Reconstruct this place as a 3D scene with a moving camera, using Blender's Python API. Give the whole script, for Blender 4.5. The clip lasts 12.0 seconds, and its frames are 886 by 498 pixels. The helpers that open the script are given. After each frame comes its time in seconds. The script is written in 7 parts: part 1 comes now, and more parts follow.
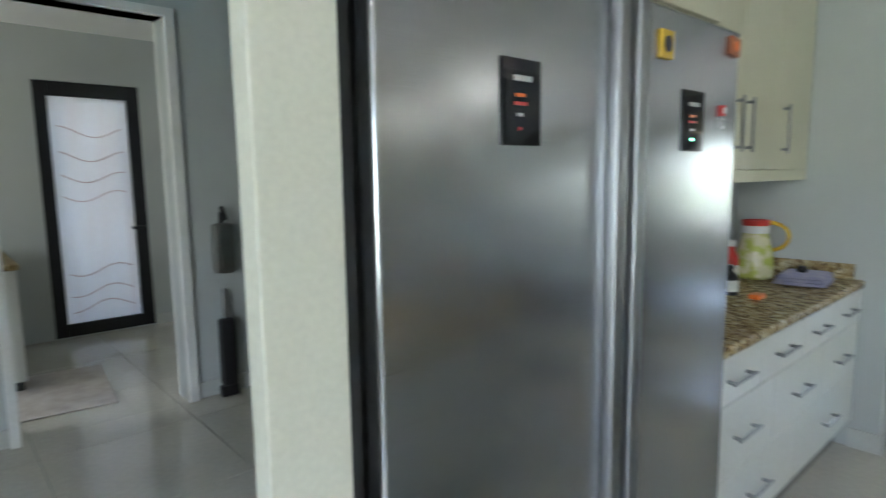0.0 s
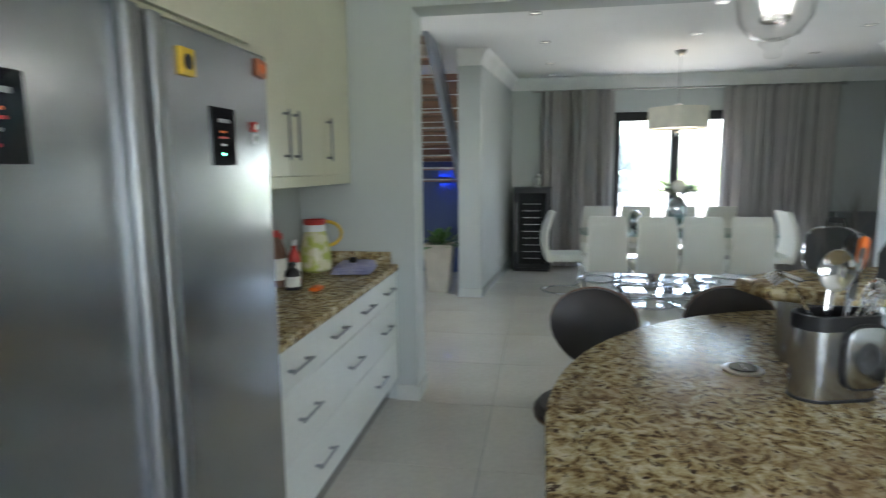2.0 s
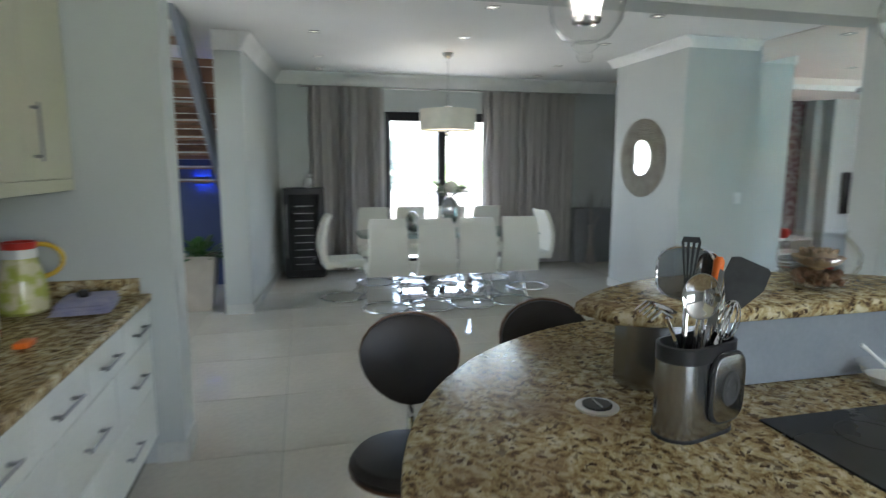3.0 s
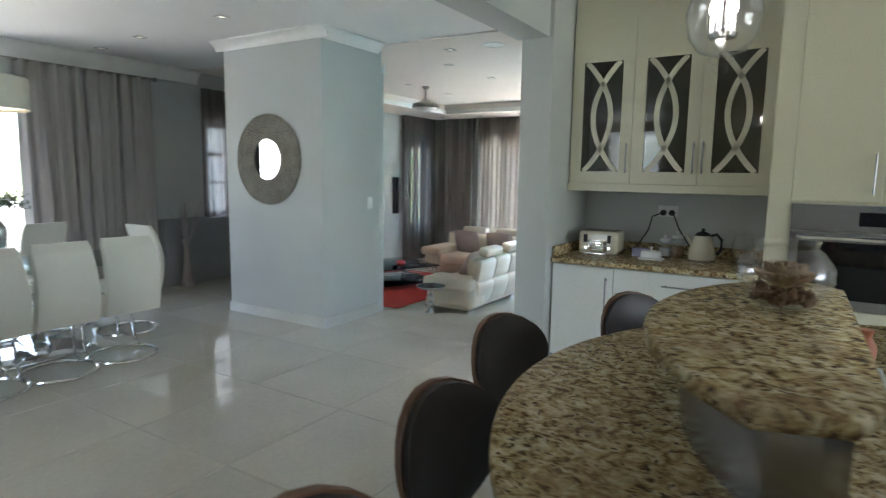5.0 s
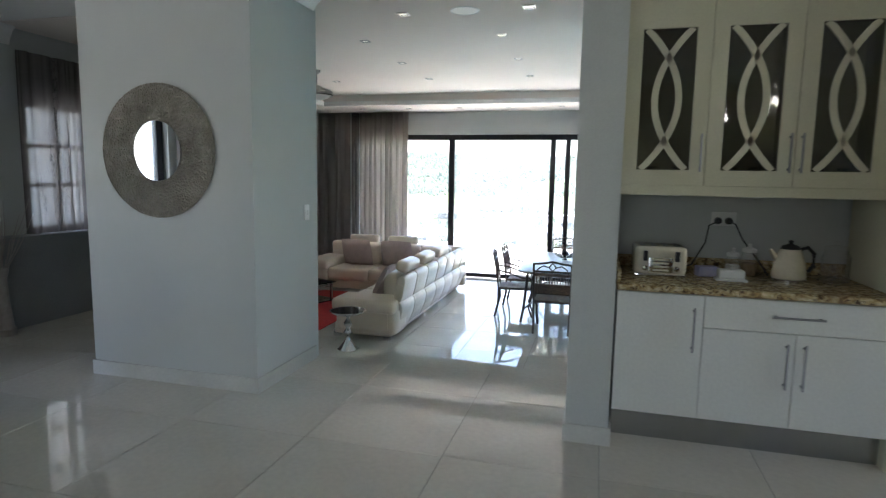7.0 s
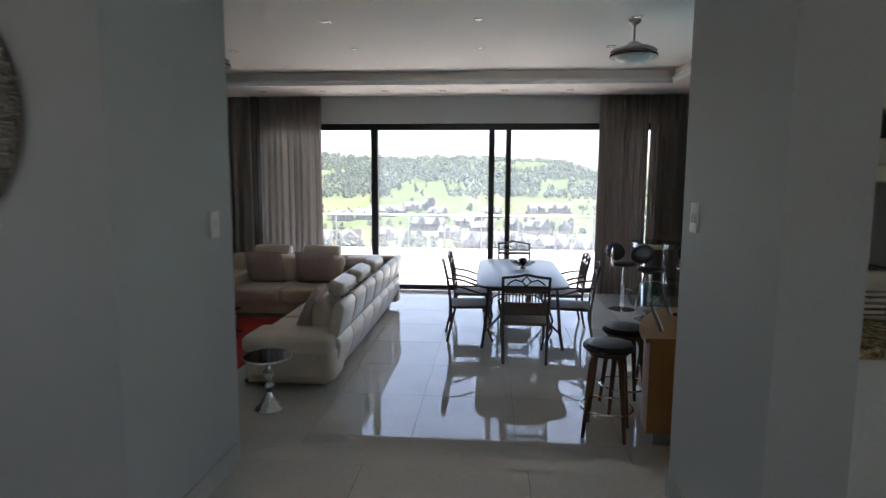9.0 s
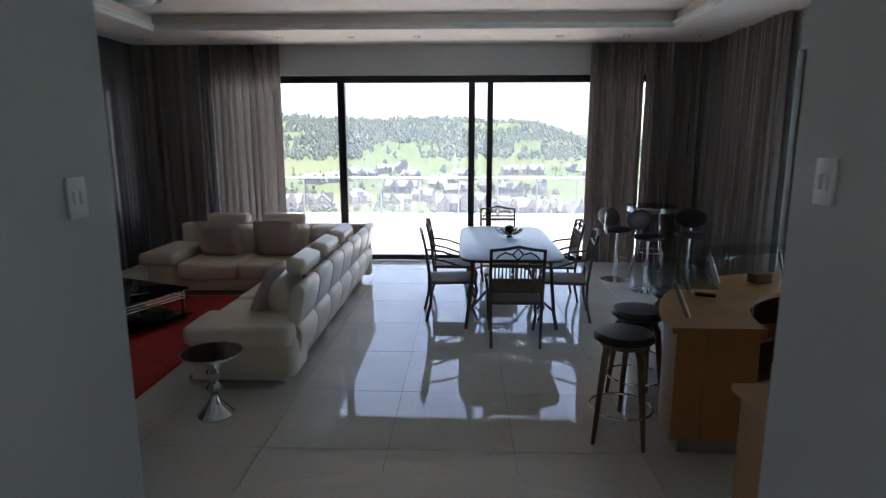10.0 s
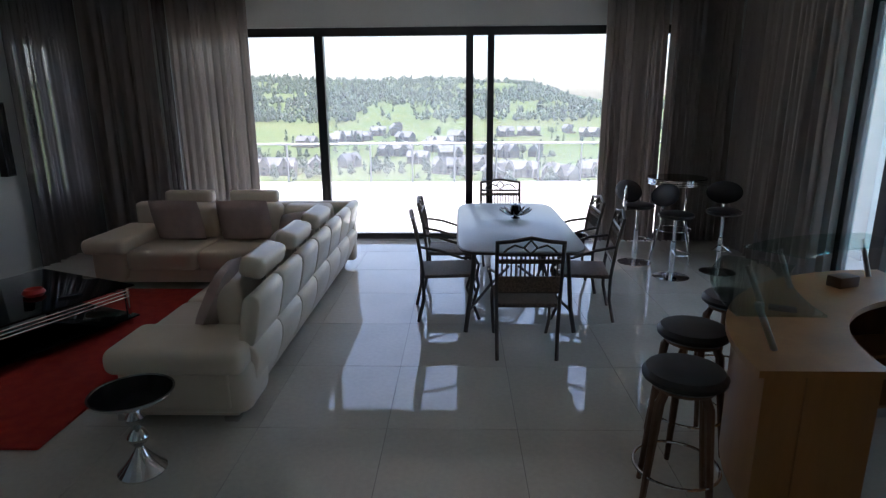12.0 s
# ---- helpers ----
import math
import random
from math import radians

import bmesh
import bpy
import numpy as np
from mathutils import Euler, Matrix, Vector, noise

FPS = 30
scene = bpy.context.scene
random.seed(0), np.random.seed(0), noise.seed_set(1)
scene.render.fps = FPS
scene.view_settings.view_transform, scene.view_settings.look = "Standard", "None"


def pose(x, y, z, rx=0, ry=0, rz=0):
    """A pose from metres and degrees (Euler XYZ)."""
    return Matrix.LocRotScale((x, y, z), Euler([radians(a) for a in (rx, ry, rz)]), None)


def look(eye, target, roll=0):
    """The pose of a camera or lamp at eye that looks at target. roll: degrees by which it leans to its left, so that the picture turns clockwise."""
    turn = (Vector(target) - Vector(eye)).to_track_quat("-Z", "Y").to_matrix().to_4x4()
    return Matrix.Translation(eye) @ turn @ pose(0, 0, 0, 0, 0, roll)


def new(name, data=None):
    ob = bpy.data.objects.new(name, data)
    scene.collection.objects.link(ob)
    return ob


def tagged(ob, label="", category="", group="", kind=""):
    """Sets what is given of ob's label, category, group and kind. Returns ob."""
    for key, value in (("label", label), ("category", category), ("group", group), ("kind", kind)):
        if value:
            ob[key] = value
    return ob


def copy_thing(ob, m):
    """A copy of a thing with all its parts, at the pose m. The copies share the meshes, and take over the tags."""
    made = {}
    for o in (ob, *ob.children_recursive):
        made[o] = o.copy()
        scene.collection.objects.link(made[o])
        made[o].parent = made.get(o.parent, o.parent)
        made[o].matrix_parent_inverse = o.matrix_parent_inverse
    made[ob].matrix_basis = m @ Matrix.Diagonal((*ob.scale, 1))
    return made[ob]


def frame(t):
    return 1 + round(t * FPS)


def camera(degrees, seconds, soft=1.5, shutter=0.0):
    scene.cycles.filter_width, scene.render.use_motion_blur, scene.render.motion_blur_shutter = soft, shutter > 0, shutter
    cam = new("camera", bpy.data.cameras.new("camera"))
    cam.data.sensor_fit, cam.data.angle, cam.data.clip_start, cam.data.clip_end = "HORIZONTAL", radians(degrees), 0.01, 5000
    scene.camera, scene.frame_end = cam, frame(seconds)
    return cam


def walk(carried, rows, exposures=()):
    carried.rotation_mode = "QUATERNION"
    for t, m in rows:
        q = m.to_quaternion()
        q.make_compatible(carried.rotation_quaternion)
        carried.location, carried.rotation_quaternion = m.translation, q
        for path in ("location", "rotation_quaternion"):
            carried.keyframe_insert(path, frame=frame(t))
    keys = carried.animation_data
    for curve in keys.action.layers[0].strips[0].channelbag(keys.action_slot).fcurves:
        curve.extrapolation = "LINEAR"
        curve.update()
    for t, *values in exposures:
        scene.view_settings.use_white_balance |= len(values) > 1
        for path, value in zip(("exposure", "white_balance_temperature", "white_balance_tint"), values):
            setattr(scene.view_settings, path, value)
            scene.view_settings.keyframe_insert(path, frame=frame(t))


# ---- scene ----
# ---------------------------------------------------------------- camera and walk
cam = camera(74.65, 12.0, soft=1.25, shutter=0.5)
PATH = [
    (0, (0.156, 0.134, 1.498), (1.477, 1.614, 1.245), -0.8),
    (0.5, (0.146, 0.072, 1.506), (1.708, 1.291, 1.233), -0.6),
    (1, (0.116, 0.028, 1.534), (1.839, 1.005, 1.263), -0.7),
    (1.5, (0.108, -0.002, 1.545), (1.957, 0.712, 1.274), -0.9),
    (2, (0.17, -0.015, 1.538), (2.122, 0.317, 1.261), -0.5),
    (2.5, (0.387, 0.041, 1.531), (2.367, -0.027, 1.251), -0.3),
    (3, (0.635, 0.131, 1.573), (2.559, -0.333, 1.283), 0.1),
    (3.5, (0.976, 0.213, 1.593), (2.757, -0.649, 1.303), 0.3),
    (3.7, (1.095, 0.244, 1.607), (2.784, -0.786, 1.313), 0.2),
    (5.3, (2.39, 0.381, 1.532), (3.304, -1.379, 1.275), 0.9),
    (5.5, (2.551, 0.318, 1.537), (3.386, -1.481, 1.278), 0.9),
    (6, (3.023, 0.138, 1.545), (3.695, -1.729, 1.291), 0.9),
    (6.5, (3.414, -0.073, 1.542), (3.999, -1.969, 1.292), 0.8),
    (6.7, (3.592, -0.175, 1.526), (4.146, -2.081, 1.278), 0.9),
    (8.3, (4.575, -1.325, 1.457), (4.927, -3.279, 1.216), 0.6),
    (8.5, (4.665, -1.483, 1.455), (4.976, -3.444, 1.213), 0.6),
    (9, (4.796, -1.923, 1.421), (4.957, -3.902, 1.181), 0.3),
    (9.5, (4.844, -2.362, 1.381), (4.932, -4.341, 1.109), 0.1),
    (10, (4.91, -2.796, 1.375), (4.98, -4.76, 1.008), -0.0),
    (10.5, (4.92, -3.094, 1.375), (4.982, -5.048, 0.957), -0.1),
    (11, (4.905, -3.413, 1.394), (4.964, -5.36, 0.94), -0.2),
    (11.5, (4.92, -3.677, 1.39), (4.978, -5.62, 0.918), -0.4),
    (12, (4.938, -3.885, 1.396), (4.993, -5.822, 0.904), -0.4),
]
EXPOSURES = [(0.0, 3.9, 6200, 9), (2.0, 3.7, 6250, 9), (3.7, 3.6, 6250, 10), (5.5, 3.68, 6300, 10), (6.7, 3.25, 6300, 12), (8.3, 2.15, 6500, 18),
             (9.0, 1.85, 6600, 19), (9.6, 1.75, 6450, 19), (10.5, 1.68, 6300, 19), (12.0, 1.5, 6200, 19)]
walk(cam, [(t, look(eye, target, roll)) for t, eye, target, roll in PATH], EXPOSURES)

# ---------------------------------------------------------------- world, sun, lights
world = bpy.data.worlds.new("sky")
scene.world = world
world.use_nodes = True
wn = world.node_tree.nodes
wl = world.node_tree.links
sky = wn.new("ShaderNodeTexSky")
sky.sky_type = "NISHITA"
sky.sun_disc = False
sky.sun_elevation = radians(80)
sky.sun_rotation = radians(165)
sky.dust_density = 2.0
wl.new(sky.outputs[0], wn["Background"].inputs[0])
wn["Background"].inputs[1].default_value = 0.15


def lamp(name, kind, m, power, size=0.1, size_y=0.0, color=(1, 1, 1)):
    data = bpy.data.lights.new(name, kind)
    data.energy = power
    data.color = color
    if kind == "AREA":
        data.shape, data.size, data.size_y = "RECTANGLE", size, size_y or size
    elif kind == "SUN":
        data.angle = radians(0.5)
    else:
        data.shadow_soft_size = size
    ob = new(name, data)
    ob.matrix_world = m
    return ob


lamp("sun", "SUN", look((0.5, -1.85, 10.5), (0, 0, 0)), 4.5, color=(1, 0.96, 0.9))
# area lamps added in the window openings to stand in for daylight
lamp("daylight_hall", "AREA", look((5.2, 6.3, 1.5), (5.2, 0, 1.2)), 3.4, 2.4, 2.2, (0.90, 0.96, 1.0))
# fill for the kitchen, from a window that is unseen and added
lamp("kitchen_fill", "AREA", look((-2.85, -1.6, 1.6), (4, -1.6, 1.2)), 5.8, 2.6, 1.6, (0.94, 0.97, 1.0))
lamp("daylight_dining", "AREA", look((9.70, -1.955, 1.2), (4, -1.955, 1.0)), 1.6, 1.6, 2.1, (0.95, 0.98, 1.0))
lamp("daylight_alcove", "AREA", look((9.72, -5.325, 1.53), (4, -5.325, 1.3)), 1.3, 0.72, 1.25, (0.92, 0.96, 1.0))
# fill added to brighten the laundry through an unseen window
lamp("laundry_fill", "AREA", look((-2.9, 5.45, 1.6), (2, 5.45, 1.0)), 3, 1.1, 1.1, (1.0, 0.97, 0.92))

# ---------------------------------------------------------------- materials


def material(name, color, rough=0.5, metal=0.0, second=None, scale=8.0, grain=60.0, bump=0.0, spread=0.35, coat=0.0,
             stretch=(1, 1, 1), rough_var=0.0, per_object=0.0, ior=1.45):
    """A surface with blotches of a second colour, fine grain and relief, all at real size."""
    m = bpy.data.materials.new(name)
    m.use_nodes = True
    n, l = m.node_tree.nodes, m.node_tree.links
    b = n["Principled BSDF"]
    b.inputs["Roughness"].default_value = rough
    b.inputs["Metallic"].default_value = metal
    b.inputs["IOR"].default_value = ior
    b.inputs["Coat Weight"].default_value = coat
    b.inputs["Coat Roughness"].default_value = 0.06
    second = second or tuple(c * 0.86 for c in color)
    co = n.new("ShaderNodeTexCoord")
    mp = n.new("ShaderNodeMapping")
    mp.inputs["Scale"].default_value = stretch
    l.new(co.outputs["Object"], mp.inputs[0])
    a = n.new("ShaderNodeTexNoise")
    a.inputs["Scale"].default_value = scale
    a.inputs["Detail"].default_value = 5
    l.new(mp.outputs[0], a.inputs["Vector"])
    g = n.new("ShaderNodeTexNoise")
    g.inputs["Scale"].default_value = grain
    g.inputs["Detail"].default_value = 3
    l.new(mp.outputs[0], g.inputs["Vector"])
    ramp = n.new("ShaderNodeMapRange")
    ramp.inputs[1].default_value, ramp.inputs[2].default_value = 0.5 - spread / 2, 0.5 + spread / 2
    l.new(a.outputs[0], ramp.inputs[0])
    mix = n.new("ShaderNodeMix")
    mix.data_type = "RGBA"
    mix.inputs[6].default_value, mix.inputs[7].default_value = (*color, 1), (*second, 1)
    l.new(ramp.outputs[0], mix.inputs[0])
    out = mix.outputs[2]
    fine = n.new("ShaderNodeMapRange")
    fine.inputs[3].default_value, fine.inputs[4].default_value = 0.9, 1.1
    l.new(g.outputs[0], fine.inputs[0])
    hsv = n.new("ShaderNodeHueSaturation")
    l.new(fine.outputs[0], hsv.inputs["Value"])
    l.new(out, hsv.inputs["Color"])
    out = hsv.outputs[0]
    if per_object:
        oi = n.new("ShaderNodeObjectInfo")
        r = n.new("ShaderNodeMapRange")
        r.inputs[3].default_value, r.inputs[4].default_value = 1 - per_object, 1 + per_object
        l.new(oi.outputs["Random"], r.inputs[0])
        h2 = n.new("ShaderNodeHueSaturation")
        l.new(r.outputs[0], h2.inputs["Value"])
        l.new(out, h2.inputs["Color"])
        out = h2.outputs[0]
    l.new(out, b.inputs["Base Color"])
    if rough_var:
        rv = n.new("ShaderNodeMapRange")
        rv.inputs[3].default_value, rv.inputs[4].default_value = max(0.0, rough - rough_var), rough + rough_var
        l.new(a.outputs[0], rv.inputs[0])
        l.new(rv.outputs[0], b.inputs["Roughness"])
    if bump:
        bp = n.new("ShaderNodeBump")
        bp.inputs["Strength"].default_value = bump
        bp.inputs["Distance"].default_value = 0.004
        l.new(g.outputs[0], bp.inputs["Height"])
        l.new(bp.outputs[0], b.inputs["Normal"])
    return m


def glass_material(name, color=(1, 1, 1), rough=0.0, sheen=0.06):
    """Thin clear glass: see-through with a mirror-like sheen."""
    m = bpy.data.materials.new(name)
    m.use_nodes = True
    n, l = m.node_tree.nodes, m.node_tree.links
    t = n.new("ShaderNodeBsdfTransparent")
    t.inputs[0].default_value = (*color, 1)
    g = n.new("ShaderNodeBsdfGlossy")
    g.inputs["Roughness"].default_value = rough
    f = n.new("ShaderNodeLayerWeight")
    f.inputs[0].default_value = 0.5
    pw = n.new("ShaderNodeMath")
    pw.operation = "POWER"
    pw.inputs[1].default_value = 4.0
    l.new(f.outputs["Facing"], pw.inputs[0])
    mr = n.new("ShaderNodeMapRange")
    mr.inputs[3].default_value, mr.inputs[4].default_value = sheen, 0.8
    l.new(pw.outputs[0], mr.inputs[0])
    mx = n.new("ShaderNodeMixShader")
    l.new(mr.outputs[0], mx.inputs[0])
    l.new(t.outputs[0], mx.inputs[1])
    l.new(g.outputs[0], mx.inputs[2])
    l.new(mx.outputs[0], n["Material Output"].inputs[0])
    return m


def hazed_glass(m, share):
    """Mixes a pale blue translucent veil into a pane, as painted outdoor haze."""
    n, l = m.node_tree.nodes, m.node_tree.links
    clear = n["Material Output"].inputs[0].links[0].from_socket
    tr = n.new("ShaderNodeBsdfTranslucent")
    tr.inputs[0].default_value = (0.92, 0.95, 1.0, 1)
    mx = n.new("ShaderNodeMixShader")
    mx.inputs[0].default_value = share
    l.new(clear, mx.inputs[1])
    l.new(tr.outputs[0], mx.inputs[2])
    l.new(mx.outputs[0], n["Material Output"].inputs[0])
    return m


def cloth_material(name, color, second, through_share, sheer=0.0):
    """Woven curtain cloth that lets part of the light through, with vertical thread."""
    m = material(name, color, 0.9, second=second, scale=3, grain=220, bump=0.25, stretch=(1, 1, 0.12))
    n, l = m.node_tree.nodes, m.node_tree.links
    tr = n.new("ShaderNodeBsdfTranslucent")
    tr.inputs[0].default_value = (*color, 1)
    mx = n.new("ShaderNodeMixShader")
    mx.inputs[0].default_value = through_share
    l.new(n["Principled BSDF"].outputs[0], mx.inputs[1])
    l.new(tr.outputs[0], mx.inputs[2])
    last = mx
    if sheer:
        tp = n.new("ShaderNodeBsdfTransparent")
        m2 = n.new("ShaderNodeMixShader")
        m2.inputs[0].default_value = sheer
        l.new(mx.outputs[0], m2.inputs[1])
        l.new(tp.outputs[0], m2.inputs[2])
        last = m2
    l.new(last.outputs[0], n["Material Output"].inputs[0])
    return m


def glow_material(name, color, strength):
    m = bpy.data.materials.new(name)
    m.use_nodes = True
    b = m.node_tree.nodes["Principled BSDF"]
    b.inputs["Base Color"].default_value = (*color, 1)
    b.inputs["Emission Color"].default_value = (*color, 1)
    b.inputs["Emission Strength"].default_value = strength
    return m


def granite_material():
    m = bpy.data.materials.new("granite")
    m.use_nodes = True
    n, l = m.node_tree.nodes, m.node_tree.links
    b = n["Principled BSDF"]
    b.inputs["Roughness"].default_value = 0.26
    b.inputs["Specular IOR Level"].default_value = 0.06
    co = n.new("ShaderNodeTexCoord")
    warp = n.new("ShaderNodeTexNoise")
    warp.inputs["Scale"].default_value = 14
    warp.inputs["Detail"].default_value = 4
    l.new(co.outputs["Object"], warp.inputs["Vector"])
    add = n.new("ShaderNodeMixRGB")
    add.blend_type = "ADD"
    add.inputs[0].default_value = 0.08
    l.new(co.outputs["Object"], add.inputs[1])
    l.new(warp.outputs["Color"], add.inputs[2])
    big = n.new("ShaderNodeTexNoise")
    big.inputs["Scale"].default_value = 30
    big.inputs["Detail"].default_value = 8
    big.inputs["Roughness"].default_value = 0.68
    l.new(add.outputs[0], big.inputs["Vector"])
    r1 = n.new("ShaderNodeValToRGB")
    stops = ((0.0, (0.02, 0.016, 0.013)), (0.35, (0.05, 0.032, 0.018)), (0.40, (0.18, 0.115, 0.05)), (0.45, (0.33, 0.235, 0.11)),
             (0.52, (0.46, 0.37, 0.20)), (0.60, (0.60, 0.52, 0.35)), (1.0, (0.68, 0.62, 0.48)))
    for i, (p, c) in enumerate(stops):
        e = r1.color_ramp.elements[i] if i < 2 else r1.color_ramp.elements.new(p)
        e.position, e.color = p, (*c, 1)
    l.new(big.outputs[0], r1.inputs[0])
    v = n.new("ShaderNodeTexVoronoi")
    v.inputs["Scale"].default_value = 90
    l.new(add.outputs[0], v.inputs["Vector"])
    mr = n.new("ShaderNodeMapRange")
    mr.inputs[1].default_value, mr.inputs[2].default_value = 0.72, 0.98
    sep = n.new("ShaderNodeSeparateColor")
    l.new(v.outputs["Color"], sep.inputs[0])
    l.new(sep.outputs[0], mr.inputs[0])
    mx = n.new("ShaderNodeMix")
    mx.data_type = "RGBA"
    mx.inputs[7].default_value = (0.07, 0.045, 0.03, 1)
    l.new(mr.outputs[0], mx.inputs[0])
    l.new(r1.outputs[0], mx.inputs[6])
    patch = n.new("ShaderNodeTexNoise")
    patch.inputs["Scale"].default_value = 5
    patch.inputs["Detail"].default_value = 3
    l.new(co.outputs["Object"], patch.inputs["Vector"])
    pr = n.new("ShaderNodeMapRange")
    pr.inputs[1].default_value, pr.inputs[2].default_value, pr.inputs[4].default_value = 0.52, 0.72, 0.55
    l.new(patch.outputs[0], pr.inputs[0])
    m3 = n.new("ShaderNodeMix")
    m3.data_type = "RGBA"
    m3.inputs[7].default_value = (0.23, 0.15, 0.09, 1)
    l.new(pr.outputs[0], m3.inputs[0])
    l.new(mx.outputs[2], m3.inputs[6])
    l.new(m3.outputs[2], b.inputs["Base Color"])
    return m


LEDGE = material("ledge_grey", (0.27, 0.28, 0.285), 0.6, scale=2)
WALL = material("wall_paint", (0.50, 0.52, 0.50), 0.6, second=(0.47, 0.49, 0.475), scale=1.5, grain=140, bump=0.06)
CEIL = material("ceiling_paint", (0.80, 0.79, 0.77), 0.75, second=(0.77, 0.76, 0.74), scale=1.2, grain=120, bump=0.04)
LIVCEIL = material("living_ceiling_paint", (0.74, 0.67, 0.61), 0.75, second=(0.71, 0.64, 0.585), scale=1.2, grain=120, bump=0.04)
TRIM = material("trim_paint", (0.82, 0.81, 0.78), 0.45, scale=3)
TILE = material("porcelain_tile", (0.60, 0.575, 0.505), 0.035, second=(0.54, 0.515, 0.45), scale=1.6, grain=30, rough_var=0.015, per_object=0.03, ior=1.68)
SKIRT = material("skirting_tile", (0.60, 0.60, 0.56), 0.15, scale=3)
GROUT = material("grout", (0.30, 0.29, 0.27), 0.8)
CREAM = material("cream_lacquer", (0.61, 0.585, 0.44), 0.32, second=(0.585, 0.56, 0.42), scale=1.5, grain=90)
WHITE = material("white_lacquer", (0.72, 0.73, 0.69), 0.3, second=(0.70, 0.71, 0.67), scale=1.5)
# near black: painted shade for the fridge gap, and dark trim parts
GAP = material("gap_shade_and_dark_trim", (0.05, 0.05, 0.05), 0.7)
GRANITE = granite_material()
STEEL = material("brushed_steel", (0.50, 0.51, 0.53), 0.25, 1.0, second=(0.39, 0.40, 0.42), scale=1.2, grain=160, bump=0.03, stretch=(0.05, 1, 1.5), rough_var=0.05)
brushed = STEEL.node_tree
tangent = brushed.nodes.new("ShaderNodeTangent")
tangent.direction_type, tangent.axis = "RADIAL", "Z"
brushed.links.new(tangent.outputs[0], brushed.nodes["Principled BSDF"].inputs["Tangent"])
brushed.nodes["Principled BSDF"].inputs["Anisotropic"].default_value = 0.6
HANDLESTEEL = material("satin_steel", (0.34, 0.345, 0.355), 0.42, 1.0, second=(0.29, 0.295, 0.305), scale=3, grain=120, rough_var=0.05)
NYLON = material("black_nylon", (0.012, 0.012, 0.013), 0.5, second=(0.03, 0.03, 0.03), scale=20)
ETCH = material("etched_line", (0.55, 0.40, 0.36), 0.7, scale=10)
ENDPANEL = material("sage_cream_paint", (0.62, 0.61, 0.52), 0.45, second=(0.59, 0.58, 0.49), scale=1.5, grain=90)
CHROME = material("chrome", (0.75, 0.75, 0.76), 0.06, 1.0, scale=3, grain=20)
NICKEL = material("brushed_nickel", (0.42, 0.41, 0.39), 0.3, 1.0, scale=6)
BLACK = material("black_plastic", (0.018, 0.018, 0.02), 0.4, scale=8)
BLACKMETAL = material("black_aluminium", (0.016, 0.017, 0.02), 0.4, scale=4, grain=120)
HOBGLASS = material("black_glass", (0.008, 0.008, 0.01), 0.05, scale=4)
HOBTOP = material("dull_black_glass", (0.010, 0.010, 0.012), 0.28, second=(0.014, 0.014, 0.015), scale=5, rough_var=0.06)
SATIN = material("satin_aluminium", (0.80, 0.80, 0.80), 0.32, 1.0, scale=6)
GLASS = glass_material("clear_glass")
# haze over the valley is put into these panes
WINDOWGLASS = hazed_glass(glass_material("hazed_window_glass", (0.97, 0.98, 0.98), 0.0, 0.012), 0.06)
SMOKE = glass_material("smoked_glass", (0.22, 0.23, 0.24), 0.02)
CABGLASS = glass_material("cabinet_glass", (0.6, 0.6, 0.56), 0.02)
GREENGLASS = glass_material("table_glass", (0.78, 0.88, 0.86), 0.0)
MIRROR = material("mirror_silver", (0.9, 0.92, 0.92), 0.005, 1.0, scale=2, grain=2)
HAMMER = material("hammered_pewter", (0.40, 0.375, 0.32), 0.3, 1.0, second=(0.31, 0.285, 0.24), scale=9, grain=90, spread=0.3)
dimples = HAMMER.node_tree
cells = dimples.nodes.new("ShaderNodeTexVoronoi")
cells.inputs["Scale"].default_value = 62
place = dimples.nodes.new("ShaderNodeTexCoord")
dimples.links.new(place.outputs["Object"], cells.inputs["Vector"])
dent = dimples.nodes.new("ShaderNodeBump")
dent.inputs["Strength"].default_value, dent.inputs["Distance"].default_value = 1.0, 0.02
dimples.links.new(cells.outputs["Distance"], dent.inputs["Height"])
dimples.links.new(dent.outputs[0], dimples.nodes["Principled BSDF"].inputs["Normal"])
LEATHER = material("cream_leather", (0.76, 0.67, 0.55), 0.30, second=(0.71, 0.62, 0.50), scale=4, grain=260, bump=0.15)
CHAIRSKIN = material("ivory_leatherette", (0.74, 0.73, 0.66), 0.42, second=(0.72, 0.70, 0.63), scale=4, grain=240, bump=0.1)
CUSHION = material("mauve_velvet", (0.53, 0.42, 0.38), 0.85, second=(0.46, 0.36, 0.33), scale=8, grain=300, bump=0.2)
DARKSKIN = material("dark_leather", (0.020, 0.016, 0.016), 0.42, second=(0.032, 0.024, 0.022), scale=6, grain=220, bump=0.2)
CURTAIN = cloth_material("grey_curtain", (0.47, 0.445, 0.425), (0.40, 0.38, 0.365), 0.35)
CURTAINLIV = cloth_material("taupe_curtain", (0.40, 0.355, 0.325), (0.31, 0.275, 0.252), 0.4)
THINCURTAIN = cloth_material("thin_taupe_curtain", (0.40, 0.355, 0.325), (0.31, 0.275, 0.25), 0.5, 0.12)
SHEER = cloth_material("sheer_curtain", (0.24, 0.22, 0.21), (0.19, 0.175, 0.17), 0.35, 0.38)
RUG = material("red_rug", (0.42, 0.035, 0.02), 0.95, second=(0.32, 0.02, 0.015), scale=12, grain=260, bump=0.8)
MAT = material("bath_mat", (0.62, 0.58, 0.54), 0.95, second=(0.5, 0.44, 0.4), scale=9, grain=200, bump=0.6)
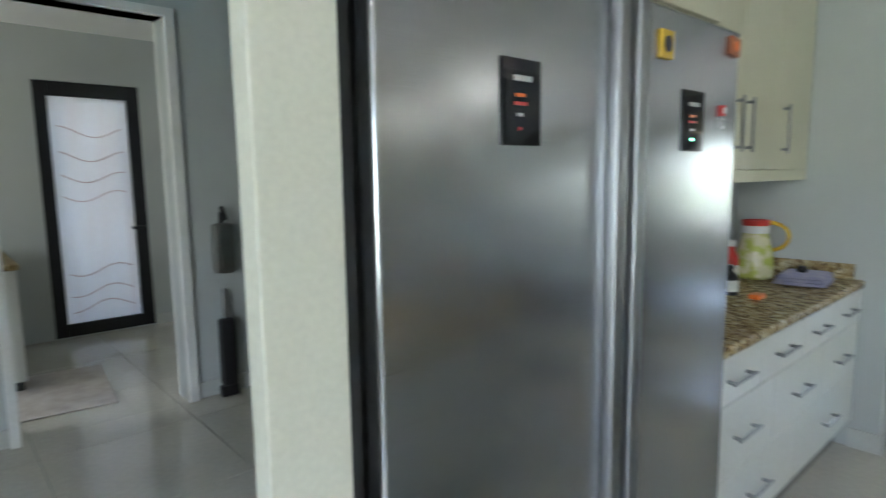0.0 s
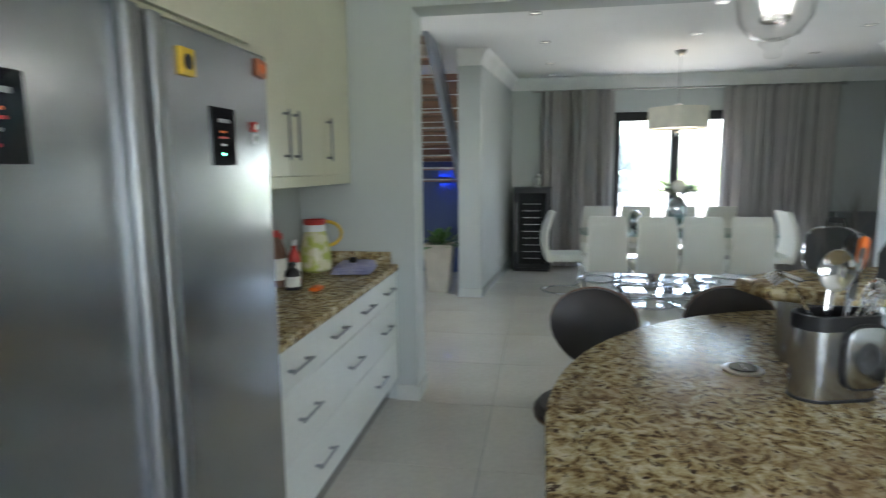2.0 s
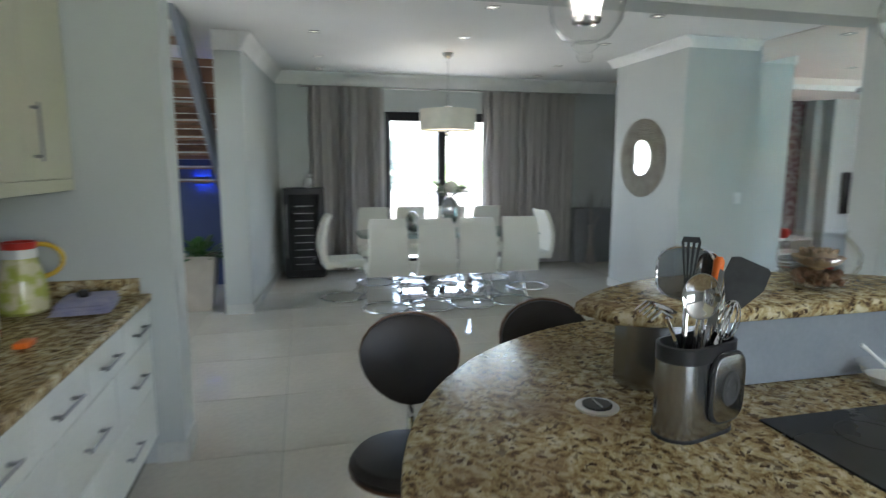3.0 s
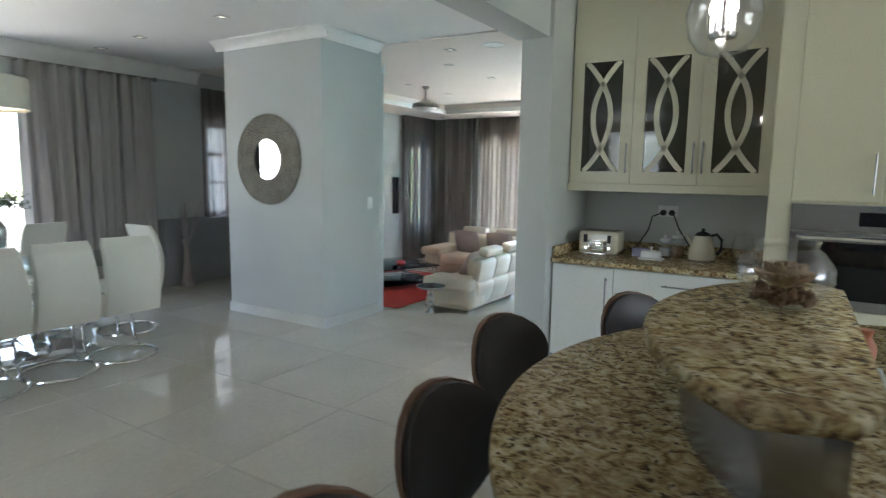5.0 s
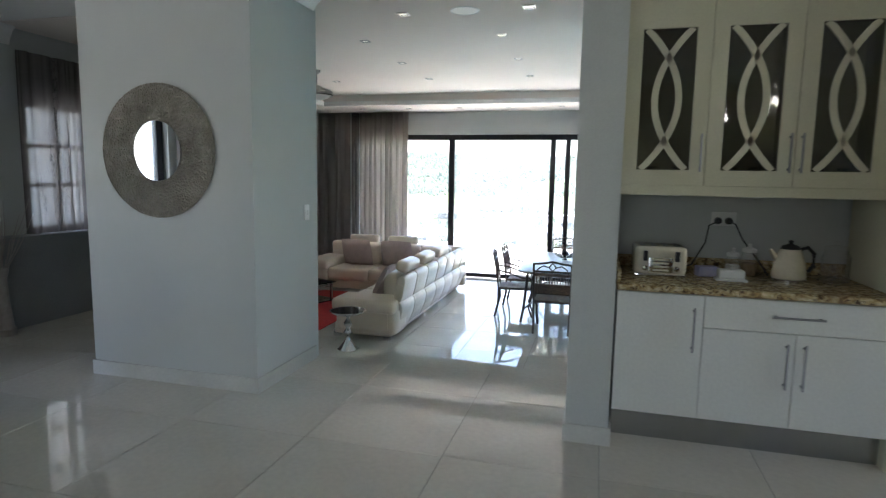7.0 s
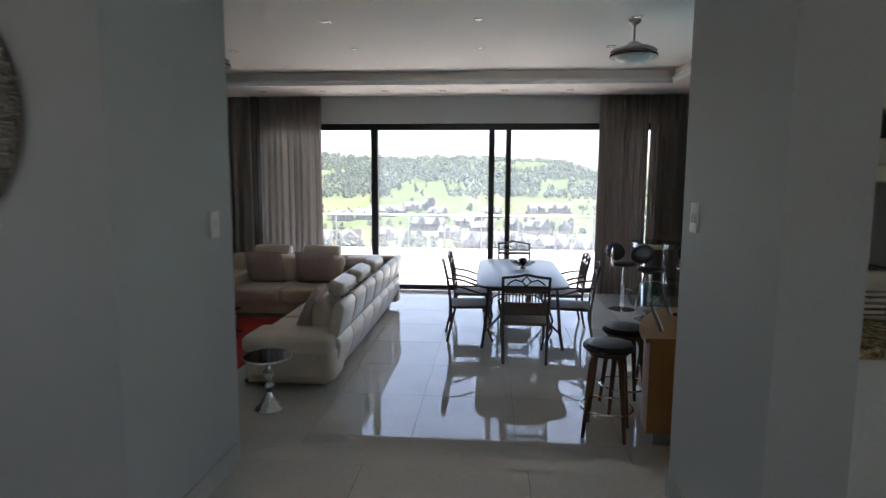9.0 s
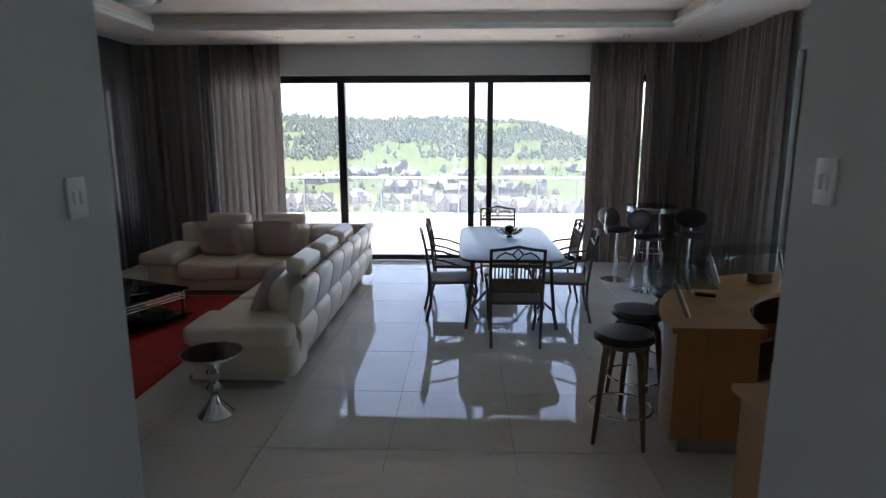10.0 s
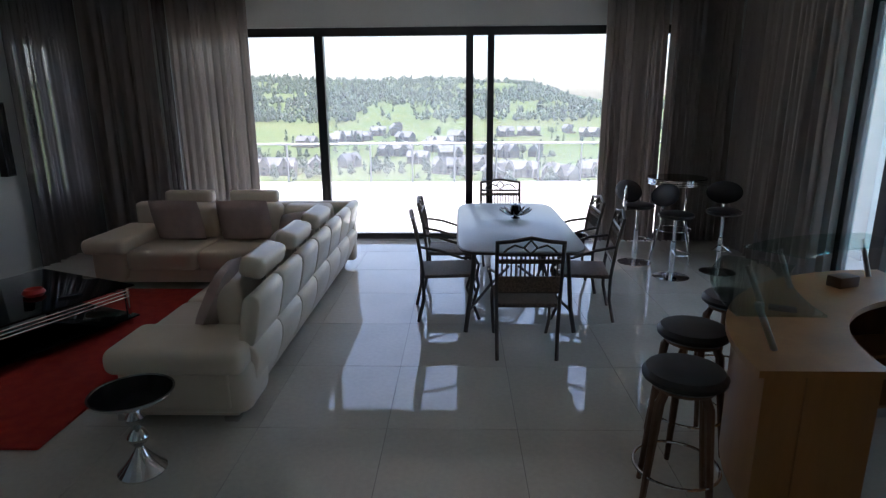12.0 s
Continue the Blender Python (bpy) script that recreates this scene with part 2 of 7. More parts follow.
BARBACK = material("grey_blue_laminate", (0.23, 0.25, 0.28), 0.45, second=(0.20, 0.22, 0.25), scale=6)
WOOD = material("beech_veneer", (0.43, 0.215, 0.075), 0.36, second=(0.35, 0.165, 0.055), scale=4, grain=40, stretch=(1, 1, 0.15))
WALNUT = material("walnut", (0.17, 0.085, 0.045), 0.4, second=(0.115, 0.055, 0.03), scale=10, grain=60, stretch=(1, 1, 0.2))
STAIRWOOD = material("stair_timber", (0.20, 0.10, 0.055), 0.5, second=(0.14, 0.07, 0.04), scale=5, grain=50, stretch=(1, 0.2, 1))
RATTAN = material("rattan_weave", (0.17, 0.12, 0.09), 0.6, second=(0.09, 0.062, 0.05), scale=70, grain=160, bump=0.8, spread=0.15)
IRON = material("bronzed_iron", (0.10, 0.085, 0.075), 0.38, 0.6, scale=20)
TABLESTONE = material("frosted_table_glass", (0.46, 0.53, 0.59), 0.28, second=(0.43, 0.50, 0.56), scale=20, grain=120)
NAVY = material("navy_wall_paint", (0.02, 0.035, 0.10), 0.5, scale=2)
STRINGER = material("grey_stringer_paint", (0.22, 0.24, 0.28), 0.5, scale=3)
POT = material("sandstone_pot", (0.46, 0.41, 0.34), 0.7, second=(0.40, 0.35, 0.29), scale=6, grain=90, bump=0.3)
LEAF = material("house_plant_leaf", (0.035, 0.10, 0.025), 0.4, second=(0.06, 0.14, 0.03), scale=9)
PLASTIC = material("white_plastic", (0.75, 0.75, 0.73), 0.35, scale=3)
ENAMEL = material("cream_enamel", (0.66, 0.61, 0.48), 0.2, scale=5, coat=0.4)
JUGGREEN = material("painted_ceramic", (0.42, 0.44, 0.10), 0.2, second=(0.62, 0.58, 0.36), scale=16, grain=40, spread=0.1, coat=0.5)
YELLOW = material("yellow_glaze", (0.65, 0.42, 0.05), 0.25, scale=9)
RED = material("red_paint", (0.50, 0.03, 0.02), 0.35, scale=7)
ORANGE = material("orange_plastic", (0.75, 0.16, 0.02), 0.35, scale=7)
LILAC = material("lilac_cloth", (0.36, 0.36, 0.58), 0.9, second=(0.5, 0.48, 0.62), scale=18, grain=200, bump=0.4)
TERRACOTTA = material("terracotta", (0.40, 0.13, 0.06), 0.5, scale=8)
SALT = material("white_grains", (0.78, 0.78, 0.76), 0.9, grain=300, bump=0.4)
SEED = material("dried_pods", (0.30, 0.19, 0.09), 0.7, second=(0.18, 0.11, 0.05), scale=20, bump=0.4)
WHITEFLOWER = material("white_petals", (0.78, 0.78, 0.72), 0.7, scale=12)
GREYLEAF = material("grey_green_leaf", (0.12, 0.15, 0.10), 0.6, scale=12)
SILVER = material("silver_ceramic", (0.55, 0.55, 0.55), 0.12, 1.0, scale=9)
BRANCH = material("silvered_twigs", (0.34, 0.31, 0.29), 0.6, scale=20)
SHADE = material("pendant_fabric", (0.75, 0.70, 0.60), 0.8, scale=9, grain=240, bump=0.2)
SCREEN = material("screen_black", (0.01, 0.01, 0.012), 0.08, scale=2)
BRICKRED = material("tv_wall_paper", (0.10, 0.045, 0.04), 0.6, second=(0.20, 0.16, 0.15), scale=11, grain=80, spread=0.15)
BULB = glow_material("bulb_glow", (1.0, 0.95, 0.86), 3)
WARMDISC = glow_material("lamp_diffuser_glow", (1.0, 0.84, 0.58), 0.12)
LEDGLOW = glow_material("downlight_glow", (1.0, 0.95, 0.85), 0.12)
BLUEGLOW = glow_material("blue_led_glow", (0.03, 0.12, 1.0), 5)
GREENLED = glow_material("green_led_glow", (0.1, 0.9, 0.35), 3)
# outdoors
TERRACE = material("terrace_tile", (0.62, 0.60, 0.55), 0.5, second=(0.56, 0.54, 0.49), scale=2, per_object=0.03)
PAVING = material("grey_brown_paving", (0.26, 0.245, 0.22), 0.8, second=(0.20, 0.19, 0.17), scale=1.5, grain=20)
GRASS = material("meadow", (0.062, 0.108, 0.018), 0.95, second=(0.105, 0.125, 0.04), scale=0.015, grain=0.3, spread=0.3)
# both leaf greens are paled and greyed to carry distance haze
CANOPY = material("hazed_tree_leaves", (0.085, 0.115, 0.08), 0.95, second=(0.12, 0.15, 0.115), scale=0.4, grain=3, bump=0.6)
HILLWOOD = material("hazed_hillside_leaves", (0.12, 0.155, 0.10), 0.9, second=(0.145, 0.175, 0.14), scale=0.3, grain=2)
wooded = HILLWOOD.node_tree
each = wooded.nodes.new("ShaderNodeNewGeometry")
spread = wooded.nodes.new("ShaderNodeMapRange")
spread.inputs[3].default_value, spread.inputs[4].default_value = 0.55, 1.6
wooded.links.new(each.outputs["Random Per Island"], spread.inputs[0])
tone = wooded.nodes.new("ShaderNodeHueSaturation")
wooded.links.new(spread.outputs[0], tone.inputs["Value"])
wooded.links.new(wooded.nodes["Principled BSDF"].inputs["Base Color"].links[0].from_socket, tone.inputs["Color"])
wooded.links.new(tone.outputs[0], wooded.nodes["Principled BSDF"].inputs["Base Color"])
TRUNK = material("far_tree_trunk", (0.07, 0.05, 0.04), 0.9)
ROOF = material("slate_roof", (0.21, 0.21, 0.22), 0.6, second=(0.15, 0.15, 0.16), scale=1.2, grain=6)
PLASTER = material("house_plaster", (0.20, 0.19, 0.18), 0.85, second=(0.14, 0.13, 0.12), scale=0.6)
PANE = material("far_window_pane", (0.03, 0.04, 0.05), 0.1, scale=2)
EARTH = material("bare_earth", (0.20, 0.16, 0.13), 0.95, second=(0.15, 0.12, 0.10), scale=0.3)
POOL = material("pool_water", (0.05, 0.42, 0.55), 0.04, second=(0.07, 0.50, 0.62), scale=2, grain=8, bump=0.3)

# ---------------------------------------------------------------- shape helpers


def empty_bm():
    return bmesh.new()


def box(bm, x0, x1, y0, y1, z0, z1, m=None):
    made = bmesh.ops.create_cube(bm, size=1)["verts"]
    t = Matrix.Translation(((x0 + x1) / 2, (y0 + y1) / 2, (z0 + z1) / 2)) @ Matrix.Diagonal((abs(x1 - x0), abs(y1 - y0), abs(z1 - z0), 1))
    bmesh.ops.transform(bm, matrix=(m @ t) if m else t, verts=made)
    return bm


def boxed(*args, m=None, r=0.0, seg=2):
    bm = box(bmesh.new(), *args, m=m)
    if r:
        bmesh.ops.bevel(bm, geom=bm.edges[:], offset=r, segments=seg, profile=0.6, affect="EDGES")
    return bm


def prism(points, z0, z1, r=0.0, bm=None, m=None):
    """A flat outline pulled up from z0 to z1, with its rim rounded by r."""
    bm = bm or bmesh.new()
    n = len(points)
    rings = [(z0, 0.0), (z1, 0.0)] if not r else [(z0, -r), (z0 + r * 0.3, -r * 0.3), (z0 + r, 0), (z1 - r, 0), (z1 - r * 0.3, -r * 0.3), (z1, -r)]
    cx, cy = sum(p[0] for p in points) / n, sum(p[1] for p in points) / n
    rows = []
    for z, d in rings:
        row = []
        for x, y in points:
            k = math.hypot(x - cx, y - cy) or 1
            f = 1 + d / k
            v = Vector((cx + (x - cx) * f, cy + (y - cy) * f, z))
            row.append(bm.verts.new(m @ v if m else v))
        rows.append(row)
    for a, b in zip(rows, rows[1:]):
        for i in range(n):
            bm.faces.new((a[i], a[(i + 1) % n], b[(i + 1) % n], b[i]))
    bm.faces.new(rows[0][::-1])
    bm.faces.new(rows[-1])
    return bm


def lathe(profile, n=24, bm=None, m=None):
    """Turns (radius, height) pairs round the z axis."""
    bm = bm or bmesh.new()
    rows = []
    for r, z in profile:
        if r < 1e-5:
            v = Vector((0, 0, z))
            rows.append([bm.verts.new(m @ v if m else v)])
        else:
            row = []
            for i in range(n):
                a = math.tau * i / n
                v = Vector((r * math.cos(a), r * math.sin(a), z))
                row.append(bm.verts.new(m @ v if m else v))
            rows.append(row)
    for a, b in zip(rows, rows[1:]):
        if len(a) == 1 and len(b) == 1:
            continue
        for i in range(n):
            j = (i + 1) % n
            if len(a) == 1:
                bm.faces.new((a[0], b[j], b[i]))
            elif len(b) == 1:
                bm.faces.new((a[i], a[j], b[0]))
            else:
                bm.faces.new((a[i], a[j], b[j], b[i]))
    return bm


def tube(points, r, n=8, bm=None, closed=False):
    """A round bar along the points."""
    bm = bm or bmesh.new()
    pts = [Vector(p) for p in points]
    k = len(pts)
    rows = []
    up = Vector((0.13, 0.21, 0.97)).normalized()
    for i, p in enumerate(pts):
        a = pts[(i - 1) % k] if closed or i else p
        b = pts[(i + 1) % k] if closed or i < k - 1 else p
        d = (b - a).normalized()
        s = d.cross(up)
        if s.length < 0.05:
            s = d.cross(Vector((1, 0, 0)))
        s.normalize()
        t = s.cross(d).normalized()
        rr = r[i] if isinstance(r, (list, tuple)) else r
        rows.append([bm.verts.new(p + rr * (math.cos(math.tau * j / n) * s + math.sin(math.tau * j / n) * t)) for j in range(n)])
    pairs = list(zip(rows, rows[1:])) + ([(rows[-1], rows[0])] if closed else [])
    for a, b in pairs:
        for j in range(n):
            bm.faces.new((a[j], a[(j + 1) % n], b[(j + 1) % n], b[j]))
    if not closed:
        bm.faces.new(rows[0][::-1])
        bm.faces.new(rows[-1])
    return bm


def ring(radius, r, z=0.0, n=28, m=8, bm=None, cx=0.0, cy=0.0):
    return tube([(cx + radius * math.cos(math.tau * i / n), cy + radius * math.sin(math.tau * i / n), z) for i in range(n)], r, m, bm, True)


def pillow(w, d, h, m=None, bm=None, n=10, puff=0.5):
    """A stuffed cushion, w by d by h, centred on its base."""
    bm = bm or bmesh.new()
    grid = {}
    for s in (1, -1):
        for i in range(n + 1):
            for j in range(n + 1):
                u, v = i / n * 2 - 1, j / n * 2 - 1
                if s < 0 and (abs(u) == 1 or abs(v) == 1):
                    grid[s, i, j] = grid[1, i, j]
                    continue
                e = ((1 - u ** 4) * (1 - v ** 4)) ** puff
                p = Vector((u * w / 2 * (1 - 0.04 * v * v), v * d / 2 * (1 - 0.04 * u * u), h / 2 + s * e * h / 2))
                grid[s, i, j] = bm.verts.new(m @ p if m else p)
        for i in range(n):
            for j in range(n):
                q = [grid[s, i, j], grid[s, i + 1, j], grid[s, i + 1, j + 1], grid[s, i, j + 1]]
                bm.faces.new(q if s > 0 else q[::-1])
    return bm


def finish(name, bm, mat, smooth=40):
    bmesh.ops.recalc_face_normals(bm, faces=bm.faces)
    me = bpy.data.meshes.new(name)
    bm.to_mesh(me)
    bm.free()
    me.materials.append(mat)
    if smooth:
        me.polygons.foreach_set("use_smooth", [True] * len(me.polygons))
        me.set_sharp_from_angle(angle=radians(smooth))
    return me


def part(name, bm, mat, parent, label="", smooth=40):
    ob = new(name, finish(name, bm, mat, smooth))
    ob.parent = parent
    return tagged(ob, label)


def thing(name, m, label, category, group="", kind=""):
    ob = new(name)
    ob.empty_display_size = 0.1
    ob.matrix_world = m
    return tagged(ob, label, category, group, kind)


def structure(name, bm, mat, label="", category="", smooth=30):
    return tagged(new(name, finish(name, bm, mat, smooth)), label, category, "", "structure")


def single(name, m, bm, mat, label, category, group="", smooth=40):
    ob = new(name, finish(name, bm, mat, smooth))
    ob.matrix_world = m
    return tagged(ob, label, category, group)


def arc(cx, cy, r, a0, a1, n):
    return [(cx + r * math.cos(radians(a0 + (a1 - a0) * i / n)), cy + r * math.sin(radians(a0 + (a1 - a0) * i / n))) for i in range(n + 1)]

# ---------------------------------------------------------------- the house: floors, walls, ceilings
LOW = -0.60       # living room floor
CEILING = 2.86    # kitchen and dining ceiling
SOFFIT, TRAY = 2.85, 3.05


def wall(name, axis, at, thick, a0, a1, z0, z1, holes, mat, label):
    """A wall across one axis from at to at + thick, running a0..a1, with holes (a, b, bottom, top)."""
    bm = bmesh.new()

    def put(a, b, lo, hi):
        if b - a > 1e-4 and hi - lo > 1e-4:
            if axis == "x":
                box(bm, at, at + thick, a, b, lo, hi)
            else:
                box(bm, a, b, at, at + thick, lo, hi)
    cur = a0
    for a, b, lo, hi in sorted(holes):
        put(cur, a, z0, z1)
        put(a, b, z0, lo)
        put(a, b, hi, z1)
        cur = b
    put(cur, a1, z0, z1)
    return structure(name, bm, mat, label, "wall", 0)


wall("wall_dining", "x", 9.35, 0.28, -6.15, 0.66, 0, 3.2, [(-2.83, -1.08, 0.02, 2.34), (-5.72, -4.93, 0.87, 2.2)], WALL, "pale grey painted dining room wall with a tall window")
structure("wall_dining_side", prism([(6.95, 0.68), (9.349, 0.455), (9.349, 0.95), (6.95, 0.95)], 0, 3.2), WALL, "pale grey painted wall end beside the stairs", "wall", 0)
structure("wall_dining_corner", boxed(9.351, 9.63, 0.66, 0.95, 0, 3.2), WALL, "pale grey painted corner pier", "wall", 0)
wall("wall_mirror", "y", -4.65, 0.9, 6.05, 7.42, -0.6, 3.2, [], WALL, "thick pale grey wall that carries the round mirror")
wall("wall_alcove", "y", -6.15, 0.25, 7.42, 9.35, -0.6, 3.2, [], WALL, "pale grey painted alcove wall")
wall("wall_alcove_side", "x", 7.17, 0.25, -6.15, -4.65, -0.6, 3.2, [], WALL, "pale grey painted return wall")
wall("wall_pier", "y", -4.5, 0.86, 3.73, 3.97, -0.6, 3.2, [], WALL, "slim pale grey pier beside the opening")
wall("wall_kitchen_south", "y", -4.75, 0.25, -3.0, 3.73, -0.6, 3.2, [], WALL, "pale grey painted kitchen wall")
wall("wall_kitchen_west", "x", -3.25, 0.25, -4.75, 6.85, 0, 3.2, [(-2.9, -0.3, 0.8, 2.4), (4.9, 6.0, 1.0, 2.2)], WALL, "pale grey painted kitchen wall with an added wide window")
wall("wall_fridge", "y", 1.56, 0.15, 0.85, 4.05, 0, 3.2, [], WALL, "pale grey wall behind the fridge and the worktop")
wall("wall_column", "x", 3.80, 0.25, 0.78, 1.56, 0, 3.2, [], WALL, "pale grey wall end beside the kitchen worktop")
wall("wall_scullery", "y", 4.12, 0.15, -3.0, 4.05, 0, 3.2, [(0.45, 1.38, 0, 2.5)], WALL, "pale grey painted scullery wall with a doorway")
wall("wall_scullery_side", "x", 3.90, 0.15, 1.71, 4.12, 0, 3.2, [], WALL, "pale grey painted partition")
wall("wall_back", "y", 6.55, 0.25, -3.0, 10.6, 0, 3.2, [(0.98, 1.86, 0, 2.4), (4.0, 6.4, 0, 2.6)], WALL, "pale grey painted outer wall")
wall("wall_laundry_side", "x", 2.6, 0.15, 4.27, 6.55, 0, 3.2, [], WALL, "pale grey painted partition")
wall("wall_stair_lower", "x", 8.60, 0.2, 0.95, 3.4, 0, 1.62, [], NAVY, "dark navy painted wall under the stairs")
wall("wall_stair_hall", "x", 10.4, 0.2, 0.95, 6.55, 0, 3.9, [], WALL, "pale grey painted stair hall wall")
wall("wall_living_south", "y", -12.55, 0.28, 0.80, 10.5, -0.6, 3.3, [(1.95, 8.96, LOW, 2.39)], WALL, "wall over the sliding glass doors")
wall("wall_living_east", "x", 10.25, 0.25, -12.55, -10.15, -0.6, 3.3, [(-11.95, -10.98, 0.2, 2.2)], WALL, "pale wall with a narrow window behind the curtain")
wall("wall_living_niche", "x", 10.75, 0.2, -10.15, -5.9, -0.6, 3.3, [], BRICKRED, "dark patterned niche wall behind the television unit")
wall("wall_living_niche_end", "y", -10.15, 0.2, 10.5, 10.95, -0.6, 3.3, [], WALL, "pale niche return wall")
wall("wall_living_north", "y", -5.9, 0.2, 9.60, 10.95, -0.6, 3.3, [], WALL, "pale grey living room wall")
wall("wall_living_west", "x", 0.80, 0.25, -12.27, -4.75, -0.6, 3.3, [(-9.97, -7.3, LOW, 2.4)], WALL, "pale wall with sliding doors to the pool")
structure("ledge", boxed(9.12, 9.35, -5.9, -4.10, 0, 0.87), LEDGE, "low darker grey ledge under the alcove window", "ledge", 0)
# dropped beam between kitchen and dining room
structure("beam", boxed(3.76, 4.0, -3.64, 0.78, 2.5, CEILING + 0.2), WALL, "painted ceiling beam between kitchen and dining room", "beam", 0)

# ceilings
structure("ceiling_main", boxed(-3.25, 9.7, -4.65, 6.8, CEILING, CEILING + 0.25), CEIL, "white painted ceiling", "ceiling", 0)
structure("ceiling_alcove", boxed(7.17, 9.7, -6.2, -4.65, CEILING, CEILING + 0.25), CEIL, "white painted alcove ceiling", "ceiling", 0)
bm = bmesh.new()
box(bm, 0.8, 10.95, -12.4, -11.05, SOFFIT, 3.4)
box(bm, 0.8, 10.95, -5.6, -4.66, SOFFIT, 3.4)
box(bm, 0.8, 2.1, -11.05, -5.6, SOFFIT, 3.4)
box(bm, 9.2, 10.95, -11.05, -5.6, SOFFIT, 3.4)
box(bm, 2.1, 9.2, -11.05, -5.6, TRAY, 3.4)
structure("ceiling_living", bm, LIVCEIL, "tray ceiling with a lower border", "ceiling", 0)
bm = bmesh.new()
for z, d, e in ((SOFFIT, 0.035, 0.05), (SOFFIT + 0.05, 0.06, 0.03)):
    box(bm, 2.1 - d, 9.2 + d, -11.05 - 0.01, -11.05 + d, z - 0.002, z + e)
    box(bm, 2.1 - 0.01, 2.1 + d, -11.05, -5.6, z - 0.002, z + e)
    box(bm, 9.2 - d, 9.2 + 0.01, -11.05, -5.6, z - 0.002, z + e)
structure("trim_tray", bm, TRIM, "moulded plaster edge of the tray ceiling", "moulding", 0)


def cornice(name, axis, at, sign, a0, a1, drop=1.0, end=None):
    """A moulded plaster cornice under the ceiling; sign points into the room."""
    prof = [(0, 0), (0, -0.10), (0.015, -0.10), (0.03, -0.07), (0.07, -0.03), (0.10, -0.015), (0.10, 0)]
    bm = bmesh.new()
    rows = []
    for a, b in ((a0, at), (a1, at if end is None else end)):
        row = []
        for d, z in prof:
            p = (b + sign * d, a, CEILING + z * drop - 0.001) if axis == "x" else (a, b + sign * d, CEILING + z * drop - 0.001)
            row.append(bm.verts.new(p))
        rows.append(row)
    k = len(prof)
    for i in range(k):
        bm.faces.new((rows[0][i], rows[0][(i + 1) % k], rows[1][(i + 1) % k], rows[1][i]))
    bm.faces.new(rows[0])
    bm.faces.new(rows[1][::-1])
    return structure(name, bm, TRIM, "white moulded plaster cornice", "cornice", 50)


cornice("trim_1", "x", 9.35, -1, -4.80, 0.455, 1.75)
cornice("trim_2", "y", 0.69, -1, 6.85, 9.25, 1.75, 0.465)
cornice("trim_3", "x", 6.95, -1, 0.68, 0.95, 1.75)
cornice("trim_4", "y", -3.75, 1, 5.95, 7.52)
cornice("trim_5", "x", 6.05, -1, -4.60, -3.75)
cornice("trim_6", "x", 7.42, 1, -4.60, -3.75)


def skirting(name, axis, at, sign, a0, a1, z=0.0, h=0.105):
    d = sign * 0.014
    bm = boxed(min(at, at + d), max(at, at + d), a0, a1, z, z + h) if axis == "x" else boxed(a0, a1, min(at, at + d), max(at, at + d), z, z + h)
    return structure(name, bm, SKIRT, "polished tile skirting", "skirting", 0)


for i, (axis, at, sign, a0, a1) in enumerate((("x", 9.35, -1, -4.9, -2.83), ("x", 9.35, -1, -1.08, 0.455), ("x", 6.95, -1, 0.67, 0.95),
                                              ("y", -3.75, 1, 6.036, 7.434), ("x", 6.05, -1, -4.6, -3.75), ("y", -3.64, 1, 3.716, 3.984), ("x", 3.97, 1, -4.5, -3.64),
                                              ("x", 3.73, -1, -3.74, -3.64), ("y", 0.78, -1, 3.786, 4.064), ("x", 4.05, 1, 0.78, 1.7), ("x", 3.80, -1, 0.78, 0.92),
                                              ("y", 4.12, -1, 1.38, 3.9), ("y", 6.55, -1, 1.86, 2.6), ("y", 4.12, -1, -3.0, 0.45))):
    skirting("skirting_%d" % (i + 1), axis, at, sign, a0, a1)


structure("skirting_16", prism([(6.94, 0.666), (9.33, 0.441), (9.33, 0.456), (6.94, 0.68)], 0, 0.105), SKIRT, "polished tile skirting", "skirting", 0)

# ---------------------------------------------------------------- windows and outer doors
def framed(name, axis, at, a0, a1, z0, z1, bars, label, rails=(), w=0.055, depth=0.07, glass=WINDOWGLASS, category="window"):
    """Black aluminium frame with panes; bars: centres of uprights; rails: heights of cross bars."""
    top = thing(name, Matrix.Identity(4), label, category, "", "structure")

    def b(a, c, lo, hi, d=depth):
        return boxed(at - d / 2, at + d / 2, a, c, lo, hi, r=0.004, seg=1) if axis == "x" else boxed(a, c, at - d / 2, at + d / 2, lo, hi, r=0.004, seg=1)
    part("window_frame", b(a0, a0 + w, z0, z1), BLACKMETAL, top, "", 0)
    part("window_frame", b(a1 - w, a1, z0, z1), BLACKMETAL, top, "", 0)
    part("window_frame", b(a0 + w, a1 - w, z1 - w * 1.3, z1), BLACKMETAL, top, "", 0)
    part("window_frame", b(a0 + w, a1 - w, z0, z0 + w), BLACKMETAL, top, "", 0)
    for c, ww in bars:
        part("mullion", b(c - ww / 2, c + ww / 2, z0 + w, z1 - w * 1.3, depth * 1.3), BLACKMETAL, top, "", 0)
    for z in rails:
        part("glazing_bar", b(a0 + w, a1 - w, z - 0.02, z + 0.02, depth * 0.8), BLACKMETAL, top, "", 0)
    edges = [a0 + w] + [c for c, _ in bars] + [a1 - w]
    for e0, e1 in zip(edges, edges[1:]):
        p = part("pane", b(e0, e1, z0 + w * 0.6, z1 - w, 0.006), glass, top, "", 0)
        p.visible_shadow = False
    return top


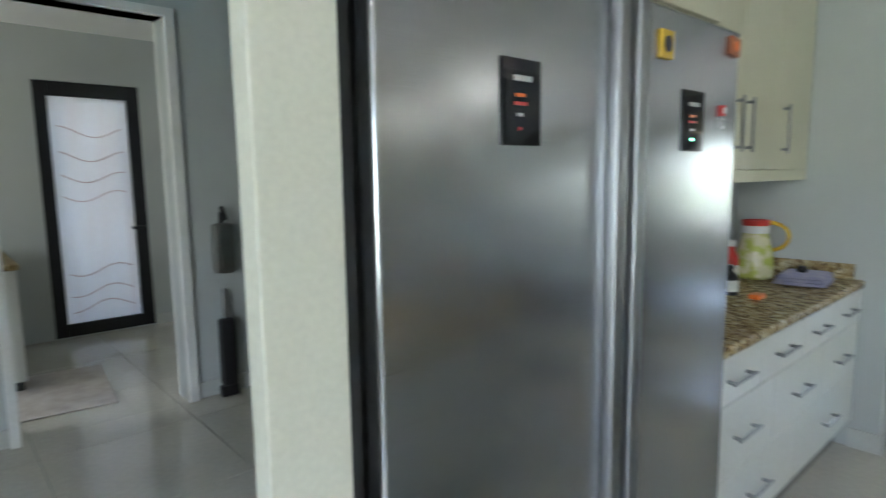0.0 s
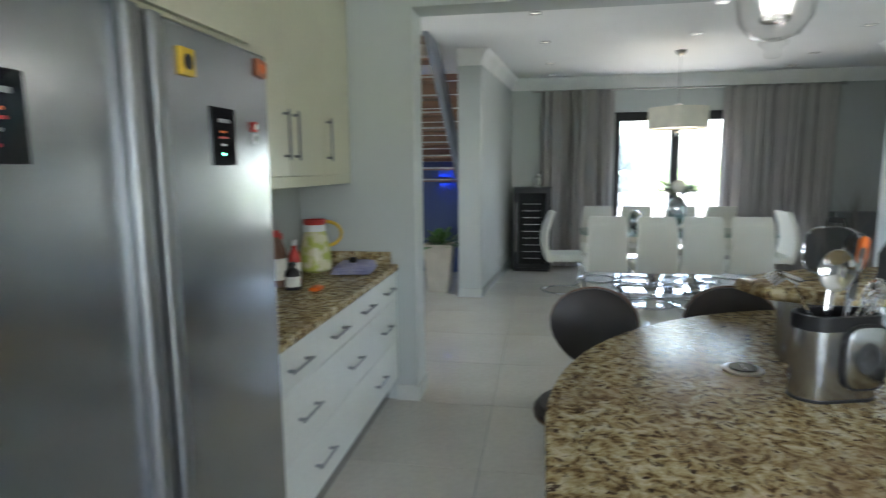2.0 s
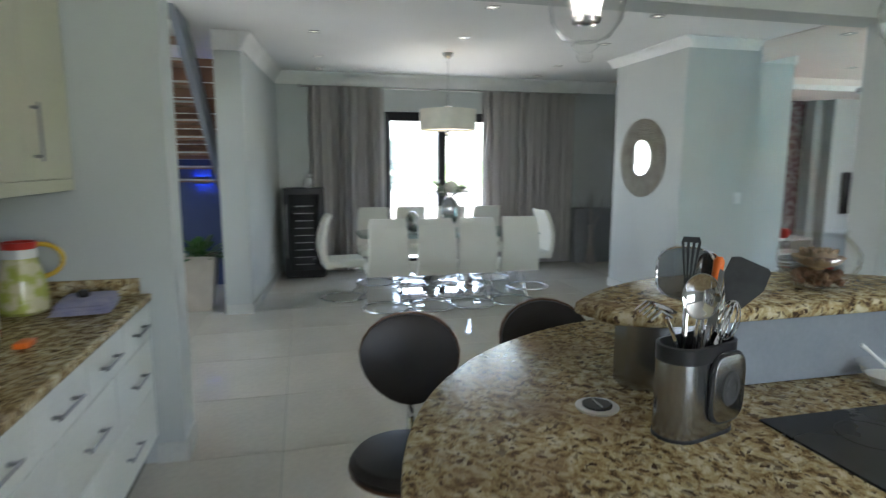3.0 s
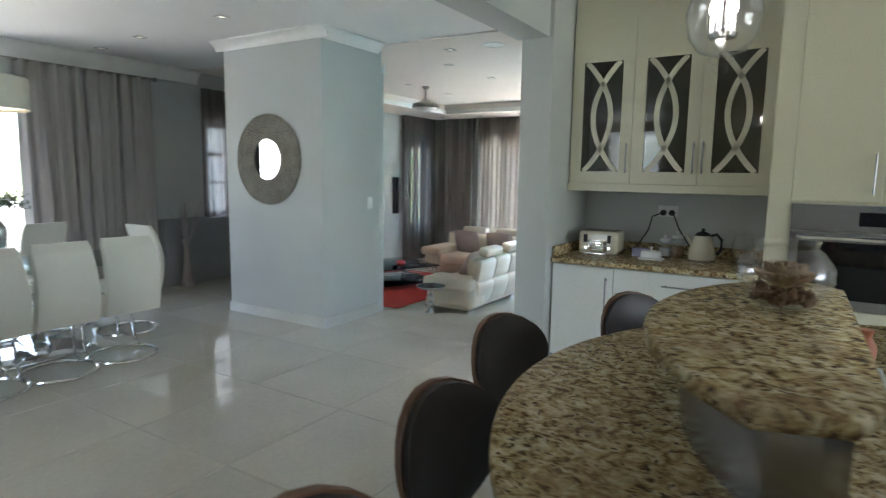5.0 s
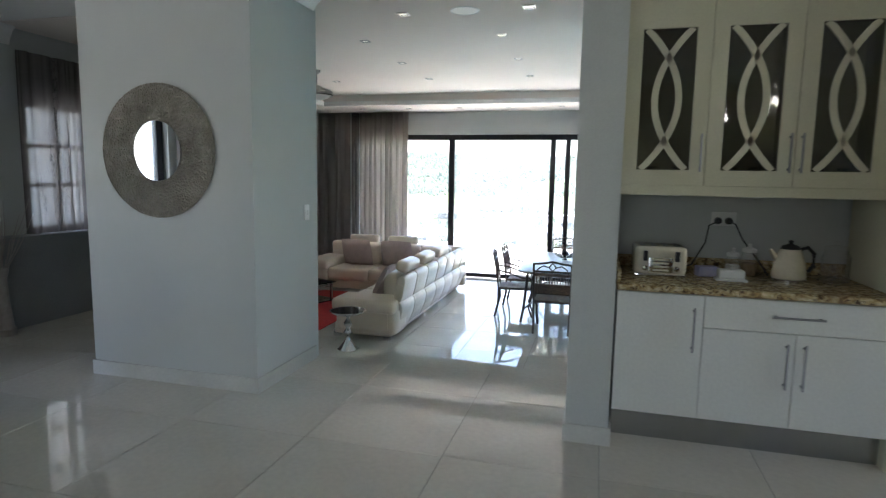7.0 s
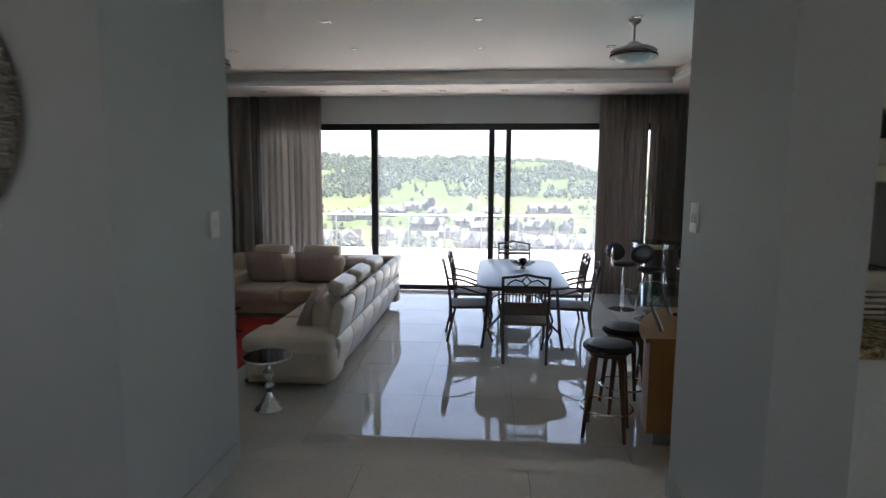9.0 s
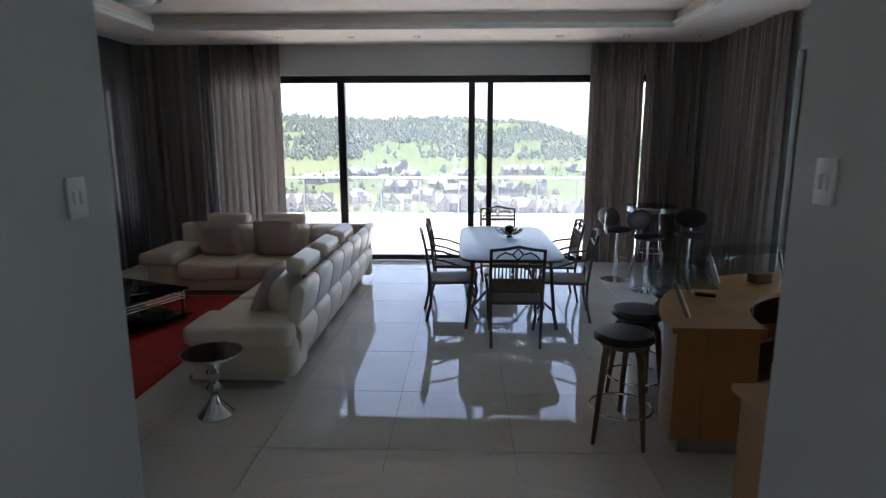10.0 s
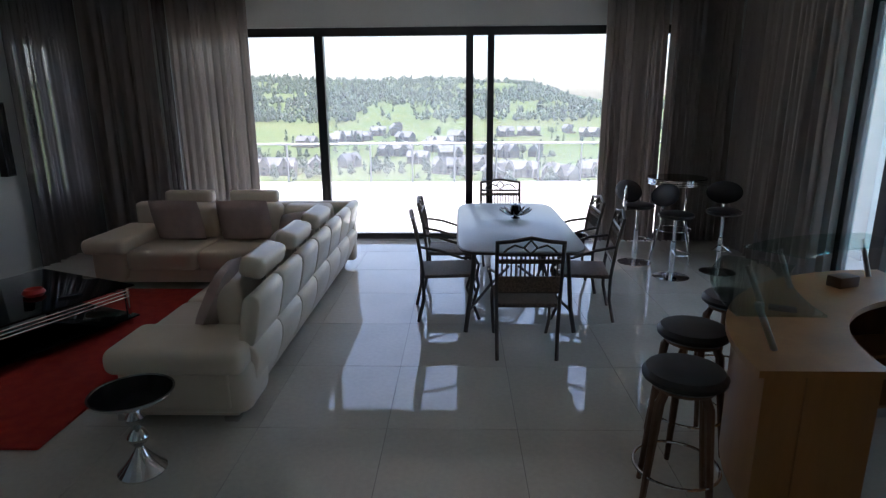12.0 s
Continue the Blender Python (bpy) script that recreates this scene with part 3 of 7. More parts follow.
framed("window_1", "x", 9.47, -2.83, -1.08, 0.02, 2.34, [(-1.97, 0.13)], "tall black aluminium dining room window", w=0.1)
framed("window_2", "x", 9.47, -5.72, -4.93, 0.87, 2.2, [(-5.33, 0.04)], "narrow black framed alcove window", (1.75, 1.35))
framed("window_3", "y", -12.40, 1.95, 8.96, LOW, 2.39, [(6.89, 0.12), (4.79, 0.10), (4.495, 0.09), (2.75, 0.09)], "wide black framed sliding glass doors to the terrace", w=0.085, depth=0.09)
framed("window_4", "x", 10.38, -11.95, -10.98, 0.2, 2.2, [(-11.62, 0.05), (-11.3, 0.05)], "narrow black framed living room window with cross bars", (1.62, 0.98))
framed("window_5", "x", 0.92, -9.97, -7.3, LOW, 2.4, [(-9.34, 0.17), (-7.9, 0.12)], "black framed sliding doors to the pool", w=0.09, depth=0.1)
framed("window_6", "y", 6.68, 4.0, 6.4, 0.0, 2.6, [(5.2, 0.1)], "glazed black framed entrance", (2.05,), w=0.08)
# unseen kitchen window, added as the opening for the fill lamp
framed("window_7", "x", -3.12, -2.9, -0.3, 0.8, 2.4, [(-1.6, 0.06)], "wide unseen kitchen window added for daylight", (1.7,))
# unseen laundry window, added to let the fill in
framed("window_8", "x", -3.12, 4.9, 6.0, 1.0, 2.2, [(5.45, 0.05)], "small black framed laundry window, unseen and added")
# laundry door with an etched pane
door = thing("door_1", pose(1.42, 6.62, 0), "black framed outer door with etched frosted glass", "door", "", "structure")
for x0, x1, z0, z1 in ((-0.44, -0.33, 0, 2.4), (0.33, 0.44, 0, 2.4), (-0.33, 0.33, 2.27, 2.4), (-0.33, 0.33, 0, 0.12)):
    part("door_frame", boxed(x0, x1, -0.045, 0.045, z0, z1, r=0.005), BLACKMETAL, door, "", 0)
FROSTLIT = cloth_material("etched_glass", (0.80, 0.82, 0.84), (0.74, 0.66, 0.62), 0.18)
part("pane", boxed(-0.33, 0.33, -0.006, 0.006, 0.12, 2.27), FROSTLIT, door, "frosted pane with etched waves", 0)
for k, z in enumerate((1.95, 1.72, 1.52, 1.34, 0.62, 0.42, 0.27)):
    part("etched_wave", tube([(-0.27 + 0.06 * i, -0.012, z + 0.05 * math.cos(i * 0.62 + k * 0.5)) for i in range(10)], 0.005, 5), ETCH, door)
part("door_handle", boxed(0.29, 0.40, -0.09, -0.05, 1.0, 1.03, r=0.006), BLACKMETAL, door, "", 0)
structure("threshold", boxed(0.98, 1.86, 6.553, 6.80, -0.11, 0.003), SKIRT, "pale door threshold", "threshold", 0)
# doorway lining of the laundry
bm = bmesh.new()
box(bm, 0.40, 0.45, 4.07, 4.30, 0, 2.55)
box(bm, 1.38, 1.44, 4.07, 4.30, 0, 2.55)
box(bm, 0.45, 1.38, 4.07, 4.30, 2.50, 2.55)
structure("trim_doorway", bm, TRIM, "pale painted doorway lining", "door frame", 0)

# ---------------------------------------------------------------- outdoors: terrace, pool, valley
structure("terrace_slab", boxed(-14, 14, -19.3, -12.56, -0.95, -0.66), GROUT, "terrace base slab", "terrace", 0)
structure("pool_terrace_slab", boxed(-14, 0.79, -12.56, 3, -0.95, -0.655), TERRACE, "pale pool terrace", "terrace", 0)
structure("water", boxed(-11, -2.2, -17.6, -6.0, -0.66, -0.635), POOL, "turquoise swimming pool water", "pool", 0)
structure("eaves", boxed(0.2, 11.2, -13.2, -12.56, 2.72, 3.0), TRIM, "white roof overhang above the terrace", "overhang", 0)
structure("pool_eaves", boxed(-1.1, 0.79, -13.2, -6.0, 2.72, 3.0), TRIM, "white roof overhang beside the pool", "overhang", 0)
column = thing("veranda_column", pose(-0.5, -11.72, -0.655), "square white veranda column on a low plinth", "column", "", "structure")
part("shaft", boxed(-0.18, 0.18, -0.36, 0.36, 0.12, 3.375, r=0.01), TRIM, column, "", 0)
part("plinth", boxed(-0.22, 0.22, -0.40, 0.40, 0, 0.12, r=0.01), TRIM, column, "", 0)
structure("entrance_ground", boxed(-8, 40, 6.81, 30, -0.5, -0.12), TERRACE, "paved forecourt", "paving", 0)
bm = bmesh.new()
box(bm, 9.64, 40, -5.65, 6.8, -0.5, -0.12)
box(bm, 11.0, 40, -12.5, -5.65, -0.5, -0.12)
structure("side_ground", bm, PAVING, "paved side garden", "paving", 0)
structure("garden_wall", boxed(11.6, 30, 6.9, 7.1, -0.5, 1.6), TRIM, "low white garden wall", "garden wall", 0)


def ground_height(x, y):
    d = -y - 18
    if d < 0:
        d = max(0.0, abs(x) - 60) * 0.6
    prof = ((-1e9, -1.6), (0, -1.6), (60, -15), (150, -28), (240, -32), (340, -31), (460, -26), (600, -15), (800, 4), (1100, 26), (1500, 42), (4000, 60))
    for (a, za), (b, zb) in zip(prof, prof[1:]):
        if a <= d <= b:
            f = (d - a) / (b - a)
            z = za + (zb - za) * f
            break
    else:
        z = -1.6
    n1 = noise.noise(Vector((x * 0.004, y * 0.004, 1.3)))
    n2 = noise.noise(Vector((x * 0.015, y * 0.015, 4.1)))
    amp = min(1.0, max(0.0, d - 20) / 150) * (0.2 + 0.8 * min(1.0, max(0.0, d - 430) / 170))
    side = 0.022 * max(0, d - 700) * (0.6 if x > 0 else -0.1) * min(1, abs(x) / 500)
    dip = min(1.0, max(0.0, (-x / max(d, 1.0) - 0.11) / 0.12)) * min(1.0, max(0.0, d - 600) / 500)
    return z - 46 * dip * dip * (3 - 2 * dip) + 9 * n1 * min(1.0, max(0.0, d - 900) / 300) + amp * (5 * n1 + 2 * n2) * (0.5 + d / 700) + side


bm = bmesh.new()
xs = [-3000, -1900, -1300] + list(range(-1000, 1001, 40)) + [1300, 1900, 3000]
ys = [2000, 900, 300, 60, 0, -19.4, -30] + list(range(-50, -1600, -40)) + [-1700, -2000, -2600, -4000]
rows = []
for y in ys:
    rows.append([bm.verts.new((x, y, -1.6 if y >= -19.5 else ground_height(x, y))) for x in xs])
for a, b in zip(rows, rows[1:]):
    for i in range(len(xs) - 1):
        bm.faces.new((a[i], a[i + 1], b[i + 1], b[i]))
structure("ground", bm, GRASS, "green valley and hillside", "ground", 60)

# curved steps down to the living room
for k in range(4):
    depth, half = 0.27 + 0.29 * k, 1.05 + 0.22 * k
    pts = [(5.0 + half * math.cos(radians(a)), -4.64 - depth * abs(math.sin(radians(a))) ** 0.9) for a in range(0, 181, 6)]
    pts = [(min(max(x, 3.6), 6.6), y) for x, y in pts]
    structure("step_%d" % (k + 1), prism(pts[::-1], LOW + 0.002 * k, -0.15 * k, 0.0), TILE, "curved polished tile step", "step", 30)

# ---------------------------------------------------------------- curtains


def curtain(name, path, z0, z1, mat, label, folds, amp, thick=0.006, group="curtains"):
    """A hanging cloth with soft uneven folds along a straight line, gathered a little at the top."""
    (xa, ya), (xb, yb) = path
    length = math.hypot(xb - xa, yb - ya)
    ux, uy = (xb - xa) / length, (yb - ya) / length
    n = max(24, int(folds * 16))
    levels = 7
    bm = bmesh.new()
    rows = []
    for side in (1, -1):
        for k in range(levels + 1):
            f = k / levels
            z = z1 + (z0 - z1) * f
            row = []
            for i in range(n + 1):
                s = i / n
                ph = s * folds * math.tau + 1.1 * math.sin(s * folds * 1.7) + 0.5 * math.sin(s * 9 + f * 2.2)
                a = amp * (0.65 + 0.35 * f) * (0.8 + 0.3 * math.sin(s * 17.3))
                w = a * math.sin(ph + 0.45 * math.sin(ph)) + a * 0.35 * math.sin(2.3 * ph + 0.6 + f) + a * 0.12 * math.sin(5.1 * ph + 1.7)
                d = s * length + 0.3 * a * math.cos(ph)
                row.append(bm.verts.new((xa + ux * d - uy * (w + side * thick / 2), ya + uy * d + ux * (w + side * thick / 2), z)))
            rows.append(row)
    for base in (0, levels + 1):
        for k in range(levels):
            a, b = rows[base + k], rows[base + k + 1]
            for i in range(n):
                bm.faces.new((a[i], a[i + 1], b[i + 1], b[i]))
    f, g = rows[0], rows[levels + 1]
    h, q = rows[levels], rows[2 * levels + 1]
    for i in range(n):
        bm.faces.new((f[i], f[i + 1], g[i + 1], g[i]))
        bm.faces.new((h[i], h[i + 1], q[i + 1], q[i]))
    return single(name, Matrix.Identity(4), bm, mat, label, "curtain", group, 80)


def curtain_rail(name, a, b, r=0.014, rings=8):
    t = thing(name, Matrix.Identity(4), "slim brushed metal curtain rail under the cornice", "curtain rail")
    part("rail", tube([a, b], r, 8), NICKEL, t)
    for p in (a, b):
        part("finial", lathe([(0, -0.03), (0.022, -0.02), (0.026, 0), (0.022, 0.02), (0, 0.03)], 10, m=Matrix.Translation(p)), NICKEL, t)
    for k in (0.12, 0.88):
        x, y, z = (a[i] + (b[i] - a[i]) * k for i in range(3))
        part("bracket", tube([(x, y, z), (x + 0.09, y, z), (x + 0.12, y, z)], 0.008, 6), NICKEL, t)
    return t


curtain_rail("curtain_rail", (9.23, 0.12, 2.65), (9.23, -4.12, 2.65))
curtain("curtain", ((9.23, 0.02), (9.23, -1.05)), 0.02, 2.66, CURTAIN, "long grey lined curtain beside the dining window", 8, 0.065)
curtain("curtain", ((9.23, -2.55), (9.23, -4.05)), 0.02, 2.66, CURTAIN, "long grey lined curtain gathered beside the dining window", 11, 0.065)
curtain("curtain", ((9.27, -4.80), (9.27, -5.78)), 0.80, 2.64, SHEER, "sheer grey curtain over the alcove window", 6, 0.035)
curtain("curtain", ((7.78, -12.16), (8.88, -12.16)), LOW + 0.02, SOFFIT - 0.005, THINCURTAIN, "floor length taupe curtain drawn beside the sliding doors", 9, 0.07)
curtain("curtain", ((8.90, -12.16), (9.08, -12.16)), LOW + 0.02, SOFFIT - 0.005, SHEER, "narrow sheer curtain edge between the taupe drapes", 2, 0.03)
curtain("curtain", ((9.10, -12.16), (10.12, -12.16)), LOW + 0.02, SOFFIT - 0.005, CURTAINLIV, "floor length taupe curtain drawn to the corner", 8, 0.07)
curtain("curtain", ((1.20, -12.16), (2.12, -12.16)), LOW + 0.02, SOFFIT - 0.005, CURTAINLIV, "floor length taupe curtain drawn into the corner", 9, 0.06)
curtain("curtain", ((2.15, -12.16), (2.97, -12.16)), LOW + 0.02, SOFFIT - 0.005, CURTAINLIV, "floor length taupe curtain drawn beside the sliding doors", 9, 0.06)
curtain("curtain", ((1.17, -12.10), (1.17, -9.98)), LOW + 0.02, SOFFIT - 0.005, CURTAINLIV, "floor length taupe curtain beside the pool doors", 16, 0.07)
curtain("curtain", ((10.13, -12.10), (10.13, -10.75)), LOW + 0.02, SOFFIT - 0.005, SHEER, "taupe curtain over the narrow window", 11, 0.045)

# ---------------------------------------------------------------- kitchen: tall fridge unit


def bar_handle(parent, p, q, out, name="handle"):
    """A squared bar handle on two posts between p and q, standing out along out."""
    p, q, out = Vector(p), Vector(q), Vector(out)
    d = (q - p).normalized()
    bm = tube([p + out * 0.03 + d * -0.02, q + out * 0.03 + d * 0.02], 0.006, 6)
    tube([p, p + out * 0.03], 0.007, 6, bm)
    tube([q, q + out * 0.03], 0.007, 6, bm)
    return part(name, bm, HANDLESTEEL, parent)


def front(parent, axis, at, a0, a1, z0, z1, out, mat=WHITE, gap=0.002, name="door", depth=0.02):
    lo, hi = sorted((at, at + out * depth))
    bm = boxed(a0 + gap, a1 - gap, lo, hi, z0 + gap, z1 - gap, r=0.002, seg=1) if axis == "y" else boxed(lo, hi, a0 + gap, a1 - gap, z0 + gap, z1 - gap, r=0.002, seg=1)
    return part(name, bm, mat, parent, "", 0)


unit = thing("tall_end_panel", pose(0.5, 0.84, 0), "tall cream lacquered end panel beside the fridge", "cabinet panel")
part("panel", boxed(-0.03, 0.10, 0, 0.05, 0, 2.86, r=0.002, seg=1), ENDPANEL, unit, "", 0)
over = thing("over_fridge_cabinet", pose(0.6, 0.92, 1.93), "cream cabinet built in above the fridges", "cabinet")
part("body", boxed(0, 1.40, 0.03, 0.31, 0, 0.93), CREAM, over, "", 0)
for k in range(3):
    d = front(over, "y", 0.03, 0.467 * k, 0.467 * (k + 1), 0.01, 0.93, -1, CREAM)
    bar_handle(d, (0.467 * k + (0.41 if k == 0 else 0.06), 0.01, 0.07), (0.467 * k + (0.41 if k == 0 else 0.06), 0.01, 0.20), (0, -1, 0))


def fridge(x0, x1, label, hinge, group="fridges"):
    f = thing("fridge", pose(x0, 0.85, 0), label, "fridge", group)
    w = x1 - x0
    part("body", boxed(0.004, w - 0.004, 0.07, 0.38, 0.05, 1.89, r=0.004), BLACK, f, "", 0)
    part("plinth", boxed(0.01, w - 0.01, 0.09, 0.36, 0.0, 0.05), BLACK, f, "", 0)
    dr = part("door", boxed(0.002, w - 0.002, 0, 0.06, 0.06, 1.89, r=0.010, seg=3), STEEL, f, "brushed stainless steel door")
    x = w - 0.035 if hinge == "l" else 0.035
    part("handle", boxed(x - 0.022, x + 0.022, -0.028, 0.004, 0.06, 1.885, r=0.010, seg=3), HANDLESTEEL, dr, "full height edge handle")
    return f, dr


fa, da = fridge(0.66, 1.335, "tall brushed stainless steel fridge with a dark control panel", "l")
fb, db = fridge(1.345, 1.95, "tall brushed stainless steel freezer with magnets on its door", "r")
# solid dark strip in place of the shade between panel and fridge
part("shaded_gap_strip", boxed(-0.056, -0.004, 0.05, 0.2, 0, 1.9), GAP, fa, "dark strip standing for the shaded gap", 0)


def control_panel(door, x0, x1, z0, z1, led):
    p = part("control_panel", boxed(x0, x1, -0.004, 0.002, z0, z1, r=0.001, seg=1), HOBGLASS, door, "black glass control panel", 0)
    bm = bmesh.new()
    w = x1 - x0
    box(bm, x0 + w * 0.28, x0 + w * 0.74, -0.0055, -0.003, z1 - 0.040, z1 - 0.030)
    part("logo_bar", bm, NICKEL, p, "pale plain logo bar", 0)
    for k, (z, m) in enumerate(((0.075, RED), (0.09, ORANGE), (0.055, NICKEL), (0.03, led))):
        box_bm = boxed(x0 + w * (0.3 + 0.04 * k), x0 + w * (0.62 - 0.05 * k), -0.0055, -0.003, z0 + z - 0.003, z0 + z + 0.003)
        part("indicator", box_bm, m, p, "", 0)


control_panel(da, 0.275, 0.385, 1.55, 1.705, RED)
control_panel(db, 0.265, 0.385, 1.55, 1.705, GREENLED)


def magnet(x, z, w, h, mat, mat2, label, tilt=0):
    m = thing("fridge_magnet", pose(x, 0.849, z, 0, tilt, 0), label, "magnet", "fridge magnets")
    part("plate", boxed(-w / 2, w / 2, -0.008, 0, -h / 2, h / 2, r=0.002), mat, m)
    part("picture", prism([(w * 0.3 * math.cos(a * 0.7), h * 0.3 * math.sin(a * 0.7)) for a in range(9)], 0.0, 0.002, m=Matrix.Rotation(radians(90), 4, "X") @ Matrix.Translation((0, 0, 0.008))), mat2, m)


magnet(1.515, 1.80, 0.062, 0.066, YELLOW, BLACK, "small square yellow fridge magnet")
magnet(1.905, 1.845, 0.06, 0.05, TERRACOTTA, ORANGE, "small orange brown fridge magnet", 6)
magnet(1.845, 1.665, 0.022, 0.03, RED, WHITE, "tiny red fridge magnet")
magnet(1.84, 1.63, 0.016, 0.03, NICKEL, BLACK, "tiny grey fridge magnet")

# upper and base units beside the fridges
upper = thing("wall_cabinet", pose(1.97, 1.22, 1.50), "cream wall cabinet with slim bar handles above the worktop", "cabinet")
part("body", boxed(0, 1.825, 0, 0.33, 0, 1.36), CREAM, upper, "", 0)
part("light_rail", boxed(0, 1.825, -0.018, 0.02, -0.055, 0.0, r=0.002, seg=1), CREAM, upper, "", 0)
for k in range(4):
    x0 = 0.456 * k
    d = front(upper, "y", 0, x0, x0 + 0.456, 0.0, 1.36, -1, CREAM)
    hx = x0 + (0.40 if k < 2 else 0.055)
    bar_handle(d, (hx, -0.02, 0.10), (hx, -0.02, 0.30), (0, -1, 0))

base = thing("drawer_cabinet", pose(1.99, 0.93, 0), "white lacquered drawer cabinet under a granite worktop", "cabinet", "kitchen base cabinets")
part("body", boxed(0, 1.80, 0.0, 0.60, 0.15, 0.88), WHITE, base, "", 0)
part("kickboard", boxed(0, 1.80, 0.05, 0.07, 0, 0.15), STEEL, base, "brushed steel kickboard", 0)
for count, z0, z1 in ((2, 0.155, 0.43), (3, 0.43, 0.70), (4, 0.70, 0.875)):
    w = 1.80 / count
    for c in range(count):
        d = front(base, "y", 0, w * c, w * (c + 1), z0, z1, -1, WHITE, 0.0025, "drawer")
        zz = (z0 + z1) / 2
        bar_handle(d, (w * (c + 0.5) - 0.08, -0.02, zz), (w * (c + 0.5) + 0.08, -0.02, zz), (0, -1, 0))
top = thing("worktop", pose(1.975, 0.895, 0.88), "speckled brown polished granite worktop with upstand", "worktop")
part("slab", boxed(0, 1.825, 0, 0.665, 0, 0.04, r=0.012, seg=3), GRANITE, top)
part("upstand", boxed(0, 1.825, 0.645, 0.664, 0.04, 0.12, r=0.004), GRANITE, top)
part("upstand", boxed(1.805, 1.824, 0.05, 0.644, 0.04, 0.12, r=0.004), GRANITE, top)

# things on that worktop
jug = thing("ceramic_jug", pose(3.50, 1.34, 0.92, 0, 0, -62), "painted yellow and green ceramic jug on the worktop", "jug")
part("body", lathe([(0, 0), (0.085, 0), (0.098, 0.015), (0.098, 0.08), (0.09, 0.15), (0.074, 0.21), (0.062, 0.25), (0.066, 0.30), (0.058, 0.30), (0.054, 0.25), (0, 0.1)], 26), JUGGREEN, jug)
part("rim_band", lathe([(0.0665, 0.285), (0.069, 0.30), (0.07, 0.315), (0.060, 0.315), (0.060, 0.285)], 26), RED, jug, "red and white painted rim")
part("band", lathe([(0.0645, 0.245), (0.0668, 0.284), (0.06, 0.284), (0.06, 0.245)], 26), PLASTIC, jug)
part("handle", tube([(0.066 + 0.095 * math.sin(a), 0, 0.225 - 0.075 * math.cos(a)) for a in [radians(k) for k in range(0, 181, 18)]][::-1], 0.011, 8), YELLOW, jug, "yellow glazed handle")
tray = thing("folded_cloths", pose(3.52, 1.10, 0.92, 0, 0, 8), "stack of folded lilac cloths on the worktop", "cloth")
for k in range(3):
    part("cloth", pillow(0.36 - 0.02 * k, 0.24 - 0.01 * k, 0.02, Matrix.Translation((0.01 * k, 0, 0.014 * k)), puff=0.2), LILAC, tray)
single("dark_egg", pose(3.55, 1.12, 0.962), lathe([(0, 0), (0.018, 0.004), (0.026, 0.02), (0.02, 0.036), (0, 0.042)], 14), BLACK, "small dark egg shaped ornament", "ornament")


def bottle(x, y, h, r, mat, cap, label):
    b = thing("bottle", pose(x, y, 0.92), label, "bottle", "worktop bottles")
    part("body", lathe([(0, 0), (r, 0), (r, h * 0.58), (r * 0.85, h * 0.68), (r * 0.42, h * 0.80), (r * 0.42, h * 0.9), (0, h * 0.9)], 18), mat, b)
    part("label", lathe([(r + 0.001, h * 0.12), (r + 0.001, h * 0.5), (r - 0.002, h * 0.5), (r - 0.002, h * 0.12)], 18), WHITEFLOWER, b, "plain paper label")
    part("cap", lathe([(r * 0.5, h * 0.88), (r * 0.5, h), (0, h), ], 14), cap, b)


bottle(3.02, 1.36, 0.30, 0.035, WALNUT, RED, "dark sauce bottle with a red cap")
bottle(3.10, 1.30, 0.24, 0.034, RED, PLASTIC, "red sauce bottle with a white cap")
bottle(3.14, 1.40, 0.27, 0.036, WALNUT, RED, "brown bottle with a red cap")
bottle(2.96, 1.25, 0.14, 0.04, BLACK, BLACK, "small black glass sauce bottle")
single("orange_sponge", pose(2.95, 1.12, 0.92), boxed(-0.04, 0.04, -0.025, 0.025, 0, 0.022, r=0.006), ORANGE, "small orange sponge on the worktop", "sponge")

# ---------------------------------------------------------------- kitchen island
CX, CY, RAD = 1.53, -1.35, 1.32
outline = arc(CX, CY, RAD, 88, -88, 44) + [(0.78, -2.67), (0.75, -2.6), (0.75, -0.1), (0.78, -0.03)]
island = thing("kitchen_island", pose(0, 0, 0), "round ended kitchen island with white panels and steel kickboard", "kitchen island")
part("body", prism(arc(CX, CY, 1.02, 85, -85, 30) + [(0.85, -2.36), (0.85, -0.34)], 0.1, 0.885), WHITE, island)
part("kickboard", prism(arc(CX, CY, 0.96, 85, -85, 30) + [(0.9, -2.3), (0.9, -0.4)], 0.0, 0.1), STEEL, island)
single("island_worktop", pose(0, 0, 0), prism(outline, 0.885, 0.925, 0.012), GRANITE, "thick speckled brown polished granite island top", "worktop")
bar_out = arc(CX, CY, 0.96, 47, -47, 30) + [(2.06, -2.03), (2.0, -1.95), (1.985, -0.80), (2.04, -0.69)]
rb = thing("breakfast_bar", pose(0, 0, 0.925), "raised crescent shaped granite breakfast bar on a steel base", "breakfast bar")
part("countertop", prism(bar_out, 0.205, 0.245, 0.012), GRANITE, rb, "thick speckled granite top")
part("shell", prism(arc(CX, CY, 0.86, 42, -42, 30) + [(2.05, -1.95), (2.03, -0.84), (2.08, -0.76)], 0, 0.205), STEEL, rb)
part("panel", boxed(2.018, 2.03, -1.93, -1.02, 0.004, 0.203), BARBACK, rb, "grey back panel")
hob = thing("hob", pose(1.29, -1.80, 0.925), "black glass hob set in the island worktop", "hob")
part("glass", boxed(0, 0.52, 0, 0.82, 0, 0.006, r=0.002, seg=1), HOBTOP, hob)
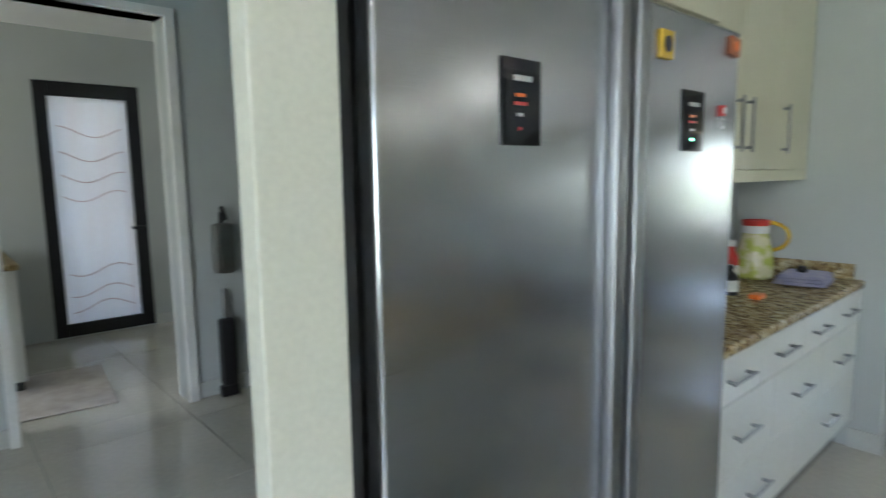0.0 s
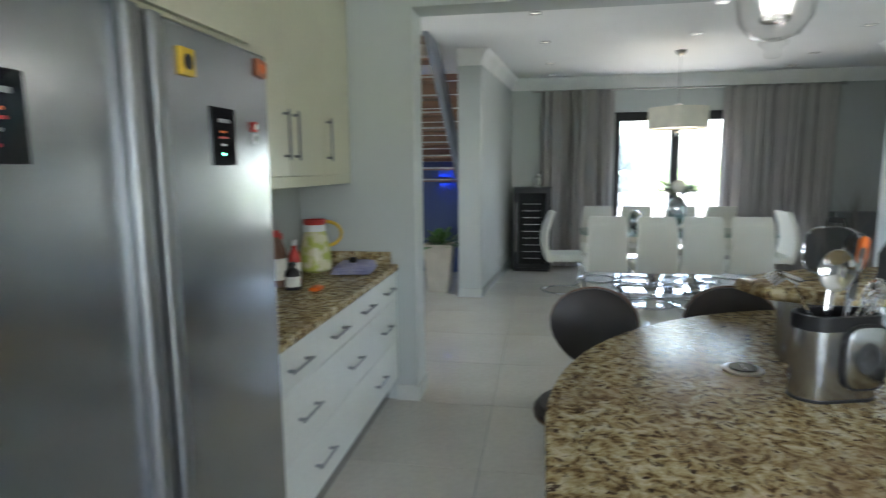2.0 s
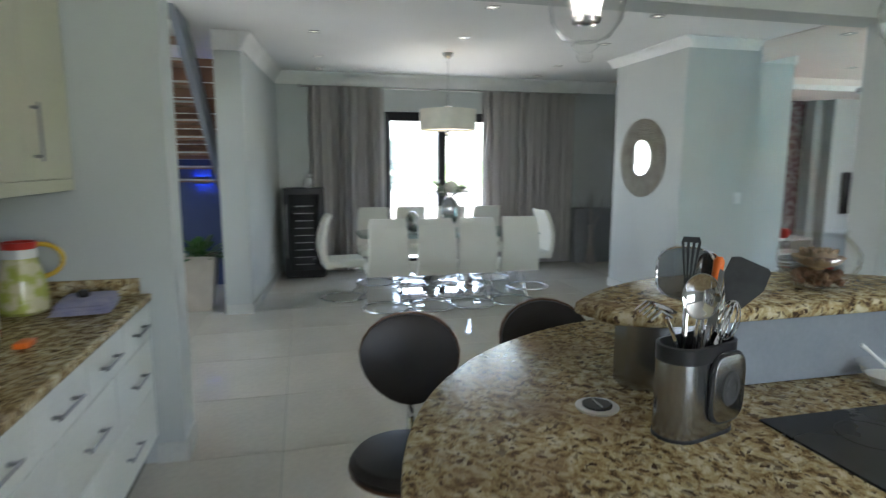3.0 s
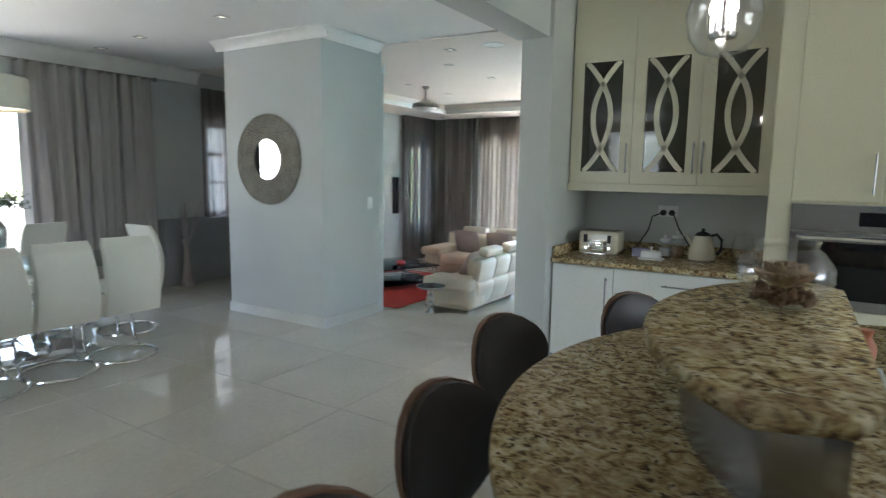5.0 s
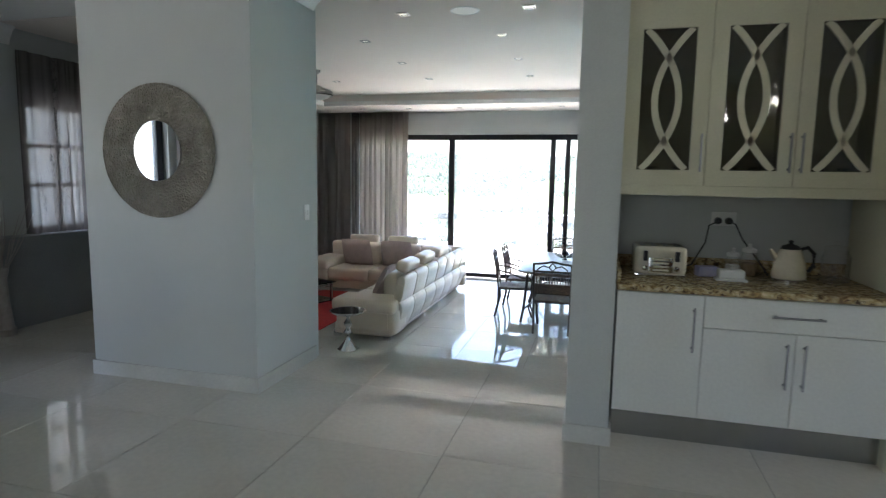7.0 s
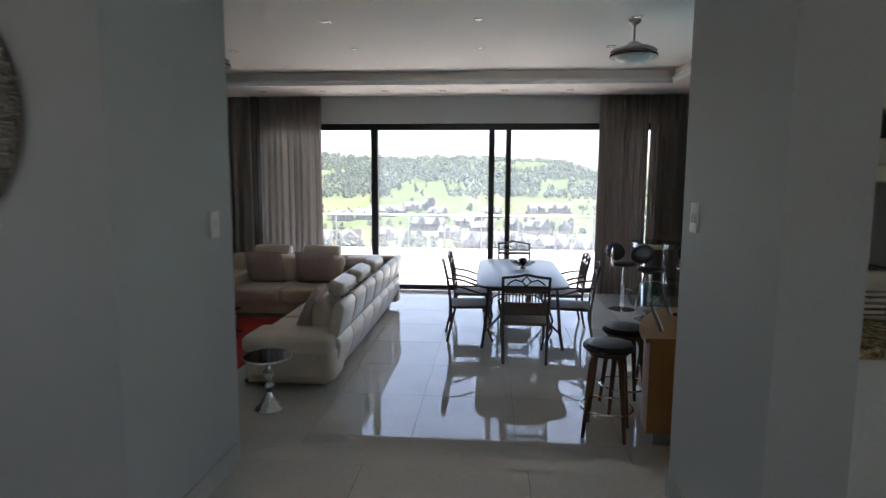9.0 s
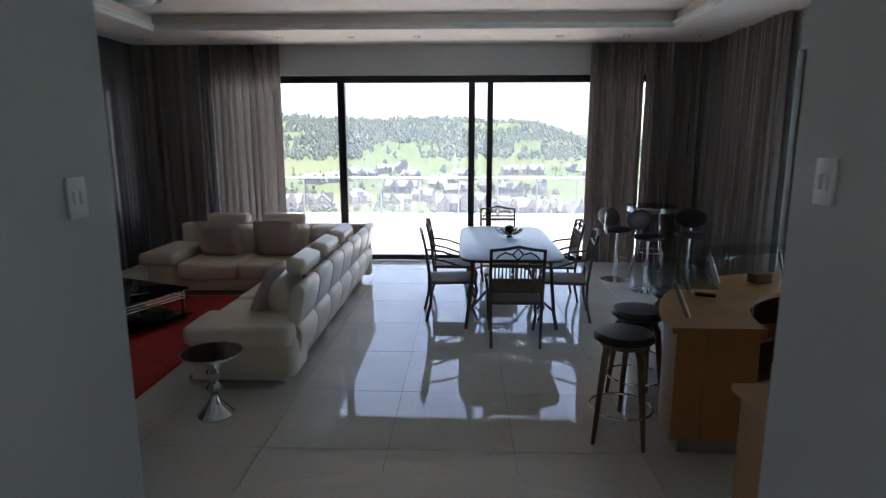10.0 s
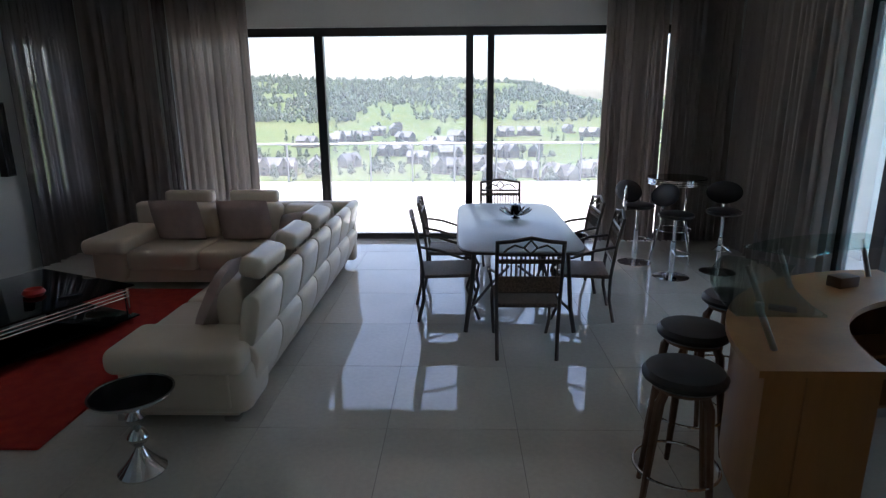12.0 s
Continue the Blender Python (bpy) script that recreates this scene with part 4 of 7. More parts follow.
for x, y, r in ((0.14, 0.2, 0.08), (0.38, 0.2, 0.10), (0.14, 0.62, 0.10), (0.38, 0.62, 0.08)):
    part("cooking_zone", ring(r, 0.0012, 0.0062, 28, 4, cx=x, cy=y), GAP, hob)
pop = thing("pop_up_socket", pose(1.98, -0.62, 0.925), "round chrome pop up socket in the worktop", "socket")
part("ring", lathe([(0, 0.001), (0.056, 0), (0.058, 0.006), (0.044, 0.009), (0.042, 0.007), (0, 0.007)], 28), SATIN, pop)
part("lid", lathe([(0.04, 0.007), (0.04, 0.012), (0, 0.012)], 24), HOBGLASS, pop)
part("slot", boxed(-0.03, 0.03, -0.002, 0.002, 0.012, 0.0135), CHROME, pop)

# utensil holder
UH = pose(1.812, -0.785, 0.925, 0, 0, -74)
uh = thing("utensil_holder", UH, "brushed steel utensil holder with a clipped spoon rest", "utensil holder")


def racetrack(half, r, grow=0.0):
    """An outline with straight sides and round ends, long along x."""
    return arc(half - r, 0, r + grow, -90, 90, 12) + arc(r - half, 0, r + grow, 90, 270, 12)


part("base_ring", prism(racetrack(0.112, 0.056, 0.002), 0, 0.008), BLACK, uh)
part("body", prism(racetrack(0.112, 0.056), 0.008, 0.195), STEEL, uh)
collar = bmesh.new()
rings = []
for g, z in ((0.001, 0.190), (0.0015, 0.228), (-0.006, 0.230), (-0.007, 0.150)):
    rings.append([collar.verts.new((x, y, z)) for x, y in racetrack(0.112, 0.056, g)])
for ra, rb_ in zip(rings, rings[1:]):
    for i in range(len(ra)):
        j = (i + 1) % len(ra)
        collar.faces.new((ra[i], ra[j], rb_[j], rb_[i]))
collar.faces.new(rings[-1])
part("collar", collar, BLACK, uh, "open black plastic collar")
badge = part("spoon_rest", prism([(0.058 * math.copysign(abs(math.cos(a)) ** 0.55, math.cos(a)), 0.082 * math.copysign(abs(math.sin(a)) ** 0.55, math.sin(a))) for a in [math.tau * k / 32 for k in range(32)]], 0, 0.015, 0.004, m=Matrix.Translation((0.038, -0.056, 0.122)) @ Matrix.Rotation(radians(90), 4, "X")), STEEL, uh, "raised steel spoon rest")
part("rest_rim", tube([(0.038 + 0.059 * math.copysign(abs(math.cos(a)) ** 0.55, math.cos(a)), -0.062, 0.122 + 0.083 * math.copysign(abs(math.sin(a)) ** 0.55, math.sin(a))) for a in [math.tau * k / 32 for k in range(32)]], 0.006, 6, closed=True), BLACK, badge)
part("rest_hollow", lathe([(0, 0.001), (0.022, 0.001), (0.026, 0.004), (0.037, 0.003), (0.039, 0), (0, 0)], 26, m=Matrix.Translation((0.038, -0.0715, 0.122)) @ Matrix.Rotation(radians(90), 4, "X") @ Matrix.Diagonal((0.85, 1.1, 1, 1))), GAP, badge, "dark oval hollow")


def utensil(name, x, y, lean_x, lean_y, length, heads, label, rod=CHROME, spin=0.0, r=0.005):
    """A rod that stands at x, y in the holder and leans by degrees towards x and y; heads: (name, bmesh, material) built upwards from the rod's tip."""
    u = thing(name, UH @ Matrix.Translation((x, y, 0.152)) @ Matrix.Rotation(radians(lean_x), 4, "Y") @ Matrix.Rotation(radians(-lean_y), 4, "X") @ Matrix.Rotation(radians(spin), 4, "Z"), label, name.replace("_", " "), "utensils")
    part("handle", tube([(0, 0, 0), (0, 0, length * 0.6), (0, 0, length)], [r * 1.3, r, r * 0.8], 8), rod, u)
    for nm, bm_, mt in heads:
        part(nm, bm_, mt, u).location = (0, 0, length - 0.006)
    return u


def blade(w0, w1, h, thick=0.004, slots=0):
    """A flat tapered blade with a curved end, in the x and z plane, with slots cut through it."""
    bm_ = bmesh.new()
    upright_ = Matrix.Rotation(radians(90), 4, "X")
    if not slots:
        return prism([(-w0 / 2, 0), (-w1 / 2, h * 0.55), (-w1 * 0.48, h * 0.93), (-w1 * 0.3, h), (w1 * 0.4, h * 0.97), (w1 / 2, h * 0.9), (w1 / 2, h * 0.5), (w0 / 2, 0)], 0, thick, m=upright_)
    for k in range(slots + 1):
        f0, f1 = (k + 0.0) / (slots + 0.5) - 0.5, (k + 0.5) / (slots + 0.5) - 0.5
        prism([(w0 * f0, 0.012), (w1 * f0, h - 0.012), (w1 * f1, h - 0.012), (w0 * f1, 0.012)], 0, thick, bm=bm_, m=upright_)
    prism([(-w0 / 2, 0), (-w0 / 2, 0.014), (w0 / 2, 0.014), (w0 / 2, 0)], 0, thick, bm=bm_, m=upright_)
    prism([(-w1 / 2, h - 0.014), (-w1 * 0.4, h), (w1 * 0.4, h), (w1 / 2, h - 0.014)], 0, thick, bm=bm_, m=upright_)
    return bm_


def bowl_head(r, tilt=85, wide=0.85, tall=1.1):
    return lathe([(0, -0.42 * r), (0.5 * r, -0.34 * r), (0.87 * r, -0.14 * r), (r, 0), (0.95 * r, 0), (0.8 * r, -0.11 * r), (0.45 * r, -0.28 * r), (0, -0.36 * r)], 20,
                 m=Matrix.Translation((0, 0, r * tall)) @ Matrix.Rotation(radians(tilt), 4, "X") @ Matrix.Diagonal((wide, tall, 1, 1)))


utensil("spatula", 0.045, 0.0, 31, 0, 0.175, [("blade", blade(0.04, 0.10, 0.125), NYLON)], "wide black nylon spatula with a steel shank", CHROME, -50, 0.007)
utensil("slotted_turner", 0.03, 0.02, 40, 4, 0.165, [("blade", blade(0.035, 0.065, 0.115, 0.003, 4), CHROME)], "slotted chrome kitchen turner", CHROME, -20)
utensil("serving_fork", -0.02, 0.02, 6, 4, 0.215, [("blade", blade(0.022, 0.045, 0.115, 0.004, 3), NYLON)], "dark slotted nylon server with a chrome handle", CHROME, -60)
utensil("ladle", -0.035, -0.01, 0, -6, 0.145, [("bowl", bowl_head(0.050, 82), CHROME)], "chrome ladle in the holder", CHROME, -55)
utensil("serving_spoon", 0.03, 0.015, 9, 4, 0.175, [("bowl", bowl_head(0.042, 95, 0.8, 1.4), CHROME)], "chrome serving spoon in the holder", CHROME, -50)
utensil("tongs", 0.0, -0.02, 8, -2, 0.12, [("blade", blade(0.02, 0.012, 0.14, 0.003), CHROME)], "chrome kitchen tongs in the holder", CHROME, -50)
utensil("peeler", 0.015, -0.005, 9, 0, 0.20, [("grip", tube([(0, 0, 0), (0, 0, 0.03), (0, 0, 0.075), (0, 0, 0.085)], [0.009, 0.012, 0.013, 0.007], 10), ORANGE)], "kitchen peeler with an orange handle", NICKEL)
ss = utensil("spaghetti_server", -0.04, -0.01, -33, -4, 0.185, [("bowl", bowl_head(0.03, 50, 0.9, 1.3), CHROME)], "chrome spaghetti server with prongs", CHROME, 75)
for k in range(5):
    part("prong", tube([(-0.024 + 0.012 * k, 0.0, 0.20), (-0.026 + 0.013 * k, 0.02, 0.235), (-0.028 + 0.014 * k, 0.05, 0.23)], 0.0032, 5), CHROME, ss)
sieve = utensil("hand_sieve", 0.0, 0.035, 5, 6, 0.165, [], "hand sieve with a wide chrome hoop and fine mesh", CHROME, -55)
hoop = [Vector((0.068 * math.copysign(abs(math.cos(a)) ** 0.7, math.cos(a)), 0, 0.23 + 0.066 * math.copysign(abs(math.sin(a)) ** 0.7, math.sin(a)))) for a in [math.tau * k / 28 for k in range(28)]]
part("hoop", tube(hoop, 0.0035, 6, closed=True), CHROME, sieve)
part("mesh", prism([(p.x * 0.98, p.z) for p in hoop], -0.002, 0.002, m=Matrix.Rotation(radians(90), 4, "X")), glass_material("wire_mesh", (0.62, 0.62, 0.62), 0.3), sieve, "fine wire mesh")
wk = utensil("whisk", 0.045, -0.02, 14, -4, 0.075, [], "steel wire balloon whisk in the holder")
for k in range(5):
    a = math.pi * k / 5
    part("wire", tube([(0.024 * math.sin(t) * math.cos(a), 0.024 * math.sin(t) * math.sin(a), 0.075 + 0.05 * (1 - math.cos(t))) for t in [math.tau * j / 16 for j in range(16)]], 0.0015, 4, closed=True), CHROME, wk)

# small bowl, spoon, red bottle, glass bowl
sb = thing("salt_bowl", pose(1.91, -1.51, 0.925) @ Matrix.Diagonal((1.25, 1.25, 1.3, 1)), "small clear glass bowl of white salt", "bowl")
part("glass", lathe([(0, 0), (0.03, 0), (0.034, 0.012), (0.055, 0.04), (0.066, 0.055), (0.062, 0.055), (0.05, 0.038), (0.028, 0.012), (0, 0.01)], 24), GLASS, sb)
part("salt", lathe([(0, 0.011), (0.028, 0.0125), (0.044, 0.031), (0.02, 0.036), (0, 0.037)], 20), SALT, sb)
single("teaspoon", pose(1.91, -1.53, 0.975, 50, 0, 160), tube([(0, 0, 0), (0, 0, 0.06), (0, 0, 0.12)], [0.006, 0.004, 0.006], 6), PLASTIC, "white plastic spoon in the bowl", "spoon")
rbt = thing("oil_bottle", pose(1.93, -1.98, 0.925), "small terracotta red bottle on the island", "bottle")
part("body", lathe([(0, 0), (0.032, 0), (0.036, 0.03), (0.036, 0.06), (0.02, 0.085), (0.02, 0.10), (0.024, 0.105), (0.024, 0.115), (0, 0.115)], 18), TERRACOTTA, rbt)
gb = thing("glass_bowl", pose(2.17, -1.50, 1.17), "round clear glass bowl filled with dried pods", "bowl")
part("glass", lathe([(0, 0), (0.055, 0), (0.09, 0.03), (0.122, 0.085), (0.12, 0.125), (0.09, 0.165), (0.075, 0.178), (0.082, 0.195), (0.076, 0.195), (0.069, 0.178), (0.085, 0.16), (0.114, 0.122), (0.116, 0.088), (0.085, 0.036), (0.05, 0.008), (0, 0.008)], 32), GLASS, gb)
random.seed(4)
pebbles = bmesh.new()
for k in range(60):
    a, r = random.random() * math.tau, 0.078 * math.sqrt(random.random())
    s = 0.011 + 0.006 * random.random()
    bmesh.ops.create_icosphere(pebbles, subdivisions=1, radius=s, matrix=Matrix.Translation((r * math.cos(a), r * math.sin(a), 0.022 + 0.028 * random.random() + 0.12 * r)))
part("pebbles", pebbles, WALNUT, gb)
flower = part("dried_flower", lathe([(0, 0.06), (0.02, 0.065), (0.025, 0.08), (0, 0.09)], 10), SEED, gb)
for row, (cnt, tilt, ln) in enumerate(((13, 64, 0.085), (11, 42, 0.082), (7, 20, 0.07))):
    for k in range(cnt):
        m = Matrix.Translation((0, 0, 0.07)) @ Matrix.Rotation(math.tau * (k + row * 0.5) / cnt, 4, "Z") @ Matrix.Rotation(radians(tilt), 4, "Y") @ Matrix.Translation((0, 0, ln * 0.55)) @ Matrix.Diagonal((0.35, 0.6, 1, 1))
        pb = bmesh.new()
        bmesh.ops.create_icosphere(pb, subdivisions=1, radius=ln * 0.5, matrix=m)
        part("petal", pb, SEED, flower)

# bar stools round the island


def swivel_stool():
    s = thing("bar_stool", pose(0, 0, 0), "dark leather swivel bar stool with egg shaped back", "bar stool", "stools round the island")
    part("foot_plate", lathe([(0, 0), (0.20, 0), (0.205, 0.008), (0.15, 0.018), (0.04, 0.03), (0, 0.035)], 30), CHROME, s)
    part("stem", lathe([(0.028, 0.03), (0.028, 0.3), (0.02, 0.31), (0.02, 0.5), (0, 0.5)], 16), CHROME, s)
    part("footrest", tube([(0.028, 0.03, 0.2), (0.20, 0.09, 0.19), (0.22, 0, 0.19), (0.20, -0.09, 0.19), (0.028, -0.03, 0.2)], 0.009, 8), CHROME, s)
    seat = part("seat", lathe([(0, 0.50), (0.17, 0.50), (0.195, 0.515), (0.2, 0.54), (0.18, 0.565), (0.1, 0.575), (0, 0.57)], 28), DARKSKIN, s)
    part("seat_shell", lathe([(0, 0.485), (0.16, 0.487), (0.2, 0.51), (0.203, 0.525), (0.19, 0.51), (0, 0.498)], 28), WALNUT, seat)
    part("back_strut", tube([(0.10, 0, 0.49), (0.22, 0, 0.51), (0.275, 0, 0.57), (0.26, 0, 0.64), (0.272, 0, 0.72)], 0.017, 8), CHROME, s)
    # egg shaped back, curved round the sitter
    for name, mat, d, sc in (("back_pad", DARKSKIN, 0.0, 1.0), ("back_shell", WALNUT, 0.02, 1.03)):
        bm = bmesh.new()
        rows = []
        for k in range(-1, 9):
            row = []
            for j in range(24):
                a = math.tau * j / 24
                rr = max(0.0, min(1.0, k / 7)) if k < 8 else 1.0
                u, v = math.cos(a) * rr * sc, math.sin(a) * rr * sc
                wy = 0.186 * u * (1 + 0.2 * v)
                wz = 0.178 * v
                bulge = 0.028 * math.sqrt(max(0, 1 - (rr * 0.98) ** 2)) if name == "back_pad" else 0.0
                x = 0.262 - 0.5 * wy * wy * 3.2 - bulge + d + 0.1 * wz
                if k == 8:
                    x += 0.02
                row.append((x, wy, 0.815 + wz))
            rows.append(row)
        vs = [[bm.verts.new(p) for p in r] for r in rows[2:]]
        c0 = bm.verts.new((rows[1][0][0], 0, 0.815))
        c1 = bm.verts.new((0.262 + d + 0.02, 0, 0.815))
        for j in range(24):
            bm.faces.new((c0, vs[0][j], vs[0][(j + 1) % 24]))
            bm.faces.new((c1, vs[-1][(j + 1) % 24], vs[-1][j]))
        for a, b in zip(vs, vs[1:]):
            for j in range(24):
                bm.faces.new((a[j], b[j], b[(j + 1) % 24], a[(j + 1) % 24]))
        part(name, bm, mat, s, smooth=60)
    return s


stool = swivel_stool()
stool.matrix_world = pose(2.54, -0.195, 0, 0, 0, -14)
for x, y, turn in ((2.63, -0.81, -10), (2.83, -1.53, -18), (2.56, -2.18, -36)):
    copy_thing(stool, pose(x, y, 0, 0, 0, turn))

# glass pendants over the island


def island_pendant():
    p = thing("pendant_lamp", pose(0, 0, 0), "clear blown glass pendant with a chrome candle cluster", "pendant lamp", "island pendants")
    part("shade", lathe([(0.035, 0.42), (0.05, 0.40), (0.115, 0.33), (0.14, 0.23), (0.125, 0.14), (0.085, 0.085), (0.04, 0.07), (0.036, 0.072), (0.082, 0.09), (0.121, 0.143), (0.136, 0.23), (0.111, 0.328), (0.048, 0.396), (0.033, 0.416)], 30), GLASS, p, "clear blown glass bell")
    part("finial", lathe([(0, 0), (0.02, 0.004), (0.03, 0.02), (0.024, 0.036), (0.045, 0.05), (0.05, 0.06), (0.03, 0.072), (0, 0.075)], 20), GLASS, p, "glass drop finial")
    part("cap", lathe([(0, 0.40), (0.05, 0.40), (0.055, 0.42), (0.03, 0.45), (0.012, 0.47), (0, 0.47)], 18), CHROME, p)
    part("rod", tube([(0, 0, 0.45), (0, 0, CEILING - 1.94)], 0.006, 6), CHROME, p)
    part("rose", lathe([(0, CEILING - 2.0 - 0.03), (0.04, CEILING - 2.0 - 0.025), (0.06, CEILING - 2.0), (0, CEILING - 2.0)], 18), CHROME, p)
    part("holder", lathe([(0, 0.13), (0.05, 0.135), (0.055, 0.15), (0.02, 0.17), (0.012, 0.4), (0, 0.4)], 14), CHROME, p)
    for k in range(3):
        a = math.tau * k / 3 + 0.5
        x, y = 0.04 * math.cos(a), 0.04 * math.sin(a)
        c = part("candle", lathe([(0.012, 0.15), (0.012, 0.215), (0, 0.215)], 10, m=Matrix.Translation((x, y, 0))), CHROME, p)
        part("bulb", lathe([(0, 0.215), (0.014, 0.225), (0.017, 0.245), (0.010, 0.275), (0, 0.30)], 12, m=Matrix.Translation((x, y, 0))), BULB, c, "lit candle bulb")
    return p


pend = island_pendant()
pend.matrix_world = pose(2.60, -0.86, 1.93)
copy_thing(pend, pose(2.46, -2.18, 1.935))

# ---------------------------------------------------------------- kitchen: wall of cabinets with oven
gc = thing("glazed_wall_cabinet", pose(2.33, -4.07, 1.475), "cream wall cabinet with interlaced arches over glass doors", "cabinet")
bm = bmesh.new()
box(bm, 0, 1.39, -0.41, -0.39, 0, 1.20)
box(bm, 0, 0.018, -0.39, 0, 0, 1.20)
box(bm, 1.372, 1.39, -0.39, 0, 0, 1.20)
box(bm, 0.018, 1.372, -0.39, 0, 0, 0.018)
box(bm, 0.018, 1.372, -0.39, 0, 1.18, 1.20)
box(bm, 0.455, 0.47, -0.39, 0, 0.018, 1.18)
box(bm, 0.92, 0.935, -0.39, 0, 0.018, 1.18)
part("body", bm, CREAM, gc, "", 0)
part("light_rail", boxed(-0.01, 1.40, -0.35, 0.035, -0.06, 0.0, r=0.004), CREAM, gc, "", 0)
part("top_filler", boxed(0, 1.39, -0.38, 0.0, 1.2, CEILING - 1.475), CREAM, gc, "", 0)
for k in range(3):
    x0, w = 0.4633 * k, 0.4633
    d = thing("door", Matrix.Identity(4), "", "")
    d.parent = gc
    dx0, dx1, wz0, wz1 = x0 + 0.002, x0 + w - 0.002, 0.09, 0.90
    wx0, wx1 = x0 + 0.085, x0 + w - 0.085
    bm = bmesh.new()
    box(bm, dx0, wx0, 0.001, 0.021, 0.002, 1.198)
    box(bm, wx1, dx1, 0.001, 0.021, 0.002, 1.198)
    box(bm, wx0, wx1, 0.001, 0.021, 0.002, wz0)
    box(bm, wx0, wx1, 0.001, 0.021, wz1, 1.198)
    part("door_frame", bm, CREAM, d, "", 0)
    part("pane", boxed(wx0 - 0.01, wx1 + 0.01, 0.004, 0.008, wz0 - 0.01, wz1 + 0.01), CABGLASS, d, "", 0)
    hw, hh = (wx1 - wx0) / 2, (wz1 - wz0) / 2
    cx, cz = (wx0 + wx1) / 2, (wz0 + wz1) / 2
    for sgn in (1, -1):
        bm = bmesh.new()
        prev = None
        for i in range(25):
            t = i / 24 * 2 - 1
            xx = cx + sgn * hw * (0.45 - 1.30 * t * t)
            zz = cz + t * hh
            dxdt, dzdt = sgn * hw * -2.6 * t, hh
            ll = math.hypot(dxdt, dzdt)
            nx, nz = dzdt / ll * 0.0185, -dxdt / ll * 0.0185
            q = []
            for sx, yy in ((1, 0.006), (1, 0.018), (-1, 0.018), (-1, 0.006)):
                px = min(max(xx + sx * nx, wx0 - 0.004), wx1 + 0.004)
                pz = min(max(zz + sx * nz, wz0 - 0.004), wz1 + 0.004)
                q.append(bm.verts.new((px, yy, pz)))
            if prev:
                for j in range(4):
                    bm.faces.new((prev[j], prev[(j + 1) % 4], q[(j + 1) % 4], q[j]))
            prev = q
        part("arch", bm, CREAM, d, "interlaced timber arch", 0)
    hx = {0: x0 + w - 0.03, 1: x0 + 0.03, 2: x0 + 0.03}[k]
    bar_handle(d, (hx, 0.021, 0.10), (hx, 0.021, 0.28), (0, 1, 0))
for x in (0.15, 0.28, 0.62, 0.75, 1.05, 1.2):
    g = thing("drinking_glass", pose(2.33 + x, -4.25, 1.493), "clear drinking glass in the cabinet", "glass", "glasses in the cabinet")
    part("glass", lathe([(0, 0), (0.028, 0), (0.034, 0.10), (0.032, 0.10), (0.026, 0.006), (0, 0.006)], 14), GLASS, g)

bc = thing("base_cabinet", pose(2.33, -3.75, 0), "white base cabinet with drawer and doors under granite", "cabinet", "kitchen base cabinets")
part("body", boxed(0, 1.385, -0.72, -0.02, 0.17, 0.885), WHITE, bc, "", 0)
part("kickboard", boxed(0, 1.385, -0.10, -0.08, 0, 0.17), STEEL, bc, "brushed steel kickboard", 0)
d = front(bc, "y", -0.02, 0.925, 1.385, 0.175, 0.88, 1)
bar_handle(d, (0.975, 0.0, 0.58), (0.975, 0.0, 0.79), (0, 1, 0))
d = front(bc, "y", -0.02, 0, 0.925, 0.70, 0.88, 1, name="drawer")
bar_handle(d, (0.36, 0.0, 0.79), (0.57, 0.0, 0.79), (0, 1, 0))
for x0, x1, hx in ((0, 0.4625, 0.42), (0.4625, 0.925, 0.505)):
    d = front(bc, "y", -0.02, x0, x1, 0.175, 0.70, 1)
    bar_handle(d, (hx, 0.0, 0.42), (hx, 0.0, 0.63), (0, 1, 0))
wt = thing("worktop", pose(2.33, -3.72, 0.885), "speckled brown polished granite worktop in the alcove", "worktop")
part("slab", boxed(0, 1.392, -0.775, 0.0, 0, 0.038, r=0.012, seg=3), GRANITE, wt)
part("upstand", boxed(0, 1.392, -0.775, -0.755, 0.038, 0.115, r=0.004), GRANITE, wt)
part("upstand", boxed(1.37, 1.391, -0.754, -0.03, 0.038, 0.115, r=0.004), GRANITE, wt)

tall = thing("oven_housing", pose(0.9, -3.75, 0), "tall cream housing with a built in steel oven", "cabinet")
part("body", boxed(0, 1.31, -0.73, -0.02, 0, CEILING), CREAM, tall, "", 0)
part("side_panel", boxed(1.31, 1.43, -0.73, 0.0, 0, CEILING), CREAM, tall, "", 0)
for x0, x1, z0, z1, hx in ((0.86, 1.31, 1.40, CEILING, 0.91), (0.43, 0.86, 1.40, CEILING, 0.81), (0, 0.43, 0.1, CEILING, 0.38)):
    d = front(tall, "y", -0.02, x0, x1, z0, z1, 1, CREAM)
    bar_handle(d, (hx, 0, 1.47), (hx, 0, 1.66), (0, 1, 0))
d = front(tall, "y", -0.02, 0.43, 1.31, 0.1, 0.76, 1, CREAM, name="drawer")
oven = thing("oven", pose(1.34, -3.75, 0.765), "built in stainless steel oven with a black glass door", "oven")
part("fascia", boxed(0, 0.86, -0.02, 0.012, 0.46, 0.62, r=0.003), STEEL, oven, "", 0)
dr = part("door", boxed(0, 0.86, -0.02, 0.014, 0.0, 0.455, r=0.003), STEEL, oven, "", 0)
part("window", boxed(0.05, 0.81, 0.010, 0.017, 0.06, 0.40), HOBGLASS, dr, "black glass oven window", 0)
part("handle", tube([(0.04, 0.0145, 0.425), (0.06, 0.05, 0.425), (0.80, 0.05, 0.425), (0.82, 0.0145, 0.425)], 0.011, 8), CHROME, dr)
